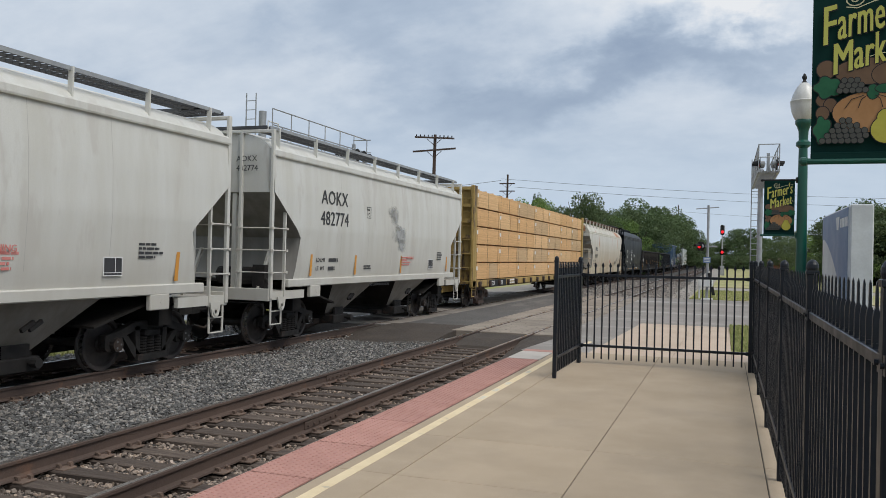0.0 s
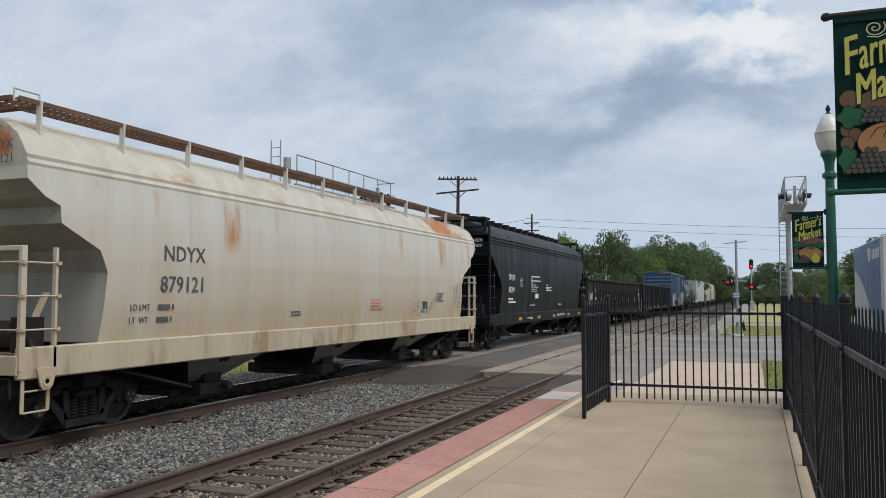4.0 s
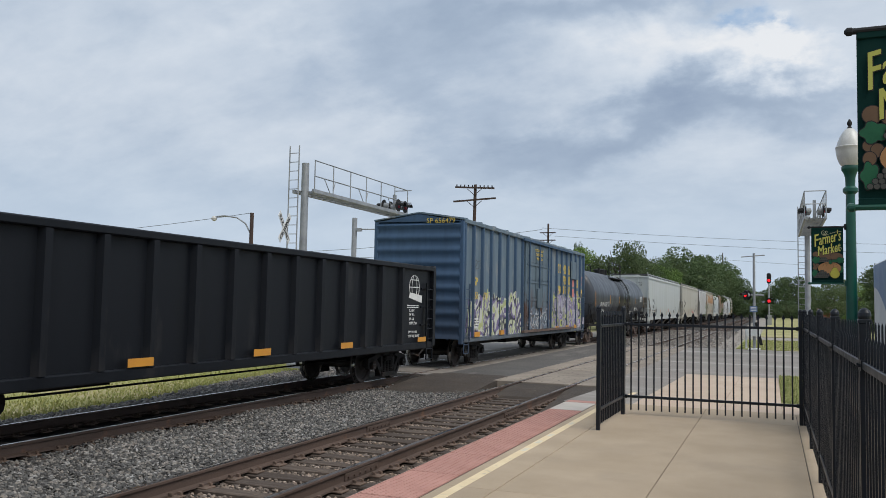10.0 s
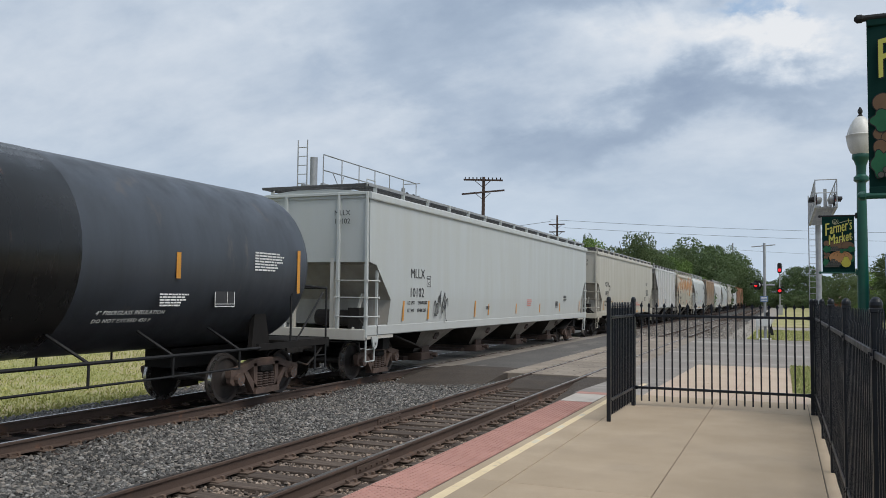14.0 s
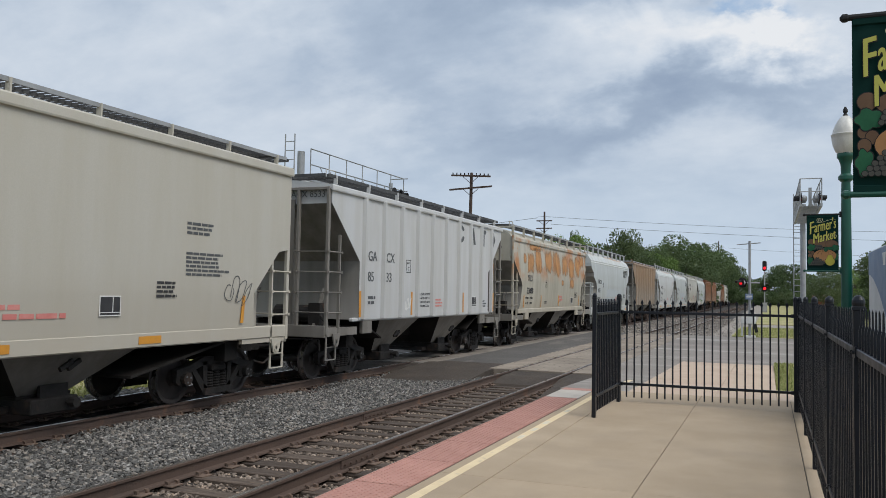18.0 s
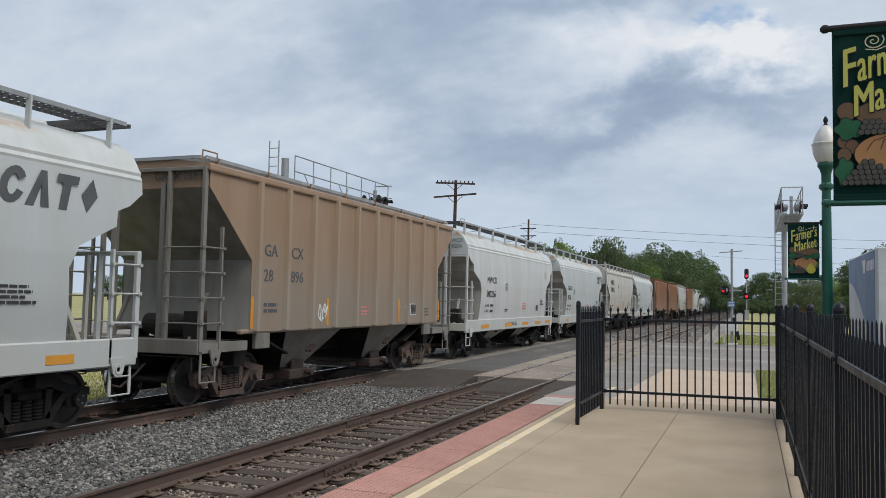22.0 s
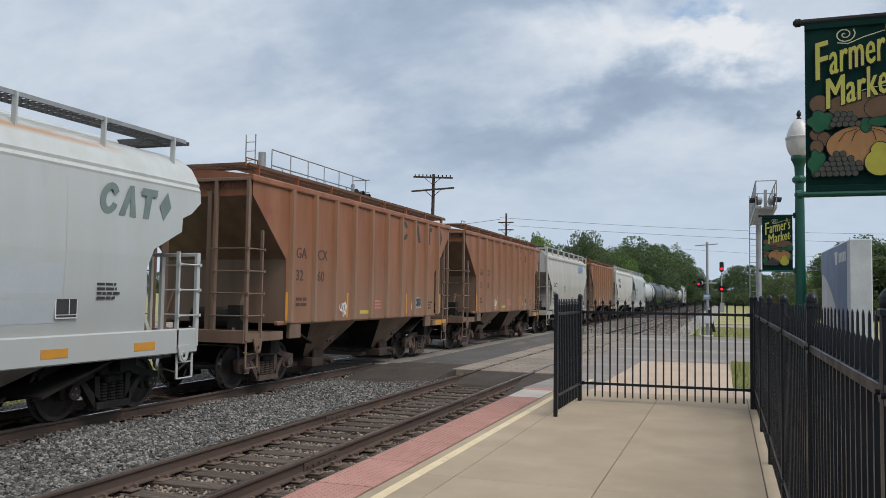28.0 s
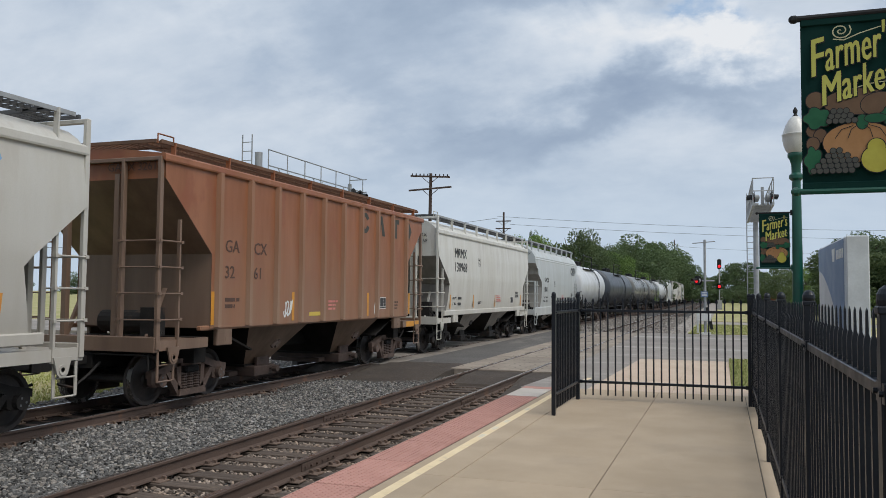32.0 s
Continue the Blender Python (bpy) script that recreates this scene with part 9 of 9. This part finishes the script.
def crown_mesh(k, leaves=15000, size=0.0165):
    """Leaves in clumps round a few limbs, in a crown one unit high."""
    key = ("crown", k)
    if key in CACHE:
        return CACHE[key]
    r = np.random.RandomState(40 + k)
    clumps = []
    for i in range(34):
        a, h = r.uniform(0, 6.283), r.uniform(0.14, 0.95)
        w = 0.46 * math.sin(math.pi * min(max((h - 0.05) / 1.0, 0.05), 0.97)) ** 0.7
        d = w * math.sqrt(r.uniform(0.15, 1.0))
        clumps.append((d * math.cos(a), d * math.sin(a), h, r.uniform(0.09, 0.18)))
    cl = np.array(clumps)
    idx = r.randint(0, len(cl), leaves)
    v = r.normal(0, 1, (leaves, 3))
    v /= np.linalg.norm(v, axis=1)[:, None]
    c = cl[idx, :3] + v * cl[idx, 3:4] * (r.uniform(0.35, 1.0, leaves) ** 0.5)[:, None] * np.array([1.15, 1.15, 0.85])
    t1 = r.normal(0, 1, (leaves, 3))
    t1 /= np.linalg.norm(t1, axis=1)[:, None]
    t2 = np.cross(t1, r.normal(0, 1, (leaves, 3)))
    t2 /= np.linalg.norm(t2, axis=1)[:, None]
    s = size * r.uniform(0.5, 1.2, (leaves, 1))
    quad = np.stack([c - t1 * s, c + t2 * s * 0.55, c + t1 * s, c - t2 * s * 0.55], 1)
    me = bpy.data.meshes.new("crown")
    me.from_pydata(quad.reshape(-1, 3).tolist(), [], np.arange(4 * leaves).reshape(-1, 4).tolist())
    me.materials.append(None)
    CACHE[key] = me
    return me


def trunk_mesh(k):
    def build(bm):
        r = random.Random(60 + k)
        rod(bm, (0, 0, -0.02), (0.01, 0, 0.3), 0.028, 8, 0.02)
        for i in range(7):
            a = r.uniform(0, 6.28)
            h = r.uniform(0.55, 0.9)
            d = r.uniform(0.1, 0.3)
            z0 = r.uniform(0.2, 0.32)
            mid = (0.4 * d * math.cos(a), 0.4 * d * math.sin(a), (z0 + h) / 2)
            rod(bm, (0.01, 0, z0), mid, 0.014, 6, 0.009)
            rod(bm, mid, (d * math.cos(a), d * math.sin(a), h), 0.009, 6, 0.004)
    return shared(("trunk", k), build)


TREE_N = [0]


def tree(x, y, h, mat, spread=1.0, label="broad green tree in full leaf", z=-0.6, leaf=1.0):
    TREE_N[0] += 1
    k = TREE_N[0] % 5
    t = base("tree", Matrix.LocRotScale((x, y, z), Euler((0, 0, rnd.uniform(0, 6.28))), (h * spread, h * spread, h)), label, "tree", "trees")
    put("trunk", trunk_mesh(k), M_BARK, t)
    put("crown", crown_mesh(k), mat, t)
    return t


# a light green tree close behind the road on the far side, the dark wood along the line, and the trees at its end
for x, y, h, w, m in ((-14.8, 86, 9.4, 0.72, M_LEAFO),
                      (-20.0, 87, 8.7, 0.70, M_LEAFL),
                      (-22.9, 89, 8.2, 0.74, M_LEAFL),
                      (-18.0, 90, 7.6, 0.70, M_LEAFL),
                      (-16.0, 104, 9.1, 0.76, M_LEAFO),
                      (-16.4, 118, 9.6, 0.82, M_LEAFD),
                      (-15.7, 130, 10.2, 0.70, M_LEAFO),
                      (-33.7, 150, 13.7, 0.20, M_LEAFD),
                      (-16.0, 172, 14.8, 1.15, M_LEAFD),
                      (-14.2, 184, 13.8, 0.88, M_LEAFD),
                      (-16.4, 150, 10.8, 0.91, M_LEAFO),
                      (-14.1, 120, 8.3, 0.95, M_LEAFL),
                      (-14.4, 140, 9.5, 1.20, M_LEAFD),
                      (-13.0, 160, 9.5, 1.20, M_LEAFO),
                      (-12.5, 196, 12.7, 0.93, M_LEAFD),
                      (-10.8, 206, 11.8, 0.95, M_LEAFD),
                      (-9.8, 222, 11.0, 0.96, M_LEAFD),
                      (-8.3, 240, 9.8, 0.91, M_LEAFD),
                      (-7.1, 270, 8.2, 0.93, M_LEAFO),
                      (3.8, 265, 12.5, 1.20, M_LEAFD),
                      (0.3, 285, 10.3, 1.20, M_LEAFO),
                      (8.3, 275, 9.7, 1.20, M_LEAFD)):
    tree(x, y, h, m, w, "bright green leafy tree beyond the train" if m is M_LEAFL else "dark green tree in the wood beside the line")
for x, y, h, m in ((12, 180, 8.2, M_LEAFO), (14.5, 165, 8.4, M_LEAFO), (9.5, 205, 8.0, M_LEAFD), (17, 150, 8.8, M_LEAFL), (12.2, 95, 7.3, M_LEAFO), (14.6, 98, 8.9, M_LEAFD), (17.3, 96, 9.2, M_LEAFO), (20.2, 95, 9.0, M_LEAFD), (22.8, 99, 8.4, M_LEAFO), (16, 110, 8.8, M_LEAFD), (26, 104, 9.5, M_LEAFD), (20, 118, 10, M_LEAFD)):
    tree(x, y, h, m, 1.15, "leafy green tree behind the station sign")
# hedge line that closes the distance
for k in range(26):
    a = -0.9 + k * 0.075
    if -0.33 < a < 0.10:
        continue
    tree(330 * math.sin(a), 330 * math.cos(a), rnd.uniform(9, 13), M_LEAFD, 1.8, "distant dark tree on the skyline")
# brush at the foot of the wood
for k in range(26):
    y = 100 + k * 7
    tree(-13.4 - rnd.uniform(0, 3), y + rnd.uniform(-2, 2), rnd.uniform(2.2, 4.2), M_LEAFO if k % 2 else M_LEAFD, 1.7, "low leafy shrub beside the line")

for k in range(20):
    tree(-3.5 + k * 1.3, 240 + rnd.uniform(-12, 25), rnd.uniform(3.0, 5.5), M_LEAFD if k % 3 else M_LEAFO, 1.8, "low leafy thicket at the end of the line")
for k in range(22):
    tree(9.5 + k * 0.95 + rnd.uniform(-0.4, 0.4), rnd.uniform(88, 120), rnd.uniform(2.5, 4.0), M_LEAFO if k % 3 else M_LEAFL, 1.6, "low leafy thicket behind the station sign")
for k in range(16):
    tree(-34 + k * 1.4, rnd.uniform(92, 125), rnd.uniform(3.0, 5.0), M_LEAFL if k % 3 == 0 else M_LEAFD, 1.6, "low leafy thicket beyond the train")
# a low red-brown shed far off behind the small banner
bm = bmesh.new()
box(bm, 0, 9, 0, 5, 0, 2.2)
shed = tagged(base("shed", pose(9.0, 190, -0.6)), "small red-brown shed among far trees", "shed")
part("wall", bm, surf("red_brown_wall", (0.26, 0.10, 0.06), rough=0.85), shed)
bm = bmesh.new()
prism(bm, [(-0.4, 2.2), (2.5, 3.4), (5.4, 2.2)], -0.4, 9.4)
part("roof", bm, surf("shed_roof", (0.16, 0.11, 0.09), rough=0.85), shed)

# plain pale building beyond the train
hall = tagged(base("building", pose(-62, 14, -0.55)), "low pale metal building beyond the grass", "building")
M_HALL = surf("pale_metal_wall", (0.55, 0.57, 0.58), (0.50, 0.52, 0.53), 0.5, rough=0.6)
bm = bmesh.new()
box(bm, -14, 0, 0, 26, 0, 3.6)
part("wall", bm, M_HALL, hall)
bm = bmesh.new()
prism(bm, [(-14.4, 3.6), (-7, 4.8), (0.4, 3.6), (0.4, 3.75), (-7, 4.95), (-14.4, 3.75)], -0.4, 26.4, "y")
part("roof", bm, surf("hall_roof", (0.35, 0.36, 0.37), rough=0.6), hall)


# ---- what moves ----
def run(t):
    """How far the train has come at t seconds: about 12 m/s, slowing a little."""
    return 12.25 * t - 0.0125 * t * t


def motions():
    times = [0.0, 4.0, 8.0, 12.0, 16.0, 20.0, 24.0, 28.0, 32.0]
    for car, u in TRAIN:
        walk(car, [(t, pose(FAR_X, u - run(t), RAIL_Z)) for t in times])
    centre = dict(TRAIN)
    step_t = 1 / 15
    for w, car in ROLLING:
        at = w.matrix_basis.translation.copy()
        # a wheel is keyed while it is close enough to be seen turning
        rows = []
        for i in range(481):
            t = min(i * step_t, 32.0)
            y = centre[car] - run(t)
            if i in (0, 480) or -25 < y < 55:
                rows.append((t, pose(at.x, at.y, at.z, math.degrees(run(t) / WHEEL_R) % 360, 0, 0)))
        walk(w, rows)


motions()
